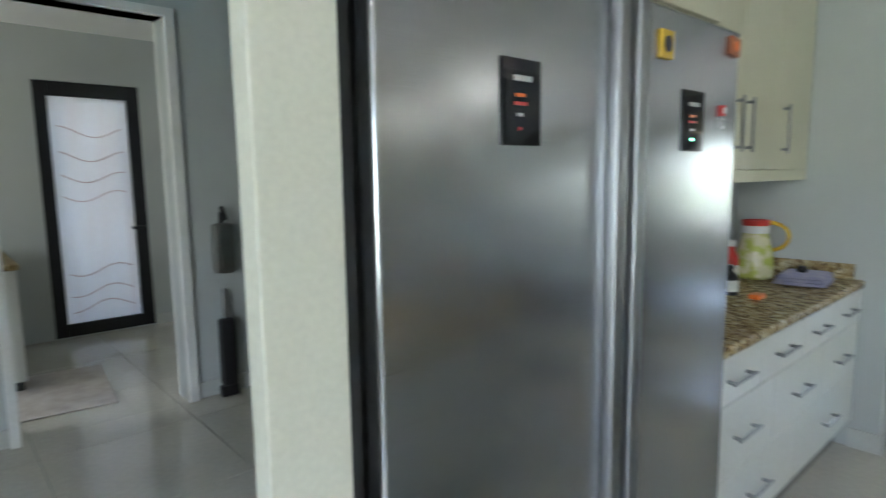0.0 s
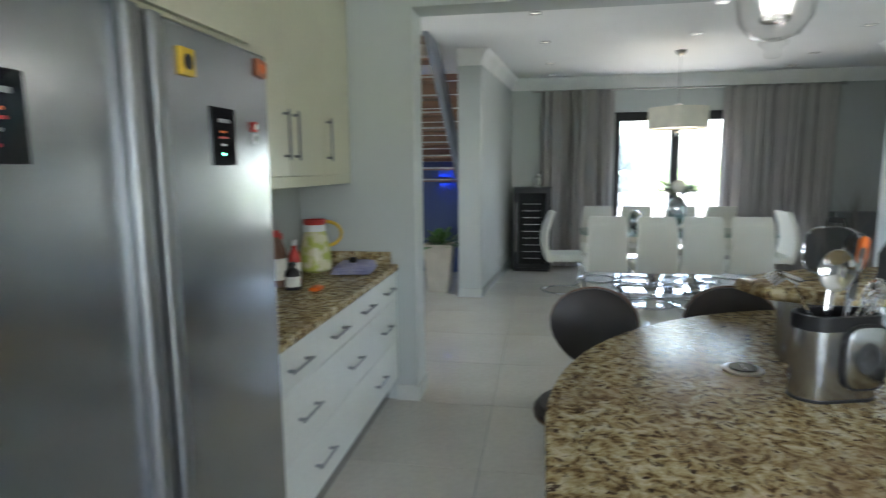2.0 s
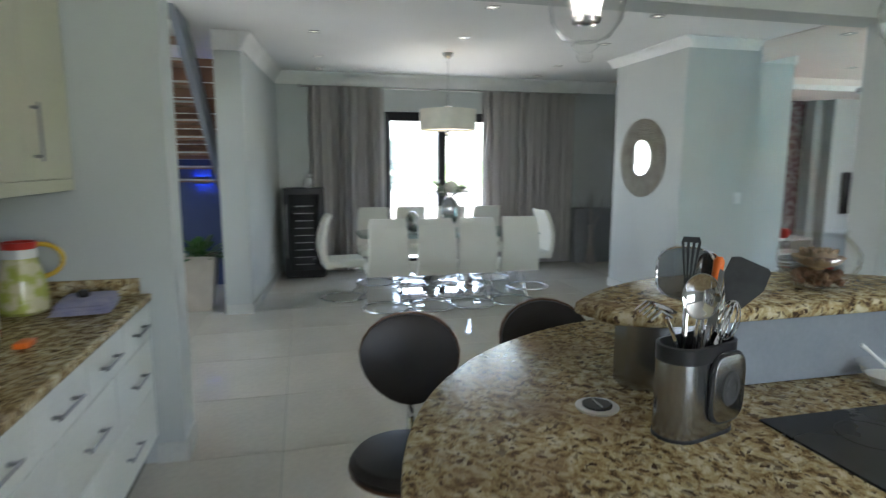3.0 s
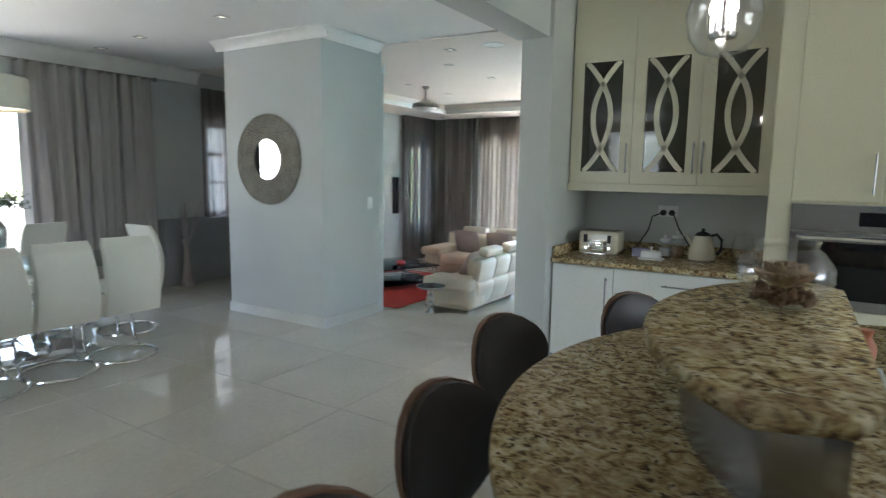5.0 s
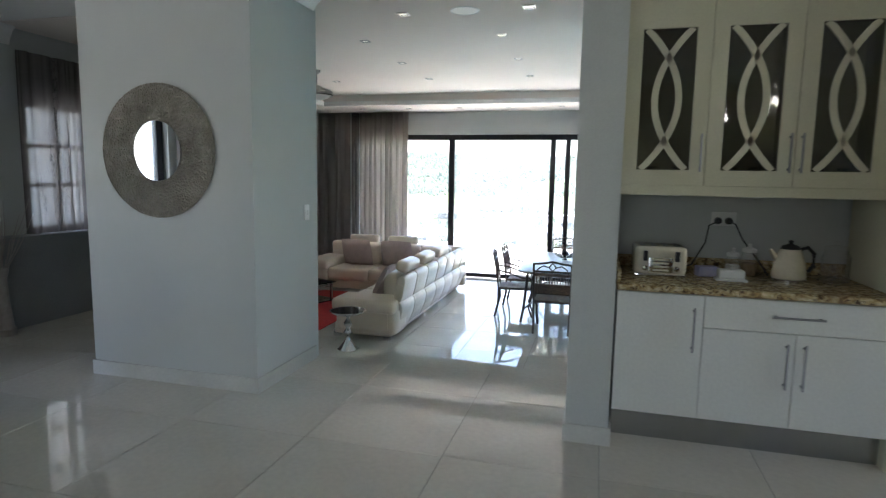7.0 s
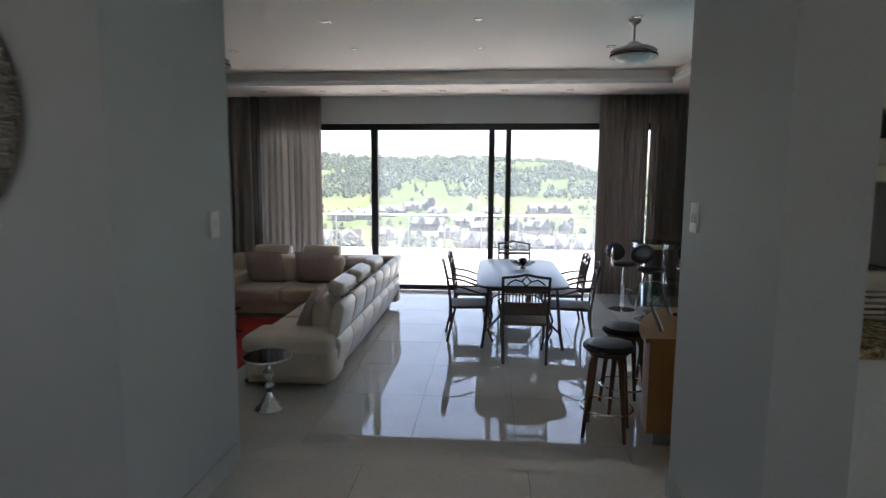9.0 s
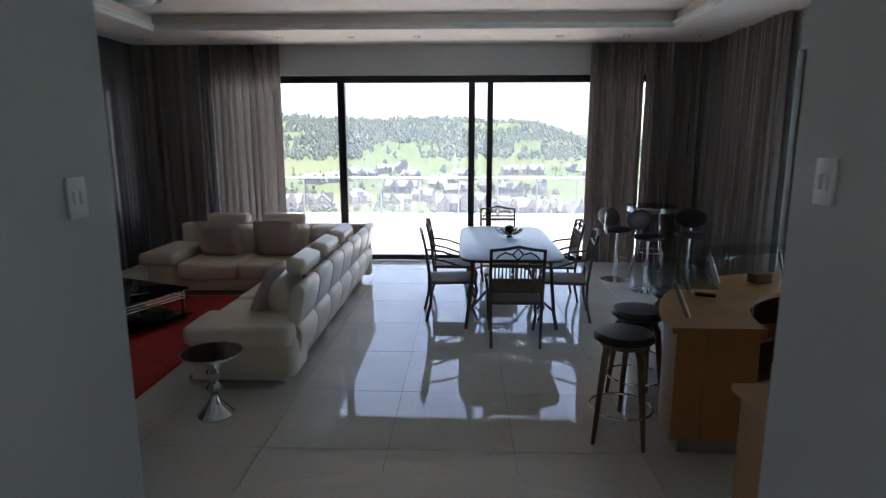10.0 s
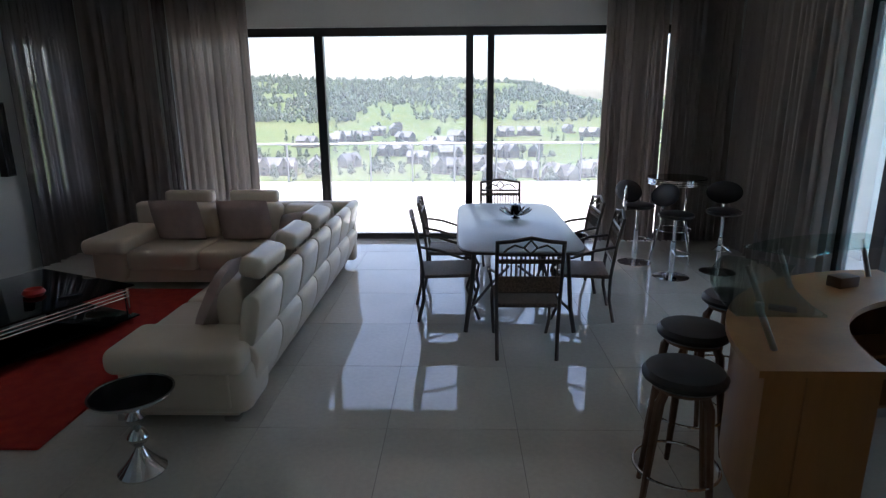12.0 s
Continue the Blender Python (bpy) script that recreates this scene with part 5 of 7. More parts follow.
part("display", boxed(0.18, 0.52, 0.010, 0.015, 0.50, 0.58), HOBGLASS, oven, "", 0)

# appliances on the alcove worktop
ZT = 0.923
to = thing("toaster", pose(3.47, -4.16, ZT, 0, 0, 2), "cream and chrome four slot toaster", "toaster")
part("body", boxed(-0.15, 0.15, -0.13, 0.13, 0.015, 0.185, r=0.035, seg=4), ENAMEL, to)
part("base", boxed(-0.145, 0.145, -0.125, 0.125, 0, 0.02, r=0.006), CHROME, to)
part("face_plate", boxed(-0.07, 0.07, 0.128, 0.136, 0.03, 0.12, r=0.004), CHROME, to, "chrome control plate")
for x in (-0.09, 0.09):
    part("lever", boxed(x - 0.012, x + 0.012, 0.13, 0.16, 0.10, 0.16, r=0.004), BLACK, to)
    part("dial", lathe([(0, 0), (0.017, 0), (0.015, 0.015), (0, 0.016)], 16, m=Matrix.Translation((x, 0.13, 0.055)) @ Matrix.Rotation(radians(-90), 4, "X")), CHROME, to)
for x in (-0.10, -0.035, 0.035, 0.10):
    part("slot", boxed(x - 0.015, x + 0.015, -0.09, 0.09, 0.178, 0.187, r=0.002, seg=1), BLACK, to)
for k in range(4):
    part("button", boxed(-0.045, 0.045, 0.134, 0.139, 0.038 + 0.021 * k, 0.050 + 0.021 * k, r=0.002, seg=1), ENAMEL, to)
bd = thing("butter_dish", pose(3.07, -4.07, ZT), "white china butter dish with a knob", "butter dish")
part("dish", boxed(-0.085, 0.085, -0.055, 0.055, 0, 0.012, r=0.004), PLASTIC, bd)
part("lid", boxed(-0.07, 0.07, -0.043, 0.043, 0.012, 0.065, r=0.012, seg=3), PLASTIC, bd)
part("knob", lathe([(0, 0.06), (0.008, 0.065), (0.006, 0.08), (0.015, 0.09), (0, 0.10)], 12), PLASTIC, bd)
for x, r, h in ((3.02, 0.045, 0.12), (2.93, 0.05, 0.15), (2.48, 0.075, 0.19)):
    j = thing("storage_jar", pose(x, -4.28 + (0.06 if r > 0.07 else 0), ZT), "clear glass storage jar with a lid", "jar", "jars on the worktop")
    part("glass", lathe([(0, 0), (r, 0), (r, h * 0.8), (r * 0.8, h * 0.9), (r * 0.78, h), (r * 0.74, h), (r * 0.94, h * 0.78), (r * 0.94, 0.008), (0, 0.008)], 22), GLASS, j)
    part("lid", lathe([(r * 0.82, h), (r * 0.82, h + 0.02), (r * 0.2, h + 0.03), (r * 0.25, h + 0.05), (0, h + 0.055), (0, h)], 18), PLASTIC if r < 0.07 else GLASS, j)
    if r < 0.07:
        part("contents", lathe([(0, 0.009), (r * 0.92, 0.009), (r * 0.92, h * 0.55), (0, h * 0.57)], 18), SEED if r > 0.046 else SALT, j)
single("tissue_box", pose(3.18, -4.20, ZT, 0, 0, 12), boxed(-0.06, 0.06, -0.04, 0.04, 0, 0.06, r=0.004), LILAC, "small blue and white packet", "packet")
ke = thing("kettle", pose(2.74, -4.16, ZT), "cream enamel electric kettle with a domed lid", "kettle")
part("base", lathe([(0, 0), (0.095, 0), (0.095, 0.018), (0.09, 0.022), (0, 0.022)], 26), CHROME, ke)
part("body", lathe([(0.09, 0.022), (0.094, 0.035), (0.085, 0.10), (0.066, 0.17), (0.056, 0.19), (0.05, 0.195), (0, 0.195)], 26), ENAMEL, ke)
part("lid", lathe([(0.056, 0.192), (0.045, 0.21), (0.015, 0.222), (0.01, 0.228), (0.016, 0.238), (0, 0.248)], 20), BLACK, ke)
part("handle", tube([(-0.05, 0.0, 0.19), (-0.09, 0, 0.205), (-0.125, 0, 0.17), (-0.125, 0, 0.10), (-0.10, 0, 0.06)], 0.011, 8), BLACK, ke)
part("spout", tube([(0.06, 0, 0.12), (0.095, 0, 0.165), (0.105, 0, 0.185)], [0.022, 0.014, 0.012], 10), ENAMEL, ke)
sk = thing("wall_socket", pose(3.05, -4.498, 1.26), "white double wall socket with two black plugs", "socket")
part("plate", boxed(-0.075, 0.075, 0, 0.01, -0.045, 0.045, r=0.003), PLASTIC, sk)
for x in (-0.03, 0.035):
    part("plug", lathe([(0, 0), (0.024, 0), (0.02, 0.035), (0, 0.04)], 14, m=Matrix.Translation((x, 0.01, -0.012)) @ Matrix.Rotation(radians(-90), 4, "X")), BLACK, sk)
part("cable", tube([(-0.03, 0.05, -0.012), (-0.06, 0.08, -0.03), (-0.10, 0.10, -0.12), (-0.20, 0.14, -0.26), (-0.23, 0.22, -0.325)], 0.005, 6), BLACK, sk)
part("cable", tube([(0.035, 0.05, -0.012), (0.10, 0.09, -0.04), (0.12, 0.12, -0.15), (0.2, 0.16, -0.29), (0.28, 0.2, -0.31)], 0.005, 6), BLACK, sk)


def switch(m, label="white wall switch plate"):
    s = thing("wall_switch", m, label, "switch", "wall switches")
    part("plate", boxed(-0.04, 0.04, 0, 0.009, -0.06, 0.06, r=0.003), PLASTIC, s)
    for x in (-0.014, 0.014):
        part("rocker", boxed(x - 0.009, x + 0.009, 0.008, 0.014, -0.02, 0.02, r=0.002, seg=1), PLASTIC, s)


switch(pose(6.049, -4.46, 1.21, 0, 0, 90))
switch(pose(3.971, -4.34, 1.27, 0, 0, -90))
switch(pose(9.349, -4.55, 0.30, 0, 0, 90), "white socket plate low on the wall")
switch(pose(8.4, 0.543, 0.35, 0, 0, 174.6), "white socket plate low on the wall")

# ---------------------------------------------------------------- ceiling lights


def downlight(z):
    d = thing("downlight", pose(0, 0, z), "small square brushed metal recessed downlight", "downlight", "recessed downlights")
    bm = bmesh.new()
    for x0, x1, y0, y1 in ((-0.05, 0.05, 0.036, 0.05), (-0.05, 0.05, -0.05, -0.036), (-0.05, -0.036, -0.036, 0.036), (0.036, 0.05, -0.036, 0.036)):
        box(bm, x0, x1, y0, y1, -0.008, -0.0005)
    part("frame", bm, NICKEL, d, "", 0)
    part("lens", lathe([(0, -0.003), (0.034, -0.003), (0.034, -0.0006), (0, -0.0006)], 14), LEDGLOW, d)
    return d


dl = downlight(CEILING)
dl.matrix_world = pose(5.45, -1.45, CEILING)
for x, y in ((5.5, 0.06), (5.38, -2.95), (6.72, -0.03), (6.64, -1.54), (6.58, -3.09), (9.0, -0.15), (8.92, -3.3), (8.0, -3.2), (8.05, -0.1), (9.0, -4.8), (2.0, -0.2), (2.0, -3.0)):
    copy_thing(dl, pose(x, y, CEILING))
for x in (4.45, 5.5, 3.2, 6.7):
    copy_thing(dl, pose(x, -5.15, SOFFIT))
for y in (-6.85, -8.15, -9.45):
    for x in (4.95, 6.55, 3.35, 8.15):
        copy_thing(dl, pose(x, y, TRAY))
for x in (1.6, 2.6, 3.55, 4.6, 5.6, 6.55, 7.6, 8.6, 9.6):
    copy_thing(dl, pose(x, -11.6, SOFFIT))
spk = thing("ceiling_speaker", pose(4.97, -5.15, SOFFIT), "round white ceiling loudspeaker", "loudspeaker")
part("grille", lathe([(0, -0.006), (0.10, -0.006), (0.115, -0.004), (0.12, -0.0006), (0, -0.0006)], 28), TRIM, spk)
part("rim", ring(0.115, 0.005, -0.004, 28, 6), PLASTIC, spk)


def fan(m):
    f = thing("ceiling_fan", m, "nickel ceiling fan with folded blades and a domed light", "ceiling fan", "ceiling fans")
    part("rose", lathe([(0, 0), (0.06, 0), (0.06, -0.03), (0.02, -0.06), (0, -0.06)], 20), NICKEL, f)
    part("rod", tube([(0, 0, -0.05), (0, 0, -0.24)], 0.012, 8), NICKEL, f)
    part("motor", lathe([(0, -0.22), (0.05, -0.225), (0.10, -0.26), (0.19, -0.285), (0.23, -0.31), (0.235, -0.335), (0.2, -0.345), (0, -0.345)], 30), NICKEL, f)
    for k, r in enumerate((0.238, 0.243, 0.238)):
        part("folded_blade", lathe([(r - 0.05, -0.346 - 0.012 * k), (r, -0.346 - 0.012 * k), (r, -0.352 - 0.012 * k), (r - 0.05, -0.352 - 0.012 * k)], 30), SMOKE if k == 1 else NICKEL, f)
    part("light_dome", lathe([(0.19, -0.375), (0.17, -0.40), (0.1, -0.425), (0, -0.435), (0, -0.37)], 26), PLASTIC, f, "frosted light dome")


fan(pose(3.35, -8.25, TRAY))
fan(pose(8.0, -8.45, TRAY))

# ---------------------------------------------------------------- dining area
mirror = thing("round_mirror", pose(6.78, -3.749, 1.645), "round wall mirror in a wide hammered pewter frame", "mirror")
rotm = Matrix.Rotation(radians(-90), 4, "X")
part("frame", lathe([(0.202, 0.012), (0.206, 0.026), (0.23, 0.030), (0.30, 0.034), (0.38, 0.031), (0.44, 0.020), (0.452, 0.010), (0.452, 0.0), (0.202, 0.0)], 72, m=rotm), HAMMER, mirror)
part("rim", tube([(0.452 * math.cos(a), 0.012, 0.452 * math.sin(a)) for a in [math.tau * k / 64 for k in range(64)]], 0.006, 6, closed=True), HAMMER, mirror)
part("mirror_glass", lathe([(0, 0.002), (0.203, 0.002), (0.203, -0.002), (0, -0.002)], 60, m=Matrix.Translation((0, 0.02, 0)) @ Matrix.Rotation(radians(-2.6), 4, "Z") @ rotm), MIRROR, mirror)

table = thing("dining_table", pose(7.5, -1.58, 0), "long clear glass dining table on a polished chrome pedestal", "dining table")
part("tabletop", prism([(0.5 * math.copysign(abs(math.cos(a)) ** 0.35, math.cos(a)), 1.1 * math.copysign(abs(math.sin(a)) ** 0.35, math.sin(a))) for a in [math.tau * k / 48 for k in range(48)]], 0.738, 0.75, 0.003), GREENGLASS, table, "clear glass top")
part("base_plate", boxed(-0.36, 0.36, -0.62, 0.62, 0, 0.02, r=0.008), CHROME, table)
for y in (-0.32, 0.32):
    part("pedestal", prism([(-0.17, -0.05), (0.17, -0.05), (0.17, 0.05), (-0.17, 0.05)], 0.02, 0.728, 0.0, m=Matrix.Translation((0, y, 0)) @ Matrix.Rotation(radians(12 if y > 0 else -12), 4, "X") @ Matrix.Translation((0, -0.07 if y > 0 else 0.07, 0))), CHROME, table)
part("brace", tube([(0, -0.4, 0.715), (0, 0.4, 0.715)], 0.02, 10), CHROME, table)


def dining_chair():
    """Seen from its own side: the sitter faces +x."""
    c = thing("dining_chair", pose(0, 0, 0), "ivory high backed dining chair on a looped chrome base", "dining chair", "chairs round the dining table")
    part("seat", boxed(-0.22, 0.24, -0.22, 0.22, 0.40, 0.49, r=0.03, seg=4), CHAIRSKIN, c)
    bm = bmesh.new()
    rows = []
    for k in range(13):
        f = k / 12
        z = 0.40 + 0.60 * f
        x = -0.19 - 0.06 * f - 0.05 * math.sin(f * math.pi) + 0.10 * f * f
        w = 0.22 * (1 - 0.12 * f) * (0.93 if k == 12 else 1)
        t = 0.032 * (1 - 0.35 * f)
        rows.append([bm.verts.new(p) for p in ((x + t, -w, z), (x + t, w, z), (x - t * 0.2, w * 1.02, z), (x - t, w * 0.96, z), (x - t, -w * 0.96, z), (x - t * 0.2, -w * 1.02, z))])
    for a, b in zip(rows, rows[1:]):
        for i in range(6):
            bm.faces.new((a[i], a[(i + 1) % 6], b[(i + 1) % 6], b[i]))
    bm.faces.new(rows[0])
    bm.faces.new(rows[-1][::-1])
    part("backrest", bm, CHAIRSKIN, c, smooth=50)
    part("base_loop", tube([(0.26 * math.cos(a) * 1.0, 0.25 * math.sin(a), 0.014) for a in [math.tau * k / 32 for k in range(32)]], 0.013, 8, closed=True), CHROME, c)
    for y in (-0.2, 0.2):
        part("leg", tube([(0.12, y, 0.40), (0.20, y * 1.02, 0.36), (0.235, y, 0.25), (0.215, y * 1.0, 0.08), (0.14, y * 1.02, 0.022)], 0.013, 8), CHROME, c)
    return c


chair = dining_chair()
chair.matrix_world = pose(6.80, -0.72, 0)
for x, y, rz in ((6.78, -1.22, 3), (6.80, -1.70, -3), (6.83, -2.20, -4), (8.22, -0.78, 180), (8.22, -1.28, 178), (8.22, -1.86, 180), (8.22, -2.38, 183), (7.42, -0.30, -84), (7.55, -2.66, 92)):
    copy_thing(chair, pose(x, y, 0, 0, 0, rz))

vase = thing("flower_vase", pose(7.72, -1.67, 0.75), "oval silvered vase with a white flower ball on the dining table", "vase")
part("vase", lathe([(0, 0), (0.075, 0), (0.07, 0.012), (0.035, 0.03), (0.03, 0.05), (0.07, 0.085), (0.112, 0.16), (0.125, 0.235), (0.112, 0.31), (0.075, 0.37), (0.05, 0.395), (0.056, 0.41), (0.046, 0.41), (0.04, 0.395), (0, 0.38)], 30, m=Matrix.Diagonal((0.5, 1, 1, 1))), SILVER, vase)
random.seed(9)
ball = bmesh.new()
for q in range(90):
    e, a = math.acos(1 - 1.8 * (q + 0.5) / 90), q * 2.4
    d = Vector((math.sin(e) * math.cos(a), math.sin(e) * math.sin(a), math.cos(e)))
    bmesh.ops.create_icosphere(ball, subdivisions=1, radius=random.uniform(0.018, 0.026), matrix=Matrix.Translation(Vector((0, -0.01, 0.53)) + d * 0.08) @ d.to_track_quat("Z", "Y").to_matrix().to_4x4() @ Matrix.Diagonal((1, 0.8, 0.4, 1)))
part("flower_ball", ball, WHITEFLOWER, vase, "round head of white petals")
for k in range(26):
    a, e, ln = random.choice((90, -90)) + random.uniform(-55, 55), random.uniform(0.75, 1.75), random.uniform(0.14, 0.31)
    a = radians(a)
    tip = Vector((ln * math.sin(e) * math.cos(a), ln * math.sin(e) * math.sin(a), 0.47 + ln * math.cos(e) * 0.6))
    stem = part("stem", tube([(0, 0, 0.40), Vector((0, 0, 0.45)).lerp(tip, 0.5) + Vector((0, 0, 0.03)), tip], 0.0035, 5), GREYLEAF, vase)
    leaves = bmesh.new()
    for q in range(6):
        m = Matrix.Translation(Vector((0, 0, 0.45)).lerp(tip, 0.5 + 0.1 * q) + Vector((random.uniform(-0.02, 0.02), random.uniform(-0.02, 0.02), random.uniform(0, 0.025)))) @ Euler((random.random() * 6, random.random() * 6, 0)).to_matrix().to_4x4() @ Matrix.Diagonal((1, 0.6, 0.2, 1))
        bmesh.ops.create_icosphere(leaves, subdivisions=1, radius=random.uniform(0.016, 0.028), matrix=m)
    tagged(part("leaf_spray", leaves, WHITEFLOWER if k % 4 == 0 else GREYLEAF, stem), kind="stuff")
disc = thing("table_sculpture", pose(7.5, -1.15, 0.75), "round silver sculpture on the dining table", "sculpture")
part("disc", ring(0.085, 0.045, 0, 28, 12), SILVER, disc).matrix_basis = pose(0, 0, 0.13, 90, 0, 20)
part("foot", boxed(-0.06, 0.06, -0.03, 0.03, 0, 0.02, r=0.005), SILVER, disc)

dp = thing("dining_pendant", pose(7.5, -1.58, 1.97), "cream fabric drum pendant lamp over the dining table", "pendant lamp")
part("shade", lathe([(0.335, 0.0), (0.335, 0.24), (0.33, 0.24), (0.33, 0.0)], 40), SHADE, dp)
part("diffuser", lathe([(0, 0.02), (0.325, 0.02), (0.325, 0.028), (0, 0.028)], 36), WARMDISC, dp, "lit frosted diffuser")
part("finial", lathe([(0, -0.09), (0.012, -0.08), (0.02, -0.06), (0.03, -0.05), (0.012, -0.03), (0.03, 0.0), (0, 0.02)], 14), CHROME, dp)
part("stem", tube([(0, 0, 0.03), (0, 0, 0.86)], 0.007, 8), CHROME, dp)
part("hub", lathe([(0, 0.25), (0.05, 0.255), (0.06, 0.27), (0.02, 0.29), (0, 0.29)], 18), CHROME, dp)
part("rose", lathe([(0, 0.82), (0.02, 0.83), (0.055, 0.86), (0.065, 0.889), (0, 0.889)], 20), CHROME, dp)
for k in range(3):
    a = math.tau * k / 3
    part("spoke", tube([(0, 0, 0.235), (0.33 * math.cos(a), 0.33 * math.sin(a), 0.235)], 0.004, 6), CHROME, dp)

wf = thing("wine_fridge", pose(9.03, 0.12, 0), "black glass fronted wine fridge in the corner", "wine fridge")
part("body", boxed(-0.26, 0.26, -0.28, 0.28, 0.03, 1.24, r=0.006), BLACK, wf)
part("foot_plinth", boxed(-0.24, 0.24, -0.26, 0.26, 0, 0.03), BLACK, wf)
dr = part("door", boxed(-0.29, -0.262, -0.28, 0.28, 0.06, 1.23, r=0.006), BLACK, wf)
part("pane", boxed(-0.294, -0.2905, -0.20, 0.20, 0.12, 1.16), SCREEN, dr, "dark glass pane", 0)
part("handle", tube([(-0.295, 0.24, 0.3), (-0.32, 0.24, 0.32), (-0.32, 0.24, 1.0), (-0.295, 0.24, 1.02)], 0.008, 6), NICKEL, dr)
for k in range(9):
    part("shelf", boxed(-0.2965, -0.2945, -0.12, 0.12, 0.2 + 0.1 * k, 0.207 + 0.1 * k), NICKEL, dr, "", 0)
bird = bmesh.new()
bmesh.ops.create_uvsphere(bird, u_segments=16, v_segments=10, radius=0.06, matrix=Matrix.Translation((0, 0, 0.08)) @ Euler((0, radians(30), 0)).to_matrix().to_4x4() @ Matrix.Diagonal((1.5, 0.9, 0.95, 1)))
bmesh.ops.create_uvsphere(bird, u_segments=12, v_segments=8, radius=0.035, matrix=Matrix.Translation((-0.05, 0, 0.165)))
tube([(-0.08, 0, 0.165), (-0.115, 0, 0.158)], [0.012, 0.002], 8, bird)
tube([(0.06, 0, 0.06), (0.15, 0, 0.015)], [0.035, 0.012], 8, bird)
lathe([(0, 0), (0.05, 0), (0.04, 0.015), (0.015, 0.03), (0, 0.03)], 14, bird)
single("bird_statue", pose(8.98, 0.05, 1.24, 0, 0, 20), bird, PLASTIC, "white china bird statue on the wine fridge", "statue", smooth=60)

tw = thing("twig_vase", pose(9.02, -4.32, 0), "tall slim grey floor vase of silvered twigs", "floor vase")
part("vase", lathe([(0, 0), (0.085, 0), (0.085, 0.06), (0.07, 0.075), (0.045, 0.30), (0.035, 0.52), (0.06, 0.62), (0.055, 0.62), (0.03, 0.52), (0, 0.5)], 20), BRANCH, tw)
random.seed(12)
for k in range(26):
    a, e, ln = random.random() * math.tau, random.uniform(0.03, 0.42), random.uniform(0.45, 0.8)
    p = [Vector((0, 0, 0.52))]
    for q in range(4):
        e2 = e + random.uniform(-0.15, 0.15)
        p.append(p[-1] + Vector((math.sin(e2) * math.cos(a), math.sin(e2) * math.sin(a), math.cos(e2))) * ln / 4)
        a += random.uniform(-0.3, 0.3)
    part("twig", tube(p, [0.005, 0.0045, 0.004, 0.003, 0.0015], 5), BRANCH, tw)

# ---------------------------------------------------------------- stairs, plant and blue light
st = thing("staircase", Matrix.Identity(4), "timber staircase with a grey painted stringer", "staircase", "", "structure")
p1, p2 = Vector((9.2, 1.16, 0.98)), Vector((5.6, 1.16, 3.28))
dv = (p2 - p1).normalized()
upv = Vector((-dv.z, 0, dv.x))
if upv.z < 0:
    upv = -upv
for y0 in (1.10, 2.30):
    bm = bmesh.new()
    vs = [bm.verts.new(Vector((q.x, y0 + dy, q.z)) + upv * s) for dy in (0, 0.06) for q, s in ((p1, -0.16), (p2, -0.16), (p2, 0.16), (p1, 0.16))]
    for f in ((0, 1, 2, 3), (7, 6, 5, 4), (0, 4, 5, 1), (1, 5, 6, 2), (2, 6, 7, 3), (3, 7, 4, 0)):
        bm.faces.new([vs[i] for i in f])
    part("stringer", bm, STRINGER, st, "", 0)
for k in range(14):
    q = p1 + (p2 - p1) * (k + 0.5) / 14
    part("tread", boxed(q.x - 0.16, q.x + 0.14, 1.16, 2.30, q.z - 0.05, q.z - 0.01, r=0.004), STAIRWOOD, st, "", 0)
    part("nosing", boxed(q.x - 0.165, q.x - 0.16, 1.16, 2.30, q.z - 0.03, q.z - 0.01), NICKEL, st, "pale metal nosing", 0)
cl = thing("stair_cladding", Matrix.Identity(4), "horizontal timber cladding beside the stairs", "wall cladding", "", "structure")
for k in range(9):
    part("plank", boxed(8.60, 8.63, 0.96, 3.4, 1.63 + 0.19 * k, 1.63 + 0.19 * k + 0.175), STAIRWOOD, cl, "", 0)
    part("joint_strip", boxed(8.603, 8.625, 0.96, 3.4, 1.63 + 0.19 * k + 0.177, 1.63 + 0.19 * k + 0.188), TRIM, cl, "", 0)
wall("wall_stair_upper", "x", 8.64, 0.16, 0.95, 3.4, 1.62, 3.4, [], STRINGER, "grey wall behind the timber cladding")
bl = thing("wall_light", pose(8.598, 1.36, 1.36), "black wall light glowing blue up and down", "wall light")
part("body", boxed(-0.06, 0, -0.09, 0.09, -0.018, 0.018, r=0.004), BLACK, bl)
# lip added to keep the glowing strips out of the floor's reflection
part("blocking_lip", boxed(-0.066, -0.061, -0.09, 0.09, -0.045, 0.045, r=0.002), BLACK, bl)
for s in (1, -1):
    part("led", boxed(-0.055, -0.012, -0.08, 0.08, s * 0.019, s * 0.023), BLUEGLOW, bl, "blue light strip", 0)
pot = thing("potted_plant", pose(7.28, 1.24, 0), "leafy green plant in a tall tapered stone pot", "potted plant")
bm = bmesh.new()
rows = [[bm.verts.new((sx * w, sy * w, z)) for sx, sy in ((-1, -1), (1, -1), (1, 1), (-1, 1))] for w, z in ((0.12, 0), (0.18, 0.60), (0.165, 0.60), (0.155, 0.54))]
for a, b in zip(rows, rows[1:]):
    for i in range(4):
        bm.faces.new((a[i], a[(i + 1) % 4], b[(i + 1) % 4], b[i]))
bm.faces.new(rows[0][::-1])
bm.faces.new(rows[-1])
part("pot", bm, POT, pot, "", 0)
random.seed(21)
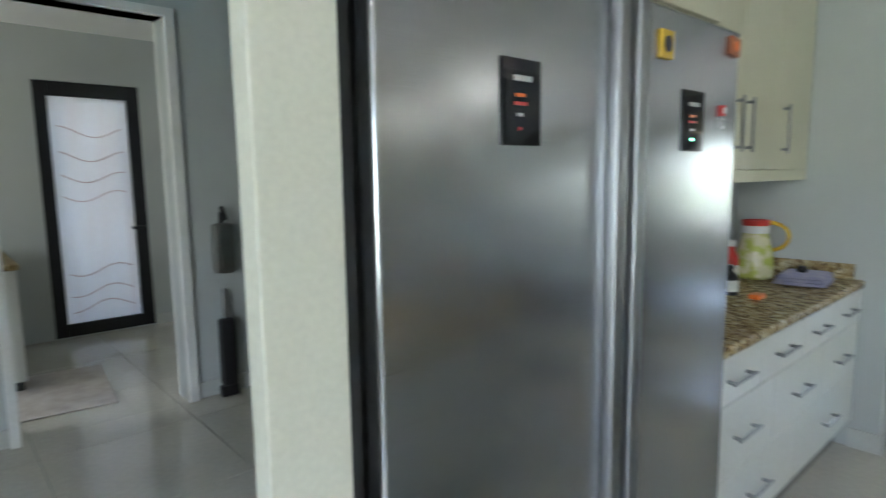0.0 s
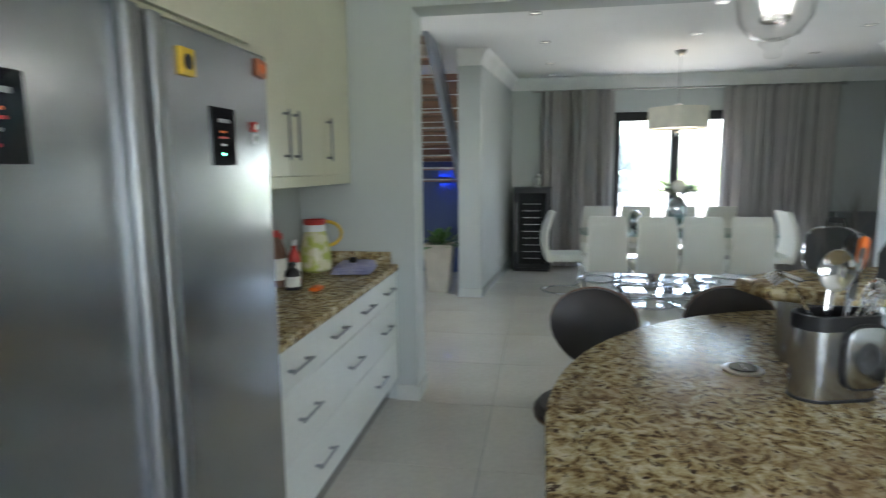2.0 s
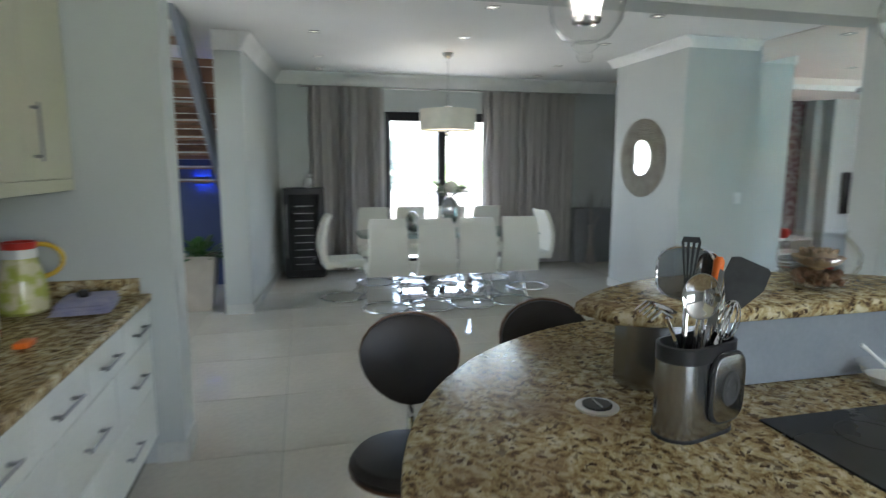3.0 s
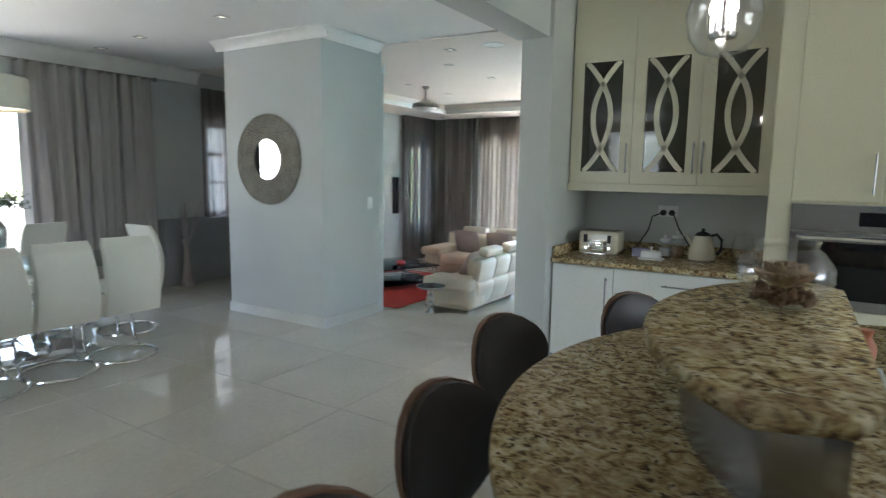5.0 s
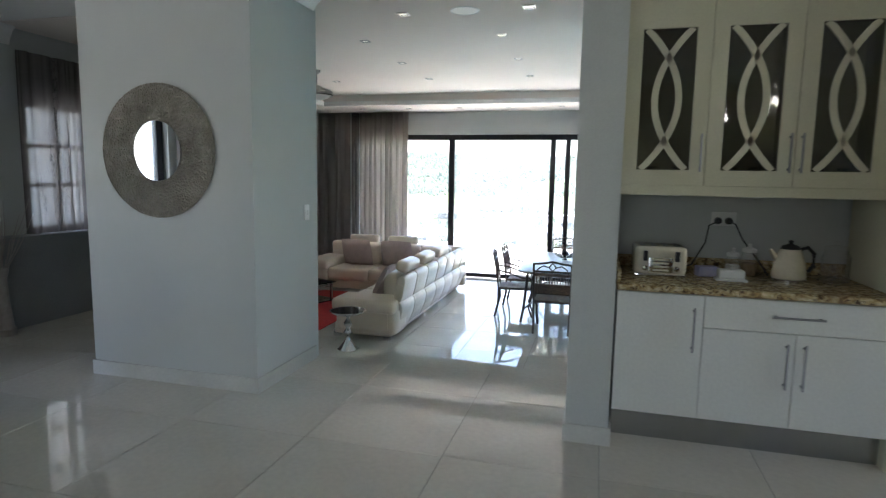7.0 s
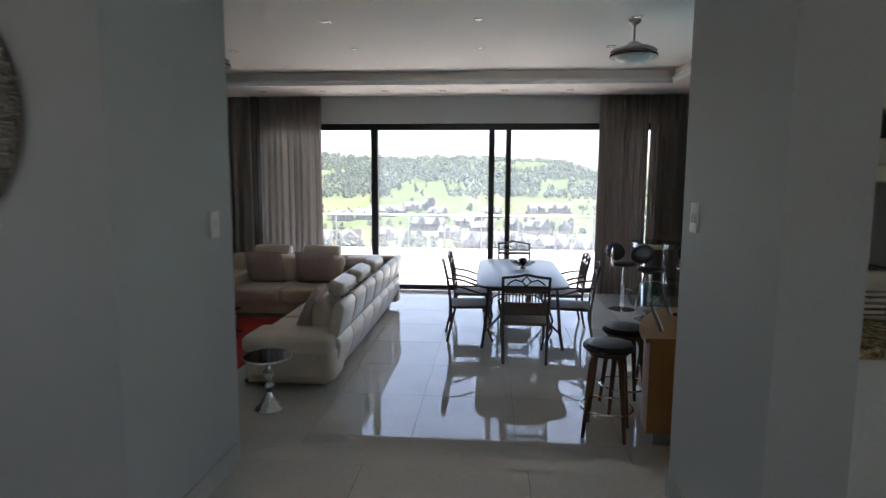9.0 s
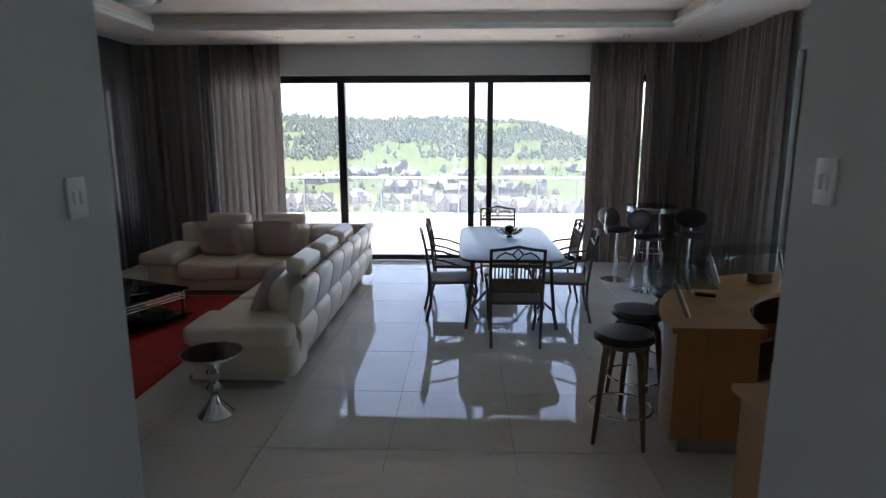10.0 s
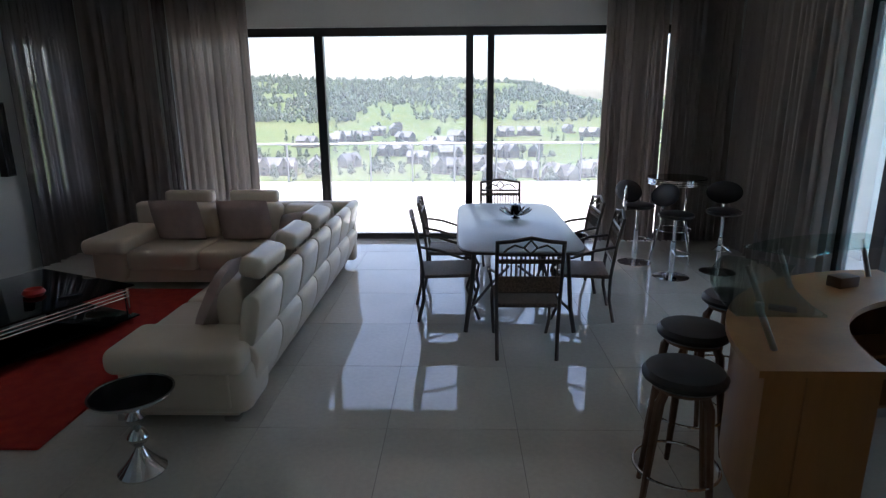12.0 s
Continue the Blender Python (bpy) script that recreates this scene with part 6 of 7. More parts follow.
for k in range(46):
    a, e, ln = random.random() * math.tau, random.uniform(0.1, 1.25), random.uniform(0.22, 0.46)
    base_p = Vector((random.uniform(-0.05, 0.05), random.uniform(-0.05, 0.05), 0.54))
    d1 = Vector((math.sin(e) * math.cos(a), math.sin(e) * math.sin(a), math.cos(e)))
    side = d1.cross(Vector((0, 0, 1))).normalized()
    bm = bmesh.new()
    prev = None
    for i in range(6):
        t = i / 5
        c = base_p + d1 * ln * t + Vector((0, 0, -0.22 * ln * t * t * 1.6))
        w = 0.006 if t < 0.45 else 0.052 * math.sin(math.pi * min(1, (t - 0.4) / 0.62)) + 0.003
        q = [bm.verts.new(c + side * w), bm.verts.new(c + Vector((0, 0, -0.006 - 0.15 * w))), bm.verts.new(c - side * w)]
        if prev:
            for j in range(2):
                bm.faces.new((prev[j], prev[j + 1], q[j + 1], q[j]))
        prev = q
    part("leaf", bm, LEAF, pot, "", 60)

# ---------------------------------------------------------------- scullery seen past the fridges
single("floor_mat", pose(0.72, 4.95, 0.0, 0, 0, -6), boxed(-0.35, 0.35, -0.5, 0.5, 0, 0.012, r=0.004), MAT, "pale patterned floor mat on the tiles", "mat")
wc = thing("laundry_cabinet", pose(0.30, 5.7, 0), "white laundry cabinet with a steel appliance", "cabinet")
part("body", boxed(-0.3, 0.3, -0.6, 0.75, 0.08, 0.88), WHITE, wc, "", 0)
part("worktop", boxed(-0.32, 0.32, -0.62, 0.76, 0.88, 0.92, r=0.006), GRANITE, wc)
part("appliance_door", boxed(0.301, 0.325, 0.05, 0.65, 0.1, 0.86, r=0.006), STEEL, wc)
part("kickboard", boxed(-0.28, 0.28, -0.58, 0.72, 0, 0.08), GAP, wc)
single("bread_box", pose(0.42, 5.55, 0.92), boxed(-0.12, 0.12, -0.2, 0.2, 0, 0.16, r=0.02), WOOD, "brown wooden bread box", "box")
vac = thing("cordless_vacuum", pose(1.62, 4.06, 0), "black and grey cordless vacuum standing against the wall", "vacuum cleaner")
part("head", boxed(-0.05, 0.07, -0.06, 0.0, 0, 0.08, r=0.015), BLACK, vac)
part("wand", tube([(0.01, -0.03, 0.06), (0.01, -0.03, 0.75)], 0.018, 10), NICKEL, vac)
part("lower_body", boxed(-0.045, 0.065, -0.085, 0.0, 0.08, 0.55, r=0.03), BLACK, vac)
part("motor", boxed(-0.05, 0.08, -0.10, 0.0, 0.86, 1.20, r=0.03), NICKEL, vac)
part("grip", tube([(0.01, -0.05, 1.18), (0.0, -0.09, 1.27), (0.02, -0.05, 1.30), (0.05, -0.03, 1.22)], 0.016, 8), BLACK, vac)

# ---------------------------------------------------------------- living room: sofa
sofa = thing("corner_sofa", pose(6.22, -7.13, LOW), "large cream leather corner sofa with raised headrests", "sofa")
# local axes: x away from the room's middle, y towards the near end (negative: far)
L1 = 3.87
upright = Matrix.Rotation(radians(90), 4, "X")
across = Matrix.Rotation(radians(90), 4, "Z") @ upright
LOWER = [(0.18, 0.08), (0.13, 0.08), (0.085, 0.12), (0.045, 0.20), (0.012, 0.29), (-0.006, 0.37), (-0.008, 0.43), (0.008, 0.475), (0.04, 0.50), (0.20, 0.50)]
UPPER = [(0.05, 0.47), (0.022, 0.50), (0.0, 0.56), (-0.022, 0.66), (-0.038, 0.76), (-0.032, 0.805), (-0.005, 0.83), (0.035, 0.832), (0.07, 0.80), (0.10, 0.68), (0.12, 0.50)]
part("plinth", boxed(0.12, 0.90, -L1 + 0.1, -0.06, 0.05, 0.20, r=0.02), LEATHER, sofa)
for k in range(7):
    y1 = 0.13 + k * 0.533
    part("back_panel", prism(LOWER, y1, y1 + 0.531, 0.016, m=upright), LEATHER, sofa, "", 60)
    part("back_upper", prism(UPPER, y1 + 0.02, y1 + 0.529, 0.016, m=upright), LEATHER, sofa, "", 60)
for k in range(3):
    y1 = -0.42 - k * 0.80
    part("seat_cushion", boxed(0.16, 0.98, y1 - 0.795, y1, 0.20, 0.43, r=0.08, seg=5), LEATHER, sofa)
    part("back_cushion", boxed(-0.11, 0.11, y1 - 0.79, y1 - 0.01, 0, 0.43, r=0.10, seg=6, m=Matrix.Translation((0.24, 0, 0.40)) @ Matrix.Rotation(radians(12), 4, "Y")), LEATHER, sofa)
    h = part("headrest", boxed(-0.09, 0.09, y1 - 0.66, y1 - 0.10, -0.075, 0.075, r=0.062, seg=6, m=Matrix.Translation((0.14, 0, 0.895)) @ Matrix.Rotation(radians(-14), 4, "Y")), LEATHER, sofa, "raised padded headrest")
    for dy in (-0.16, 0.16):
        part("headrest_bracket", boxed(0.085, 0.11, y1 - 0.38 + dy - 0.022, y1 - 0.38 + dy + 0.022, 0.74, 0.90, r=0.004), CHROME, h, "chrome bracket")
part("corner_cushion", boxed(-0.11, 0.11, -0.56, 0.0, 0, 0.43, r=0.10, seg=6, m=Matrix.Translation((0.24, -2.84, 0.40)) @ Matrix.Rotation(radians(12), 4, "Y")), LEATHER, sofa)
part("arm", boxed(0.02, 0.88, -0.44, 0.0, 0.07, 0.44, r=0.12, seg=6), LEATHER, sofa)
part("arm_panel", boxed(0.14, 0.80, -0.02, 0.012, 0.14, 0.38, r=0.015, seg=3), LEATHER, sofa, "stitched end panel")
part("arm_pad", boxed(0.04, 0.92, -0.48, 0.04, 0.36, 0.535, r=0.086, seg=7), LEATHER, sofa, "padded arm top")
# far section along the windows
part("seat_cushion", boxed(0.16, 0.80, -L1 + 0.18, -2.83, 0.20, 0.43, r=0.08, seg=5), LEATHER, sofa)
for k in range(2):
    x0 = 0.81 + 0.79 * k
    part("seat_cushion", boxed(x0, x0 + 0.785, -L1 + 0.18, -L1 + 1.06, 0.20, 0.43, r=0.08, seg=5), LEATHER, sofa)
    part("back_cushion", boxed(x0 + 0.005, x0 + 0.78, -0.11, 0.11, 0, 0.44, r=0.10, seg=6, m=Matrix.Translation((0, -L1 + 0.25, 0.40)) @ Matrix.Rotation(radians(-10), 4, "X")), LEATHER, sofa)
    part("headrest", boxed(x0 + 0.10, x0 + 0.69, -L1 + 0.08, -L1 + 0.24, 0.82, 0.97, r=0.062, seg=6), LEATHER, sofa, "raised padded headrest")
part("corner_cushion", boxed(0.22, 0.80, -0.11, 0.11, 0, 0.43, r=0.10, seg=6, m=Matrix.Translation((0, -L1 + 0.25, 0.40)) @ Matrix.Rotation(radians(-10), 4, "X")), LEATHER, sofa)
part("back_frame", boxed(0.0, 2.70, -L1, -L1 + 0.18, 0.08, 0.82, r=0.06, seg=5), LEATHER, sofa)
part("plinth", boxed(0.12, 2.68, -L1 + 0.1, -L1 + 0.98, 0.05, 0.20, r=0.02), LEATHER, sofa)
part("arm", boxed(2.40, 2.78, -L1 + 0.02, -L1 + 1.06, 0.07, 0.47, r=0.11, seg=6), LEATHER, sofa)
part("arm_pad", boxed(2.35, 2.84, -L1 + 0.08, -L1 + 1.12, 0.39, 0.565, r=0.086, seg=7), LEATHER, sofa, "padded arm top")
for x, y in ((0.14, -0.08), (0.84, -0.08), (0.14, -1.6), (0.14, -2.6), (0.14, -3.7), (2.6, -2.92), (1.2, -2.92)):
    part("foot", boxed(x, x + 0.09, y - 0.09, y, 0, 0.075, r=0.004), CHROME, sofa, "chrome foot")


def throw_cushion(x, y, z, rx, ry, rz, w=0.46, wide=0.0, mat=CUSHION, label="square mauve cushion on the sofa"):
    single("cushion", pose(x, y, z, rx, ry, rz), pillow(wide or w, w, 0.16, Matrix.Translation((0, w / 2, -0.075)), n=12, puff=0.4), mat, label, "cushion", "sofa cushions", 70)


throw_cushion(7.42, -10.50, -0.17, 72, 0, 2, 0.52, 0.60)
throw_cushion(8.20, -10.50, -0.17, 72, 0, -3, 0.52, 0.60)
throw_cushion(6.76, -7.80, -0.17, 64, 0, 98, 0.50, 0.56)
throw_cushion(6.72, -8.95, -0.17, 66, 0, 93, 0.48, 0.52)
throw_cushion(6.80, -10.20, -0.17, 66, 0, 45, 0.44)

side = thing("side_table", pose(6.71, -6.695, LOW), "turned chrome pedestal side table with a dark round top", "side table")
part("pedestal", lathe([(0, 0), (0.125, 0), (0.128, 0.012), (0.10, 0.04), (0.06, 0.09), (0.028, 0.14), (0.024, 0.16), (0.05, 0.19), (0.056, 0.215), (0.04, 0.245), (0.022, 0.265), (0.03, 0.29), (0.05, 0.315), (0.052, 0.335), (0.03, 0.365), (0.02, 0.39), (0.035, 0.42), (0.055, 0.44), (0.05, 0.455), (0, 0.455)], 30), CHROME, side)
part("tray_rim", lathe([(0.0, 0.455), (0.19, 0.458), (0.215, 0.475), (0.218, 0.488), (0.205, 0.488), (0.20, 0.478), (0, 0.472)], 36), CHROME, side)
part("tabletop", lathe([(0, 0.473), (0.203, 0.479), (0.203, 0.486), (0, 0.486)], 36), SCREEN, side, "dark mirrored top")

single("rug", pose(8.64, -8.4, LOW), boxed(-1.2, 1.45, -1.5, 1.53, 0, 0.022, r=0.01), RUG, "deep red shaggy rug under the coffee table", "rug")
cof = thing("coffee_table", pose(8.76, -8.53, LOW + 0.022, 0, 0, -23), "two tier black glass coffee table with chrome bars", "coffee table")
part("tabletop", boxed(-0.65, 0.65, -0.65, 0.65, 0.36, 0.375, r=0.004), SMOKE, cof, "smoked glass top")
part("lower_shelf", boxed(-0.66, 0.66, -0.66, 0.66, 0.07, 0.085, r=0.004), HOBGLASS, cof)
for sx in (-0.6, 0.6):
    for sy in (-0.6, 0.6):
        part("leg", lathe([(0.022, 0), (0.022, 0.36), (0, 0.36)], 14, m=Matrix.Translation((sx, sy, 0))), CHROME, cof)
for sx in (-0.63, 0.63):
    for z in (0.27, 0.30, 0.33):
        part("bar", tube([(sx, -0.6, z), (sx, 0.6, z)], 0.0055, 6), CHROME, cof)
        part("bar", tube([(-0.6, sx, z), (0.6, sx, z)], 0.0055, 6), CHROME, cof)
single("red_ashtray", pose(8.60, -8.55, LOW + 0.022 + 0.375), lathe([(0, 0), (0.07, 0), (0.09, 0.03), (0.07, 0.06), (0.05, 0.045), (0, 0.03)], 18), RED, "small red glass dish on the coffee table", "dish")
single("remote_control", pose(8.25, -8.5, LOW + 0.022 + 0.375, 0, 0, 40), boxed(-0.09, 0.09, -0.022, 0.022, 0, 0.018, r=0.005), BLACK, "black remote control on the coffee table", "remote control")

tv = thing("television_unit", pose(10.44, -8.49, LOW), "white television unit with black drawers and shelves", "television unit")
for z in (0.08, 0.38, 0.665):
    part("board", boxed(-0.24, 0.30, -1.38, 1.3, z, z + 0.035, r=0.003), WHITE, tv)
for y in (-1.36, -0.55, 0.4, 1.28):
    part("upright", boxed(-0.22, 0.28, y - 0.018, y + 0.018, 0.0, 0.665), WHITE, tv)
for y0, y1 in ((-1.34, -0.57), (-0.53, 0.38), (0.42, 1.26)):
    d = part("drawer", boxed(-0.20, 0.26, y0, y1, 0.12, 0.375), BLACK, tv, "dark drawer")
    part("handle", boxed(-0.215, -0.20, (y0 + y1) / 2 - 0.08, (y0 + y1) / 2 + 0.08, 0.22, 0.235), CHROME, d)
rv = thing("red_vase", pose(10.35, -9.3, LOW + 0.70), "round red vase with grey dried stems", "vase")
part("vase", lathe([(0, 0), (0.06, 0), (0.10, 0.06), (0.10, 0.14), (0.06, 0.2), (0.04, 0.2), (0, 0.1)], 20), RED, rv)
random.seed(5)
for k in range(12):
    a, e = random.random() * math.tau, random.uniform(0.1, 0.7)
    part("stem", tube([(0, 0, 0.18), (0.15 * math.sin(e) * math.cos(a), 0.15 * math.sin(e) * math.sin(a), 0.3), (0.3 * math.sin(e) * math.cos(a), 0.3 * math.sin(e) * math.sin(a), 0.45)], 0.006, 5), BRANCH, rv)
ls = thing("wall_loudspeaker", pose(10.249, -10.55, 1.0), "slim black loudspeaker on the wall", "loudspeaker")
part("cabinet", boxed(-0.09, 0, -0.07, 0.07, -0.42, 0.42, r=0.008), BLACK, ls)
part("grille", boxed(-0.096, -0.0905, -0.06, 0.06, -0.40, 0.40, r=0.003), SCREEN, ls)

# ---------------------------------------------------------------- living room: garden style dining set
pt = thing("patio_table", pose(4.40, -9.70, LOW), "rectangular frosted glass table on a bronzed iron frame", "table")
part("tabletop", prism([(0.545 * math.copysign(abs(math.cos(a)) ** 0.3, math.cos(a)), 1.17 * math.copysign(abs(math.sin(a)) ** 0.22, math.sin(a))) for a in [math.tau * k / 56 for k in range(56)]], 0.775, 0.795, 0.005), TABLESTONE, pt, "frosted glass top")
part("rim", tube([(0.547 * math.copysign(abs(math.cos(a)) ** 0.3, math.cos(a)), 1.172 * math.copysign(abs(math.sin(a)) ** 0.22, math.sin(a)), 0.775) for a in [math.tau * k / 56 for k in range(56)]], 0.012, 6, closed=True), IRON, pt)
for sx in (-1, 1):
    for sy in (-1, 1):
        part("leg", tube([(sx * 0.40, sy * 0.92, 0.77), (sx * 0.42, sy * 0.95, 0.5), (sx * 0.45, sy * 0.92, 0.2), (sx * 0.48, sy * 0.97, 0.0)], 0.02, 8), IRON, pt)
        part("brace", tube([(sx * 0.05, sy * 0.3, 0.42), (sx * 0.25, sy * 0.65, 0.34), (sx * 0.44, sy * 0.93, 0.2)], 0.014, 8), IRON, pt)
orn = thing("table_ornament", pose(4.34, -9.95, LOW + 0.795), "silver petal dish holding a dark ball", "ornament")
part("ball", lathe([(0, 0.04), (0.04, 0.05), (0.062, 0.09), (0.05, 0.135), (0, 0.155)], 18), SCREEN, orn)
part("foot", lathe([(0, 0), (0.05, 0), (0.02, 0.02), (0.03, 0.05), (0, 0.05)], 14), SILVER, orn)
for k in range(14):
    a = math.tau * k / 14
    m = Matrix.Rotation(a, 4, "Z")
    part("petal", tube([m @ Vector((0.03, 0, 0.045)), m @ Vector((0.09, 0, 0.05)), m @ Vector((0.15, 0, 0.085)), m @ Vector((0.175, 0, 0.10))], [0.008, 0.014, 0.012, 0.003], 6), SILVER, orn)


def patio_chair():
    """The sitter faces +y."""
    c = thing("patio_chair", pose(0, 0, 0), "bronzed iron armchair with woven rattan seat and back", "chair", "chairs round the patio table")
    part("seat", boxed(-0.25, 0.25, -0.24, 0.26, 0.42, 0.455, r=0.014, seg=3), RATTAN, c)
    for s in (-1, 1):
        part("back_leg", tube([(s * 0.235, -0.30, 0.0), (s * 0.24, -0.25, 0.22), (s * 0.245, -0.25, 0.44), (s * 0.25, -0.29, 0.75), (s * 0.25, -0.34, 0.98)], 0.016, 8), IRON, c)
        part("front_leg", tube([(s * 0.23, 0.27, 0.0), (s * 0.245, 0.21, 0.16), (s * 0.25, 0.26, 0.34), (s * 0.25, 0.24, 0.43)], 0.015, 8), IRON, c)
        part("armrest", tube([(s * 0.25, -0.27, 0.72), (s * 0.28, -0.1, 0.69), (s * 0.29, 0.1, 0.62), (s * 0.285, 0.22, 0.62), (s * 0.27, 0.255, 0.55), (s * 0.25, 0.24, 0.43)], 0.013, 8), IRON, c)
    part("top_rail", tube([(-0.25, -0.34, 0.97), (-0.12, -0.35, 0.985), (0, -0.355, 1.01), (0.12, -0.35, 0.985), (0.25, -0.34, 0.97)], 0.015, 8), IRON, c)
    part("middle_rail", tube([(-0.25, -0.315, 0.87), (0.25, -0.315, 0.87)], 0.012, 8), IRON, c)
    part("low_rail", tube([(-0.247, -0.265, 0.56), (0.247, -0.265, 0.56)], 0.012, 8), IRON, c)
    part("diamond", tube([(0, -0.345, 0.99), (0.05, -0.335, 0.93), (0, -0.325, 0.88), (-0.05, -0.335, 0.93)], 0.012, 6, closed=True), IRON, c)
    for s in (-1, 1):
        part("scroll", tube([(s * 0.06, -0.33, 0.93), (s * 0.12, -0.335, 0.95), (s * 0.17, -0.33, 0.92), (s * 0.2, -0.325, 0.89)], 0.009, 6), IRON, c)
    part("woven_panel", boxed(-0.235, 0.235, -0.006, 0.006, 0, 0.13, m=Matrix.Translation((0, -0.272, 0.565)) @ Matrix.Rotation(radians(9), 4, "X")), RATTAN, c, "woven rattan panel")
    part("woven_panel", boxed(-0.235, 0.235, -0.006, 0.006, 0, 0.035, m=Matrix.Translation((0, -0.306, 0.80)) @ Matrix.Rotation(radians(9), 4, "X")), RATTAN, c, "woven rattan panel")
    for k in range(13):
        x = -0.21 + 0.035 * k
        part("slat", tube([(x, -0.29, 0.69), (x, -0.314, 0.87)], 0.007, 5), RATTAN, c)
    return c


pc = patio_chair()
pc.matrix_world = pose(4.40, -8.45, LOW, 0, 0, 180)
for x, y, rz in ((4.40, -11.12, 0), (5.04, -9.25, 96), (5.02, -10.05, 90), (3.78, -9.25, -97), (3.79, -10.05, -90)):
    copy_thing(pc, pose(x, y, LOW, 0, 0, rz))

# ---------------------------------------------------------------- living room: bar corner


def round_stool():
    s = thing("round_stool", pose(0, 0, 0), "round dark leather stool on bent walnut legs", "bar stool", "stools at the bar")
    part("seat", lathe([(0, 0.68), (0.17, 0.68), (0.195, 0.70), (0.198, 0.72), (0.18, 0.745), (0.1, 0.757), (0, 0.76)], 30), DARKSKIN, s)
    part("seat_plate", lathe([(0, 0.655), (0.15, 0.655), (0.16, 0.68), (0, 0.68)], 24), WALNUT, s)
    for k in range(4):
        a = math.tau * k / 4 + 0.5
        c_, s_ = math.cos(a), math.sin(a)
        part("leg", tube([(0.06 * c_, 0.06 * s_, 0.665), (0.12 * c_, 0.12 * s_, 0.66), (0.155 * c_, 0.155 * s_, 0.60), (0.19 * c_, 0.19 * s_, 0.3), (0.225 * c_, 0.225 * s_, 0.0)], [0.02, 0.024, 0.025, 0.02, 0.014], 8), WALNUT, s)
    part("foot_ring", ring(0.205, 0.008, 0.22, 32, 6), CHROME, s)
    return s


rs = round_stool()
rs.matrix_world = pose(3.85, -6.48, LOW)
copy_thing(rs, pose(3.60, -7.02, LOW, 0, 0, 20))
copy_thing(rs, pose(3.12, -7.58, LOW, 0, 0, 50))

BX, BY = 2.05, -6.24
bar = thing("bar_counter", pose(0, 0, LOW), "curved beech veneer bar counter with a glass shelf", "bar counter")
part("body", prism(arc(BX, BY, 1.54, -1, -89, 30) + arc(BX, BY, 1.36, -89, -1, 30), 0.10, 0.815), WOOD, bar)
part("kickboard", prism(arc(BX, BY, 1.48, -2, -88, 30) + arc(BX, BY, 1.10, -88, -2, 30), 0.0, 0.10), NICKEL, bar)
part("worktop", prism(arc(BX, BY, 1.58, 0, -90, 36) + arc(BX, BY, 1.01, -90, 0, 30), 0.815, 0.85), WOOD, bar)
for z in (0.10, 0.45):
    part("shelf", prism(arc(BX, BY, 1.355, -2, -88, 24) + arc(BX, BY, 1.05, -88, -2, 24), z, z + 0.022), WOOD, bar, "open inner shelf")
part("back_panel", prism(arc(BX, BY, 1.358, -2, -88, 24) + arc(BX, BY, 1.345, -88, -2, 24), 0.12, 0.81), WALNUT, bar)
for ang in (-1, -45, -89):
    part("upright", boxed(1.04, 1.36, -0.011, 0.011, 0.10, 0.813, m=Matrix.Translation((BX, BY, 0)) @ Matrix.Rotation(radians(ang), 4, "Z")), WOOD, bar, "", 0)
for a0, a1 in ((-2, -40), (-50, -88)):
    part("glass_shelf", prism(arc(BX, BY, 1.68, a0, a1, 18) + arc(BX, BY, 1.30, a1, a0, 18), 1.08, 1.090), GREENGLASS, bar, "clear curved glass shelf")
for ang in (-9, -35, -55, -83):
    a = radians(ang)
    part("shelf_post", tube([(BX + 1.42 * math.cos(a), BY + 1.42 * math.sin(a), 0.85), (BX + 1.52 * math.cos(a), BY + 1.52 * math.sin(a), 1.08)], 0.016, 10), NICKEL, bar, "brushed metal shelf post")
single("bar_box", pose(2.52, -7.45, LOW + 0.85, 0, 0, 20), boxed(-0.08, 0.08, -0.05, 0.05, 0, 0.07, r=0.008), WALNUT, "small dark wooden box on the bar", "box")
single("bar_remote", pose(3.13, -7.0, LOW + 0.85, 0, 0, -25), boxed(-0.07, 0.07, -0.025, 0.025, 0, 0.025, r=0.006), BLACK, "black gadget on the bar", "remote control")

cc = thing("coffee_counter", pose(2.35, -5.32, LOW), "beech veneer side counter against the wall", "cabinet")
part("body", boxed(0.0, 1.31, 0.04, 0.56, 0.1, 0.86), WOOD, cc, "", 0)
part("kickboard", boxed(0.02, 1.28, 0.08, 0.54, 0, 0.1), NICKEL, cc, "", 0)
part("worktop", boxed(-0.01, 1.34, 0.0, 0.56, 0.86, 0.895, r=0.004), WOOD, cc)
cm = thing("coffee_machine", pose(3.38, -5.06, LOW + 0.895, 0, 0, -10), "black and chrome coffee machine on a round tray", "coffee machine")
part("tray", lathe([(0, 0), (0.24, 0), (0.25, 0.012), (0.24, 0.016), (0.22, 0.008), (0, 0.006)], 32), SCREEN, cm, "round dark tray")
part("body", boxed(-0.08, 0.12, -0.15, 0.15, 0.016, 0.30, r=0.02, seg=3), BLACK, cm)
part("side_cover", boxed(-0.09, 0.13, -0.165, -0.15, 0.03, 0.29, r=0.004), STEEL, cm)
part("head", lathe([(0, -0.1), (0.06, -0.1), (0.065, 0.0), (0.06, 0.10), (0, 0.10)], 20, m=Matrix.Translation((0.13, 0, 0.28)) @ Matrix.Rotation(radians(90), 4, "X")), CHROME, cm)
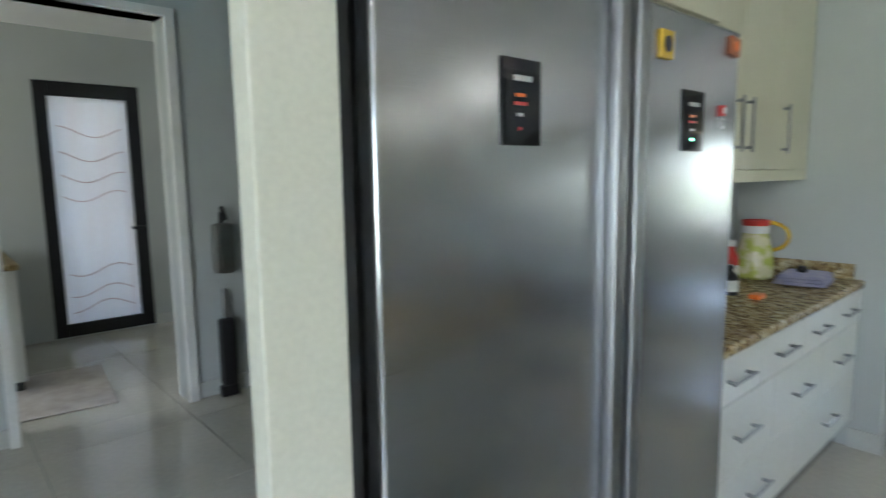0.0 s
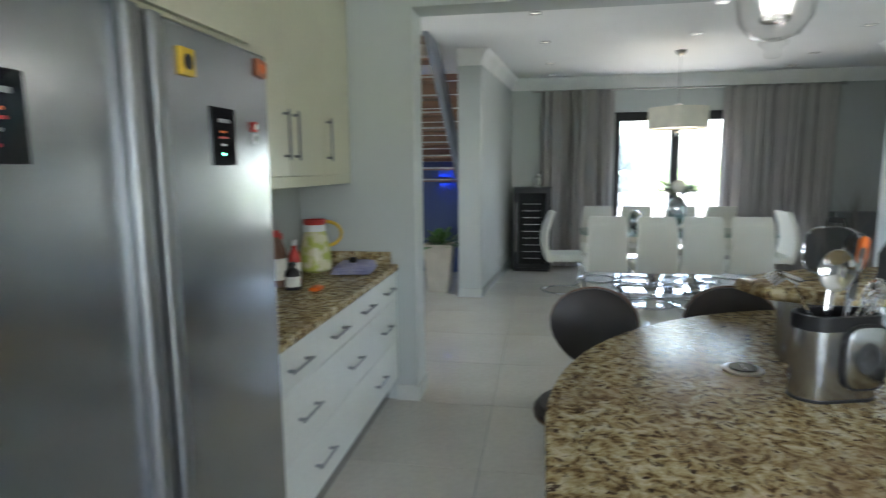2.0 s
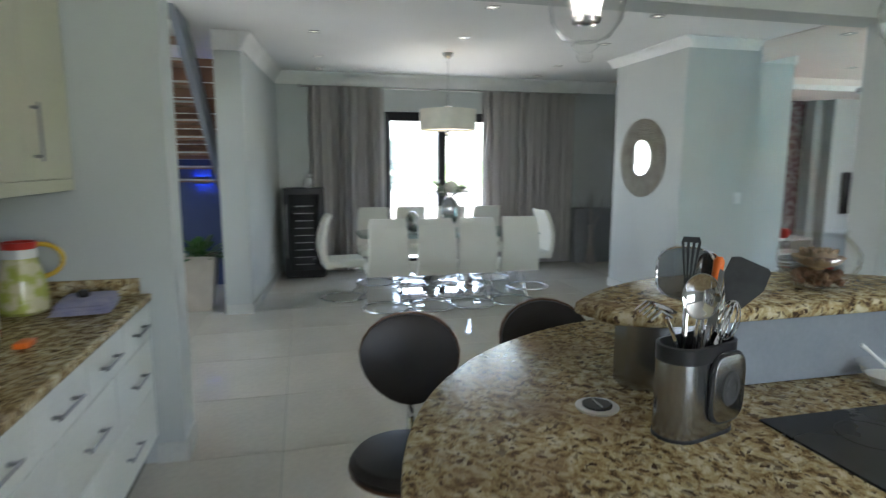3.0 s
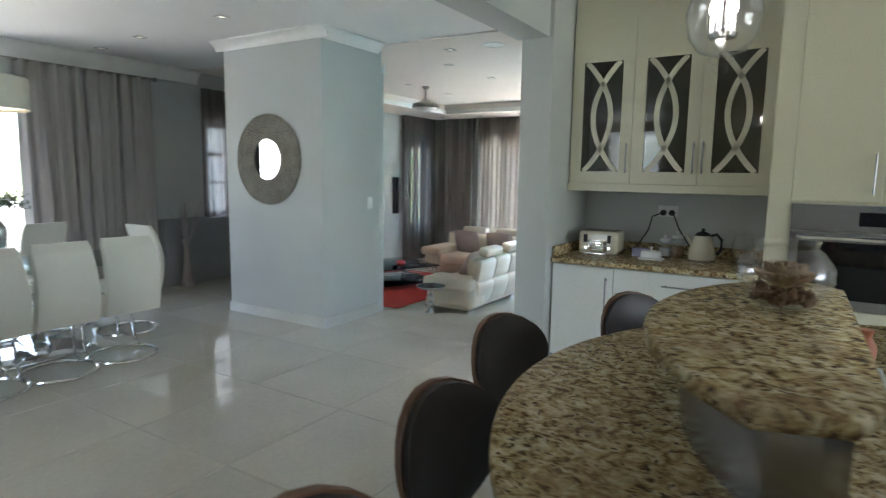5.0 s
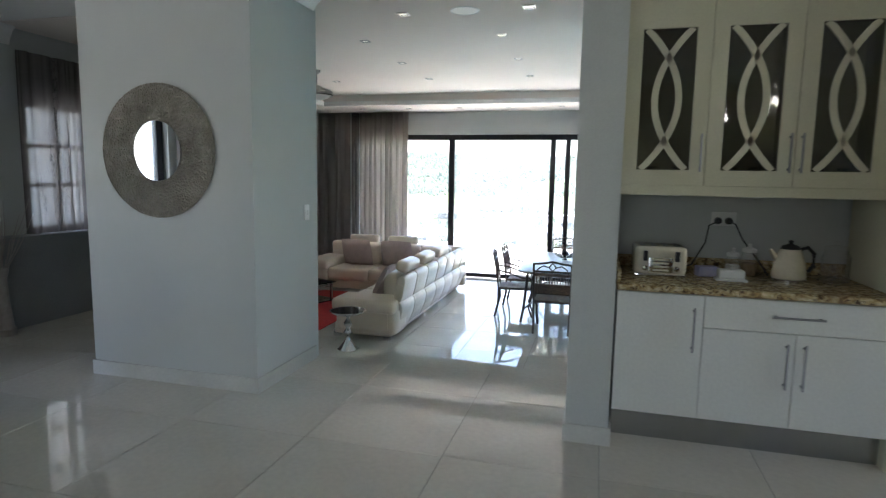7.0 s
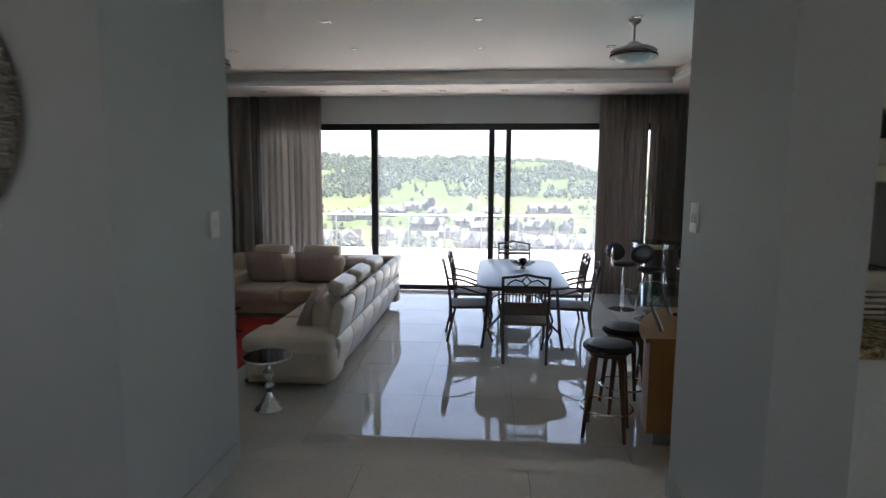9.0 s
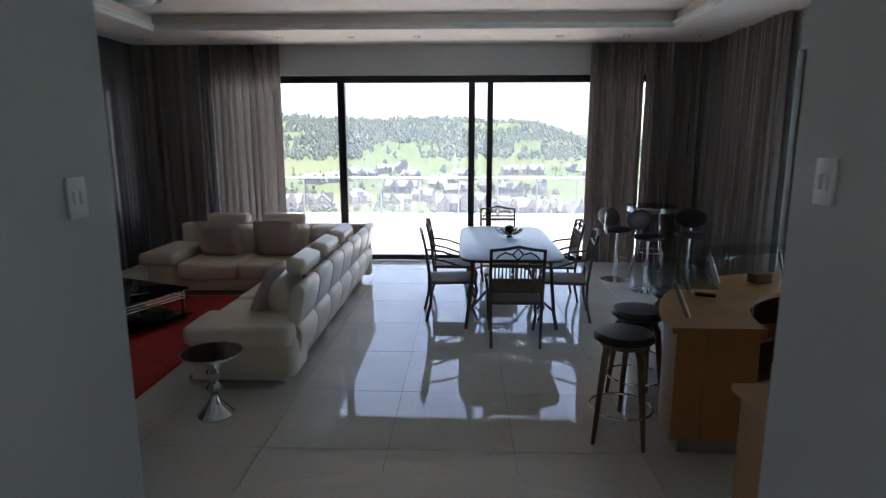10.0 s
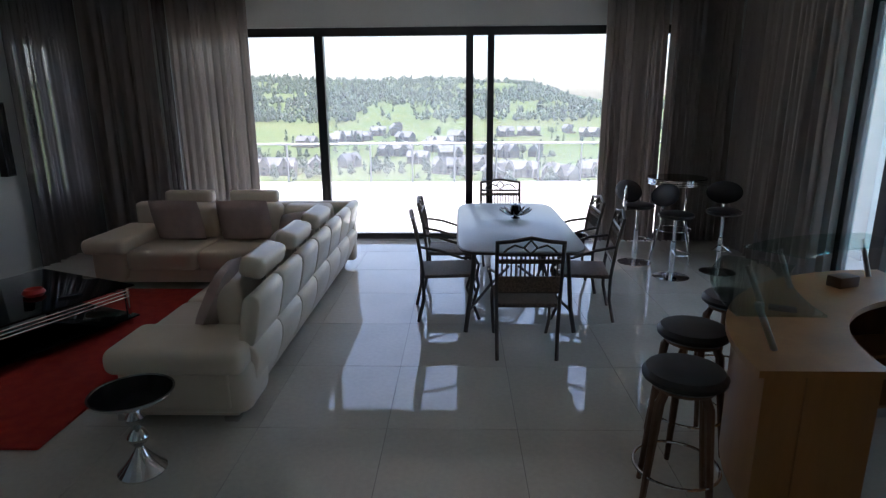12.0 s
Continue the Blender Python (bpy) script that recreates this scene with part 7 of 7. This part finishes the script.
part("drip_grid", boxed(0.12, 0.24, -0.08, 0.08, 0.02, 0.05, r=0.004), CHROME, cm)
part("lever", tube([(0.05, 0, 0.30), (0.10, 0, 0.35), (0.17, 0, 0.34)], 0.01, 8), CHROME, cm)

pub = thing("pub_table", pose(2.18, -11.30, LOW), "round dark pub table with a ribbed chrome edge", "table")
part("tabletop", lathe([(0, 1.02), (0.36, 1.02), (0.36, 1.05), (0, 1.05)], 40), SCREEN, pub)
for k in range(4):
    part("edge_ring", ring(0.362, 0.009, 0.975 + 0.019 * k, 40, 6), CHROME, pub, "chrome edge ring")
part("apron", lathe([(0.355, 0.965), (0.355, 1.02), (0.34, 1.02), (0.34, 0.965)], 40), BLACK, pub)
for k in range(4):
    a = math.tau * k / 4 + 0.4
    part("leg", tube([(0.16 * math.cos(a), 0.16 * math.sin(a), 1.0), (0.20 * math.cos(a), 0.20 * math.sin(a), 0.5), (0.33 * math.cos(a), 0.33 * math.sin(a), 0.0)], 0.014, 8), CHROME, pub, "splayed chrome leg")
part("leg_ring", ring(0.225, 0.009, 0.38, 32, 6), CHROME, pub)


def gas_stool():
    s = thing("gas_lift_stool", pose(0, 0, 0), "dark padded gas lift stool on a chrome dish base", "bar stool", "stools at the pub table")
    part("foot_plate", lathe([(0, 0), (0.20, 0), (0.205, 0.008), (0.12, 0.02), (0.03, 0.05), (0, 0.05)], 30), CHROME, s)
    part("stem", lathe([(0.028, 0.04), (0.028, 0.42), (0.018, 0.43), (0.018, 0.70), (0, 0.70)], 14), CHROME, s)
    part("footrest", tube([(0.025, 0.03, 0.33), (0.17, 0.1, 0.3), (0.2, 0, 0.3), (0.17, -0.1, 0.3), (0.025, -0.03, 0.33)], 0.008, 6), CHROME, s)
    part("seat", lathe([(0, 0.70), (0.17, 0.70), (0.195, 0.72), (0.195, 0.745), (0.15, 0.765), (0, 0.77)], 26), DARKSKIN, s)
    part("back_strut", tube([(-0.12, 0, 0.70), (-0.215, 0, 0.70), (-0.245, 0, 0.76), (-0.242, 0, 0.95), (-0.24, 0, 1.0)], [0.014, 0.016, 0.026, 0.026, 0.008], 8), CHROME, s, "flat chrome paddle strut")
    part("backrest", lathe([(0, -0.032), (0.13, -0.026), (0.185, -0.012), (0.20, 0), (0.185, 0.012), (0.13, 0.026), (0, 0.032)], 28, m=Matrix.Translation((-0.205, 0, 0.93)) @ Matrix.Diagonal((1, 1, 0.68, 1)) @ Matrix.Rotation(radians(90), 4, "Y")), DARKSKIN, s)
    return s


gs = gas_stool()
gs.matrix_world = pose(2.72, -11.05, LOW, 0, 0, 215)
copy_thing(gs, pose(2.48, -10.42, LOW, 0, 0, 110))
copy_thing(gs, pose(1.86, -10.62, LOW, 0, 0, 70))

# ---------------------------------------------------------------- terrace railing and the valley
rail = thing("terrace_railing", pose(0, -19.0, -0.65), "glass terrace railing with slim steel posts and handrail", "railing")
part("handrail", tube([(-8, 0, 1.0), (14, 0, 1.0)], 0.028, 8), HANDLESTEEL, rail)
for k in range(20):
    x = -7.96 + k * 1.085
    post = part("post", tube([(x, 0, 0), (x, 0, 0.98)], 0.024, 8), HANDLESTEEL, rail)
    part("foot", lathe([(0, 0), (0.06, 0), (0.06, 0.012), (0.03, 0.02), (0, 0.02)], 14, m=Matrix.Translation((x, 0, 0))), HANDLESTEEL, post)
    g = part("pane", boxed(x + 0.06, x + 1.025, -0.005, 0.005, 0.10, 0.90), GLASS, rail, "", 0)
    g.visible_shadow = False
sr = thing("pool_railing", pose(-14.0, -19.0, -0.65), "glass pool railing with slim steel posts", "railing")
part("handrail", tube([(0, 0, 1.0), (6, 0, 1.0)], 0.025, 8), NICKEL, sr)
for k in range(6):
    part("post", tube([(k, 0, 0), (k, 0, 0.98)], 0.02, 8), NICKEL, sr)


def valley_house(w, d, h, gables, label):
    """A house with a ridge along x, gables to the front, walls, roof and windows."""
    o = thing("house", pose(0, 0, 0), label, "house", "houses in the valley")
    part("wall", boxed(-w / 2, w / 2, -d / 2, d / 2, -4, h), PLASTER, o, "", 0)
    bm = bmesh.new()
    e = 0.6
    vs = [bm.verts.new(p) for p in ((-w / 2 - e, -d / 2 - e, h), (w / 2 + e, -d / 2 - e, h), (w / 2 + e, d / 2 + e, h), (-w / 2 - e, d / 2 + e, h), (-w / 2 - e, 0, h + d * 0.52), (w / 2 + e, 0, h + d * 0.52))]
    for f in ((0, 1, 5, 4), (2, 3, 4, 5), (0, 4, 3), (1, 2, 5), (3, 2, 1, 0)):
        bm.faces.new([vs[i] for i in f])
    part("roof", bm, ROOF, o, "", 0)
    for gx in gables:
        gw, gd = w * 0.26, d / 2 + 1.8
        part("gable_wall", boxed(gx - gw / 2, gx + gw / 2, 0, gd, -4, h + 0.2), PLASTER, o, "", 0)
        bm = bmesh.new()
        rr = gw * 0.78
        vs = [bm.verts.new(p) for p in ((gx - gw / 2, gd, h), (gx + gw / 2, gd, h), (gx, gd, h + rr), (gx - gw / 2, 0, h), (gx + gw / 2, 0, h), (gx, 0, h + rr))]
        for f in ((0, 1, 2), (3, 5, 4), (0, 3, 4, 1)):
            bm.faces.new([vs[i] for i in f])
        part("gable", bm, PLASTER, o, "", 0)
        bm = bmesh.new()
        q = 0.5
        vs = [bm.verts.new(p) for p in ((gx - gw / 2 - q, gd + q, h - q * 1.1), (gx, gd + q, h + rr + 0.15), (gx + gw / 2 + q, gd + q, h - q * 1.1), (gx - gw / 2 - q, 0, h - q * 1.1), (gx, 0, h + rr + 0.15), (gx + gw / 2 + q, 0, h - q * 1.1))]
        for f in ((0, 1, 4, 3), (1, 2, 5, 4)):
            bm.faces.new([vs[i] for i in f])
        bmesh.ops.solidify(bm, geom=bm.faces[:], thickness=0.2)
        part("gable_roof", bm, ROOF, o, "", 0)
        for z in (0.8, 3.6):
            if z < h:
                part("window", boxed(gx - 0.8, gx + 0.8, gd, gd + 0.06, z, z + 1.5), PANE, o, "", 0)
    for k in range(int(w / 3.2)):
        x = -w / 2 + 1.6 + 3.2 * k
        if min([abs(x - g) for g in gables] or [9]) > w * 0.16:
            for z in (0.8, 3.6):
                if z + 1 < h:
                    part("window", boxed(x - 0.6, x + 0.6, d / 2, d / 2 + 0.06, z, z + 1.4), PANE, o, "", 0)
    yard = part("yard_wall", boxed(-w * 0.62, w * 0.62, d * 0.9, d * 0.9 + 0.3, -2, 1.3), EARTH, o, "brown boundary wall", 0)
    for sx in (-1, 1):
        part("return_wall", boxed(sx * w * 0.62 - 0.15, sx * w * 0.62 + 0.15, -d * 0.4, d * 0.9, -2, 1.3), EARTH, yard, "", 0)
    part("chimney", boxed(w * 0.3, w * 0.3 + 1, -0.6, 0.6, h + d * 0.2, h + d * 0.52 + 1.0), PLASTER, o, "", 0)
    return o


random.seed(31)
kinds = [valley_house(17, 8, 5.2, (-4.5,), "grey plastered gabled house with a slate roof"),
         valley_house(13, 7.5, 4.8, (0,), "grey plastered house with one front gable"),
         valley_house(22, 8, 5.4, (-7, 4), "long grey terraced house with two gables")]
# the clusters down in the valley, each house where it stands
spots = [(111, -413), (97, -423), (88, -446), (77, -455), (71, -486), (58, -492), (51, -373), (44, -433), (18, -406), (5, -442),
         (27, -322), (43, -362), (10, -350), (22, -382), (92, -277), (74, -284), (62, -308), (8, -278), (-4, -292), (-9, -258),
         (-22, -268), (-10, -371), (-32, -476), (-51, -480), (-23, -352), (-40, -356), (-99, -472), (-85, -500), (-55, -268), (-38, -250)]
for k, (x, y) in enumerate(spots):
    g = random.uniform(0.85, 1.08)
    m = pose(x, y, ground_height(x, y) - 0.4, 0, 0, random.choice((random.uniform(-25, 25), random.uniform(-25, 25), random.uniform(-60, 60), random.uniform(60, 110)))) @ Matrix.Diagonal((g, g, g, 1))
    kind = kinds[k % 3]
    if k < 3:
        kind.matrix_world = m
    else:
        copy_thing(kind, m)


def tree_mesh(seed, slim):
    random.seed(seed)
    bm = bmesh.new()
    for k in range(26):
        f = random.random()
        r = (1 - f) ** 0.6 * (1.5 if slim else 2.6) * random.uniform(0.3, 1)
        a = random.random() * math.tau
        m = Matrix.Translation((r * math.cos(a), r * math.sin(a), 1.6 + f * (7 if slim else 4.2))) @ Euler((random.random() * 6, random.random() * 6, 0)).to_matrix().to_4x4() @ Matrix.Diagonal((1, random.uniform(0.6, 1), random.uniform(0.5, 0.8), 1))
        bmesh.ops.create_icosphere(bm, subdivisions=1, radius=random.uniform(0.5, 1.15) * (0.8 if slim else 1.1), matrix=m)
    for v in bm.verts:
        v.co += 0.28 * noise.noise_vector(v.co * 1.7 + Vector((seed, 0, 0)))
    return finish("crown", bm, CANOPY, 0)


crowns = [tree_mesh(s, s % 3 == 0) for s in range(1, 7)]
trunk_me = finish("trunk", tube([(0, 0, -1.2), (0.05, 0, 1), (0, 0.1, 3.2)], [0.28, 0.2, 0.08], 7), TRUNK)
random.seed(77)
placed = 0
while placed < 330:
    d = random.uniform(200, 620)
    x = random.uniform(-0.5, 0.5) * (d + 20) + 5
    y = -18 - d
    if min(math.hypot(x - a, y - b) for a, b in spots) < 10 or (d > 430 and random.random() < 0.6):
        continue
    if noise.noise(Vector((x * 0.016, y * 0.016, 0))) < 0.04 and random.random() < 0.88:
        continue
    s = random.uniform(0.45, 1.15)
    t = thing("tree", pose(x, y, ground_height(x, y), 0, 0, random.random() * 360), "bushy green tree in the valley", "tree", "valley trees")
    t.scale = (s, s, s * random.uniform(0.8, 1.2))
    for nm, me in (("crown", crowns[placed % 6]), ("trunk", trunk_me)):
        o = new(nm, me)
        o.parent = t
    placed += 1
# the wooded hillside beyond, too many trees to count
verts, faces = [], []
random.seed(5)
SHELL = ((0, 0, 1), (0.89, 0, 0.4), (0.28, 0.85, 0.4), (-0.72, 0.53, 0.4), (-0.72, -0.53, 0.4), (0.28, -0.85, 0.4), (0.72, 0.53, -0.4), (-0.28, 0.85, -0.4), (-0.89, 0, -0.4), (-0.28, -0.85, -0.4), (0.72, -0.53, -0.4), (0, 0, -1))
SIDES = [(0, 1 + i, 1 + (i + 1) % 5) for i in range(5)] + [(11, 6 + (i + 1) % 5, 6 + i) for i in range(5)] + [(1 + i, 6 + (i + 4) % 5, 6 + i) for i in range(5)] + [(1 + i, 6 + i, 1 + (i + 1) % 5) for i in range(5)]
for k in range(10500):
    d = 560 + 1000 * random.random() ** 1.1
    x = random.uniform(-0.5, 0.5) * d
    y = -18 - d
    if noise.noise(Vector((x * 0.009, y * 0.009, 2.0))) < -0.1 - 0.25 * (d > 900) and random.random() < 0.93:
        continue
    h = random.uniform(2.6, 5.6) * (1.7 if random.random() < 0.06 else 1)
    w = h * random.uniform(0.28, 0.6)
    z = ground_height(x, y)
    for q in range(4):
        f = q / 3
        cx_, cy_, cz_ = x + random.uniform(-0.6, 0.6) * w, y + random.uniform(-0.6, 0.6) * w, z + h * (0.55 + 1.0 * f)
        rw, rh, spin = w * (1.05 - 0.55 * f) * random.uniform(0.7, 1.1), h * random.uniform(0.32, 0.5), random.random() * math.tau
        start = len(verts)
        for px_, py_, pz_ in SHELL:
            j = random.uniform(0.75, 1.2)
            verts.append((cx_ + rw * j * (px_ * math.cos(spin) - py_ * math.sin(spin)), cy_ + rw * j * (px_ * math.sin(spin) + py_ * math.cos(spin)), cz_ + rh * j * pz_))
        faces += [tuple(start + i for i in t) for t in SIDES]
# its leaf colour has the distance haze painted in
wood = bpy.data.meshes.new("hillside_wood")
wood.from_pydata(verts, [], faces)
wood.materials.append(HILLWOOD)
tagged(new("hillside_wood", wood), "scattered far hillside woodland with haze mixed into its green", "woodland", "", "stuff")
# garden greenery seen through the dining window and the entrance
random.seed(8)
for x, y, s in ((3.5, 13, 0.8), (6.8, 14, 0.9), (26, -3.2, 0.9)):
    t = thing("garden_shrub", pose(x, y, -0.13, 0, 0, random.random() * 360), "bushy green garden shrub", "shrub", "garden shrubs")
    t.scale = (s * 0.6, s * 0.6, s * 0.5)
    for nm, me in (("crown", crowns[int(s * 10) % 6]), ("trunk", trunk_me)):
        o = new(nm, me)
        o.parent = t

# ---------------------------------------------------------------- floor tiles, last
def tiled(name, x0, x1, y0, y1, z, ax, sx, ay, sy, mat, label, holes=(), joint=0.004):
    base = structure(name, boxed(x0, x1, y0, y1, z - 0.10, z - 0.004), GROUT, label, "floor", 0)
    full = None
    i0, i1 = math.floor((x0 - ax) / sx), math.ceil((x1 - ax) / sx)
    j0, j1 = math.floor((y0 - ay) / sy), math.ceil((y1 - ay) / sy)
    for i in range(i0, i1):
        for j in range(j0, j1):
            a, b = max(x0, ax + i * sx + joint / 2), min(x1, ax + (i + 1) * sx - joint / 2)
            c, d = max(y0, ay + j * sy + joint / 2), min(y1, ay + (j + 1) * sy - joint / 2)
            if b - a < 0.02 or d - c < 0.02:
                continue
            whole = b - a > sx - joint * 1.5 and d - c > sy - joint * 1.5
            if whole:
                if full is None:
                    full = finish("tile", boxed(-(b - a) / 2, (b - a) / 2, -(d - c) / 2, (d - c) / 2, -0.012, 0), mat, 0)
                me = full
            else:
                me = finish("tile", boxed(-(b - a) / 2, (b - a) / 2, -(d - c) / 2, (d - c) / 2, -0.012, 0), mat, 0)
            t = new("tile", me)
            t.parent = base
            t.location = ((a + b) / 2, (c + d) / 2, z)
    return base


tiled("floor_upper", -3.0, 9.35, -4.65, 4.12, 0, 4.595, 0.82, -2.36, 0.88, TILE, "large polished cream porcelain floor tiles")
tiled("floor_hall", -3.0, 10.4, 4.12, 6.55, 0, 4.595, 0.82, -2.36, 0.88, TILE, "polished cream porcelain hall tiles")
tiled("floor_alcove", 7.70, 9.35, -5.9, -4.65, 0, 4.595, 0.82, -2.36, 0.88, TILE, "polished cream porcelain alcove tiles")
structure("floor_stair_hall", boxed(9.35, 10.4, 0.95, 4.12, -0.1, 0), TILE, "polished stair hall floor", "floor", 0)
tiled("floor_living", 1.05, 10.75, -12.27, -4.65, LOW, 5.392, 0.82, -7.145, 0.89, TILE, "large polished cream porcelain living room tiles")
tiled("terrace", -6, 14, -19.2, -12.56, -0.65, 0, 1.2, -12.56, 1.2, TERRACE, "pale sunlit terrace tiles")
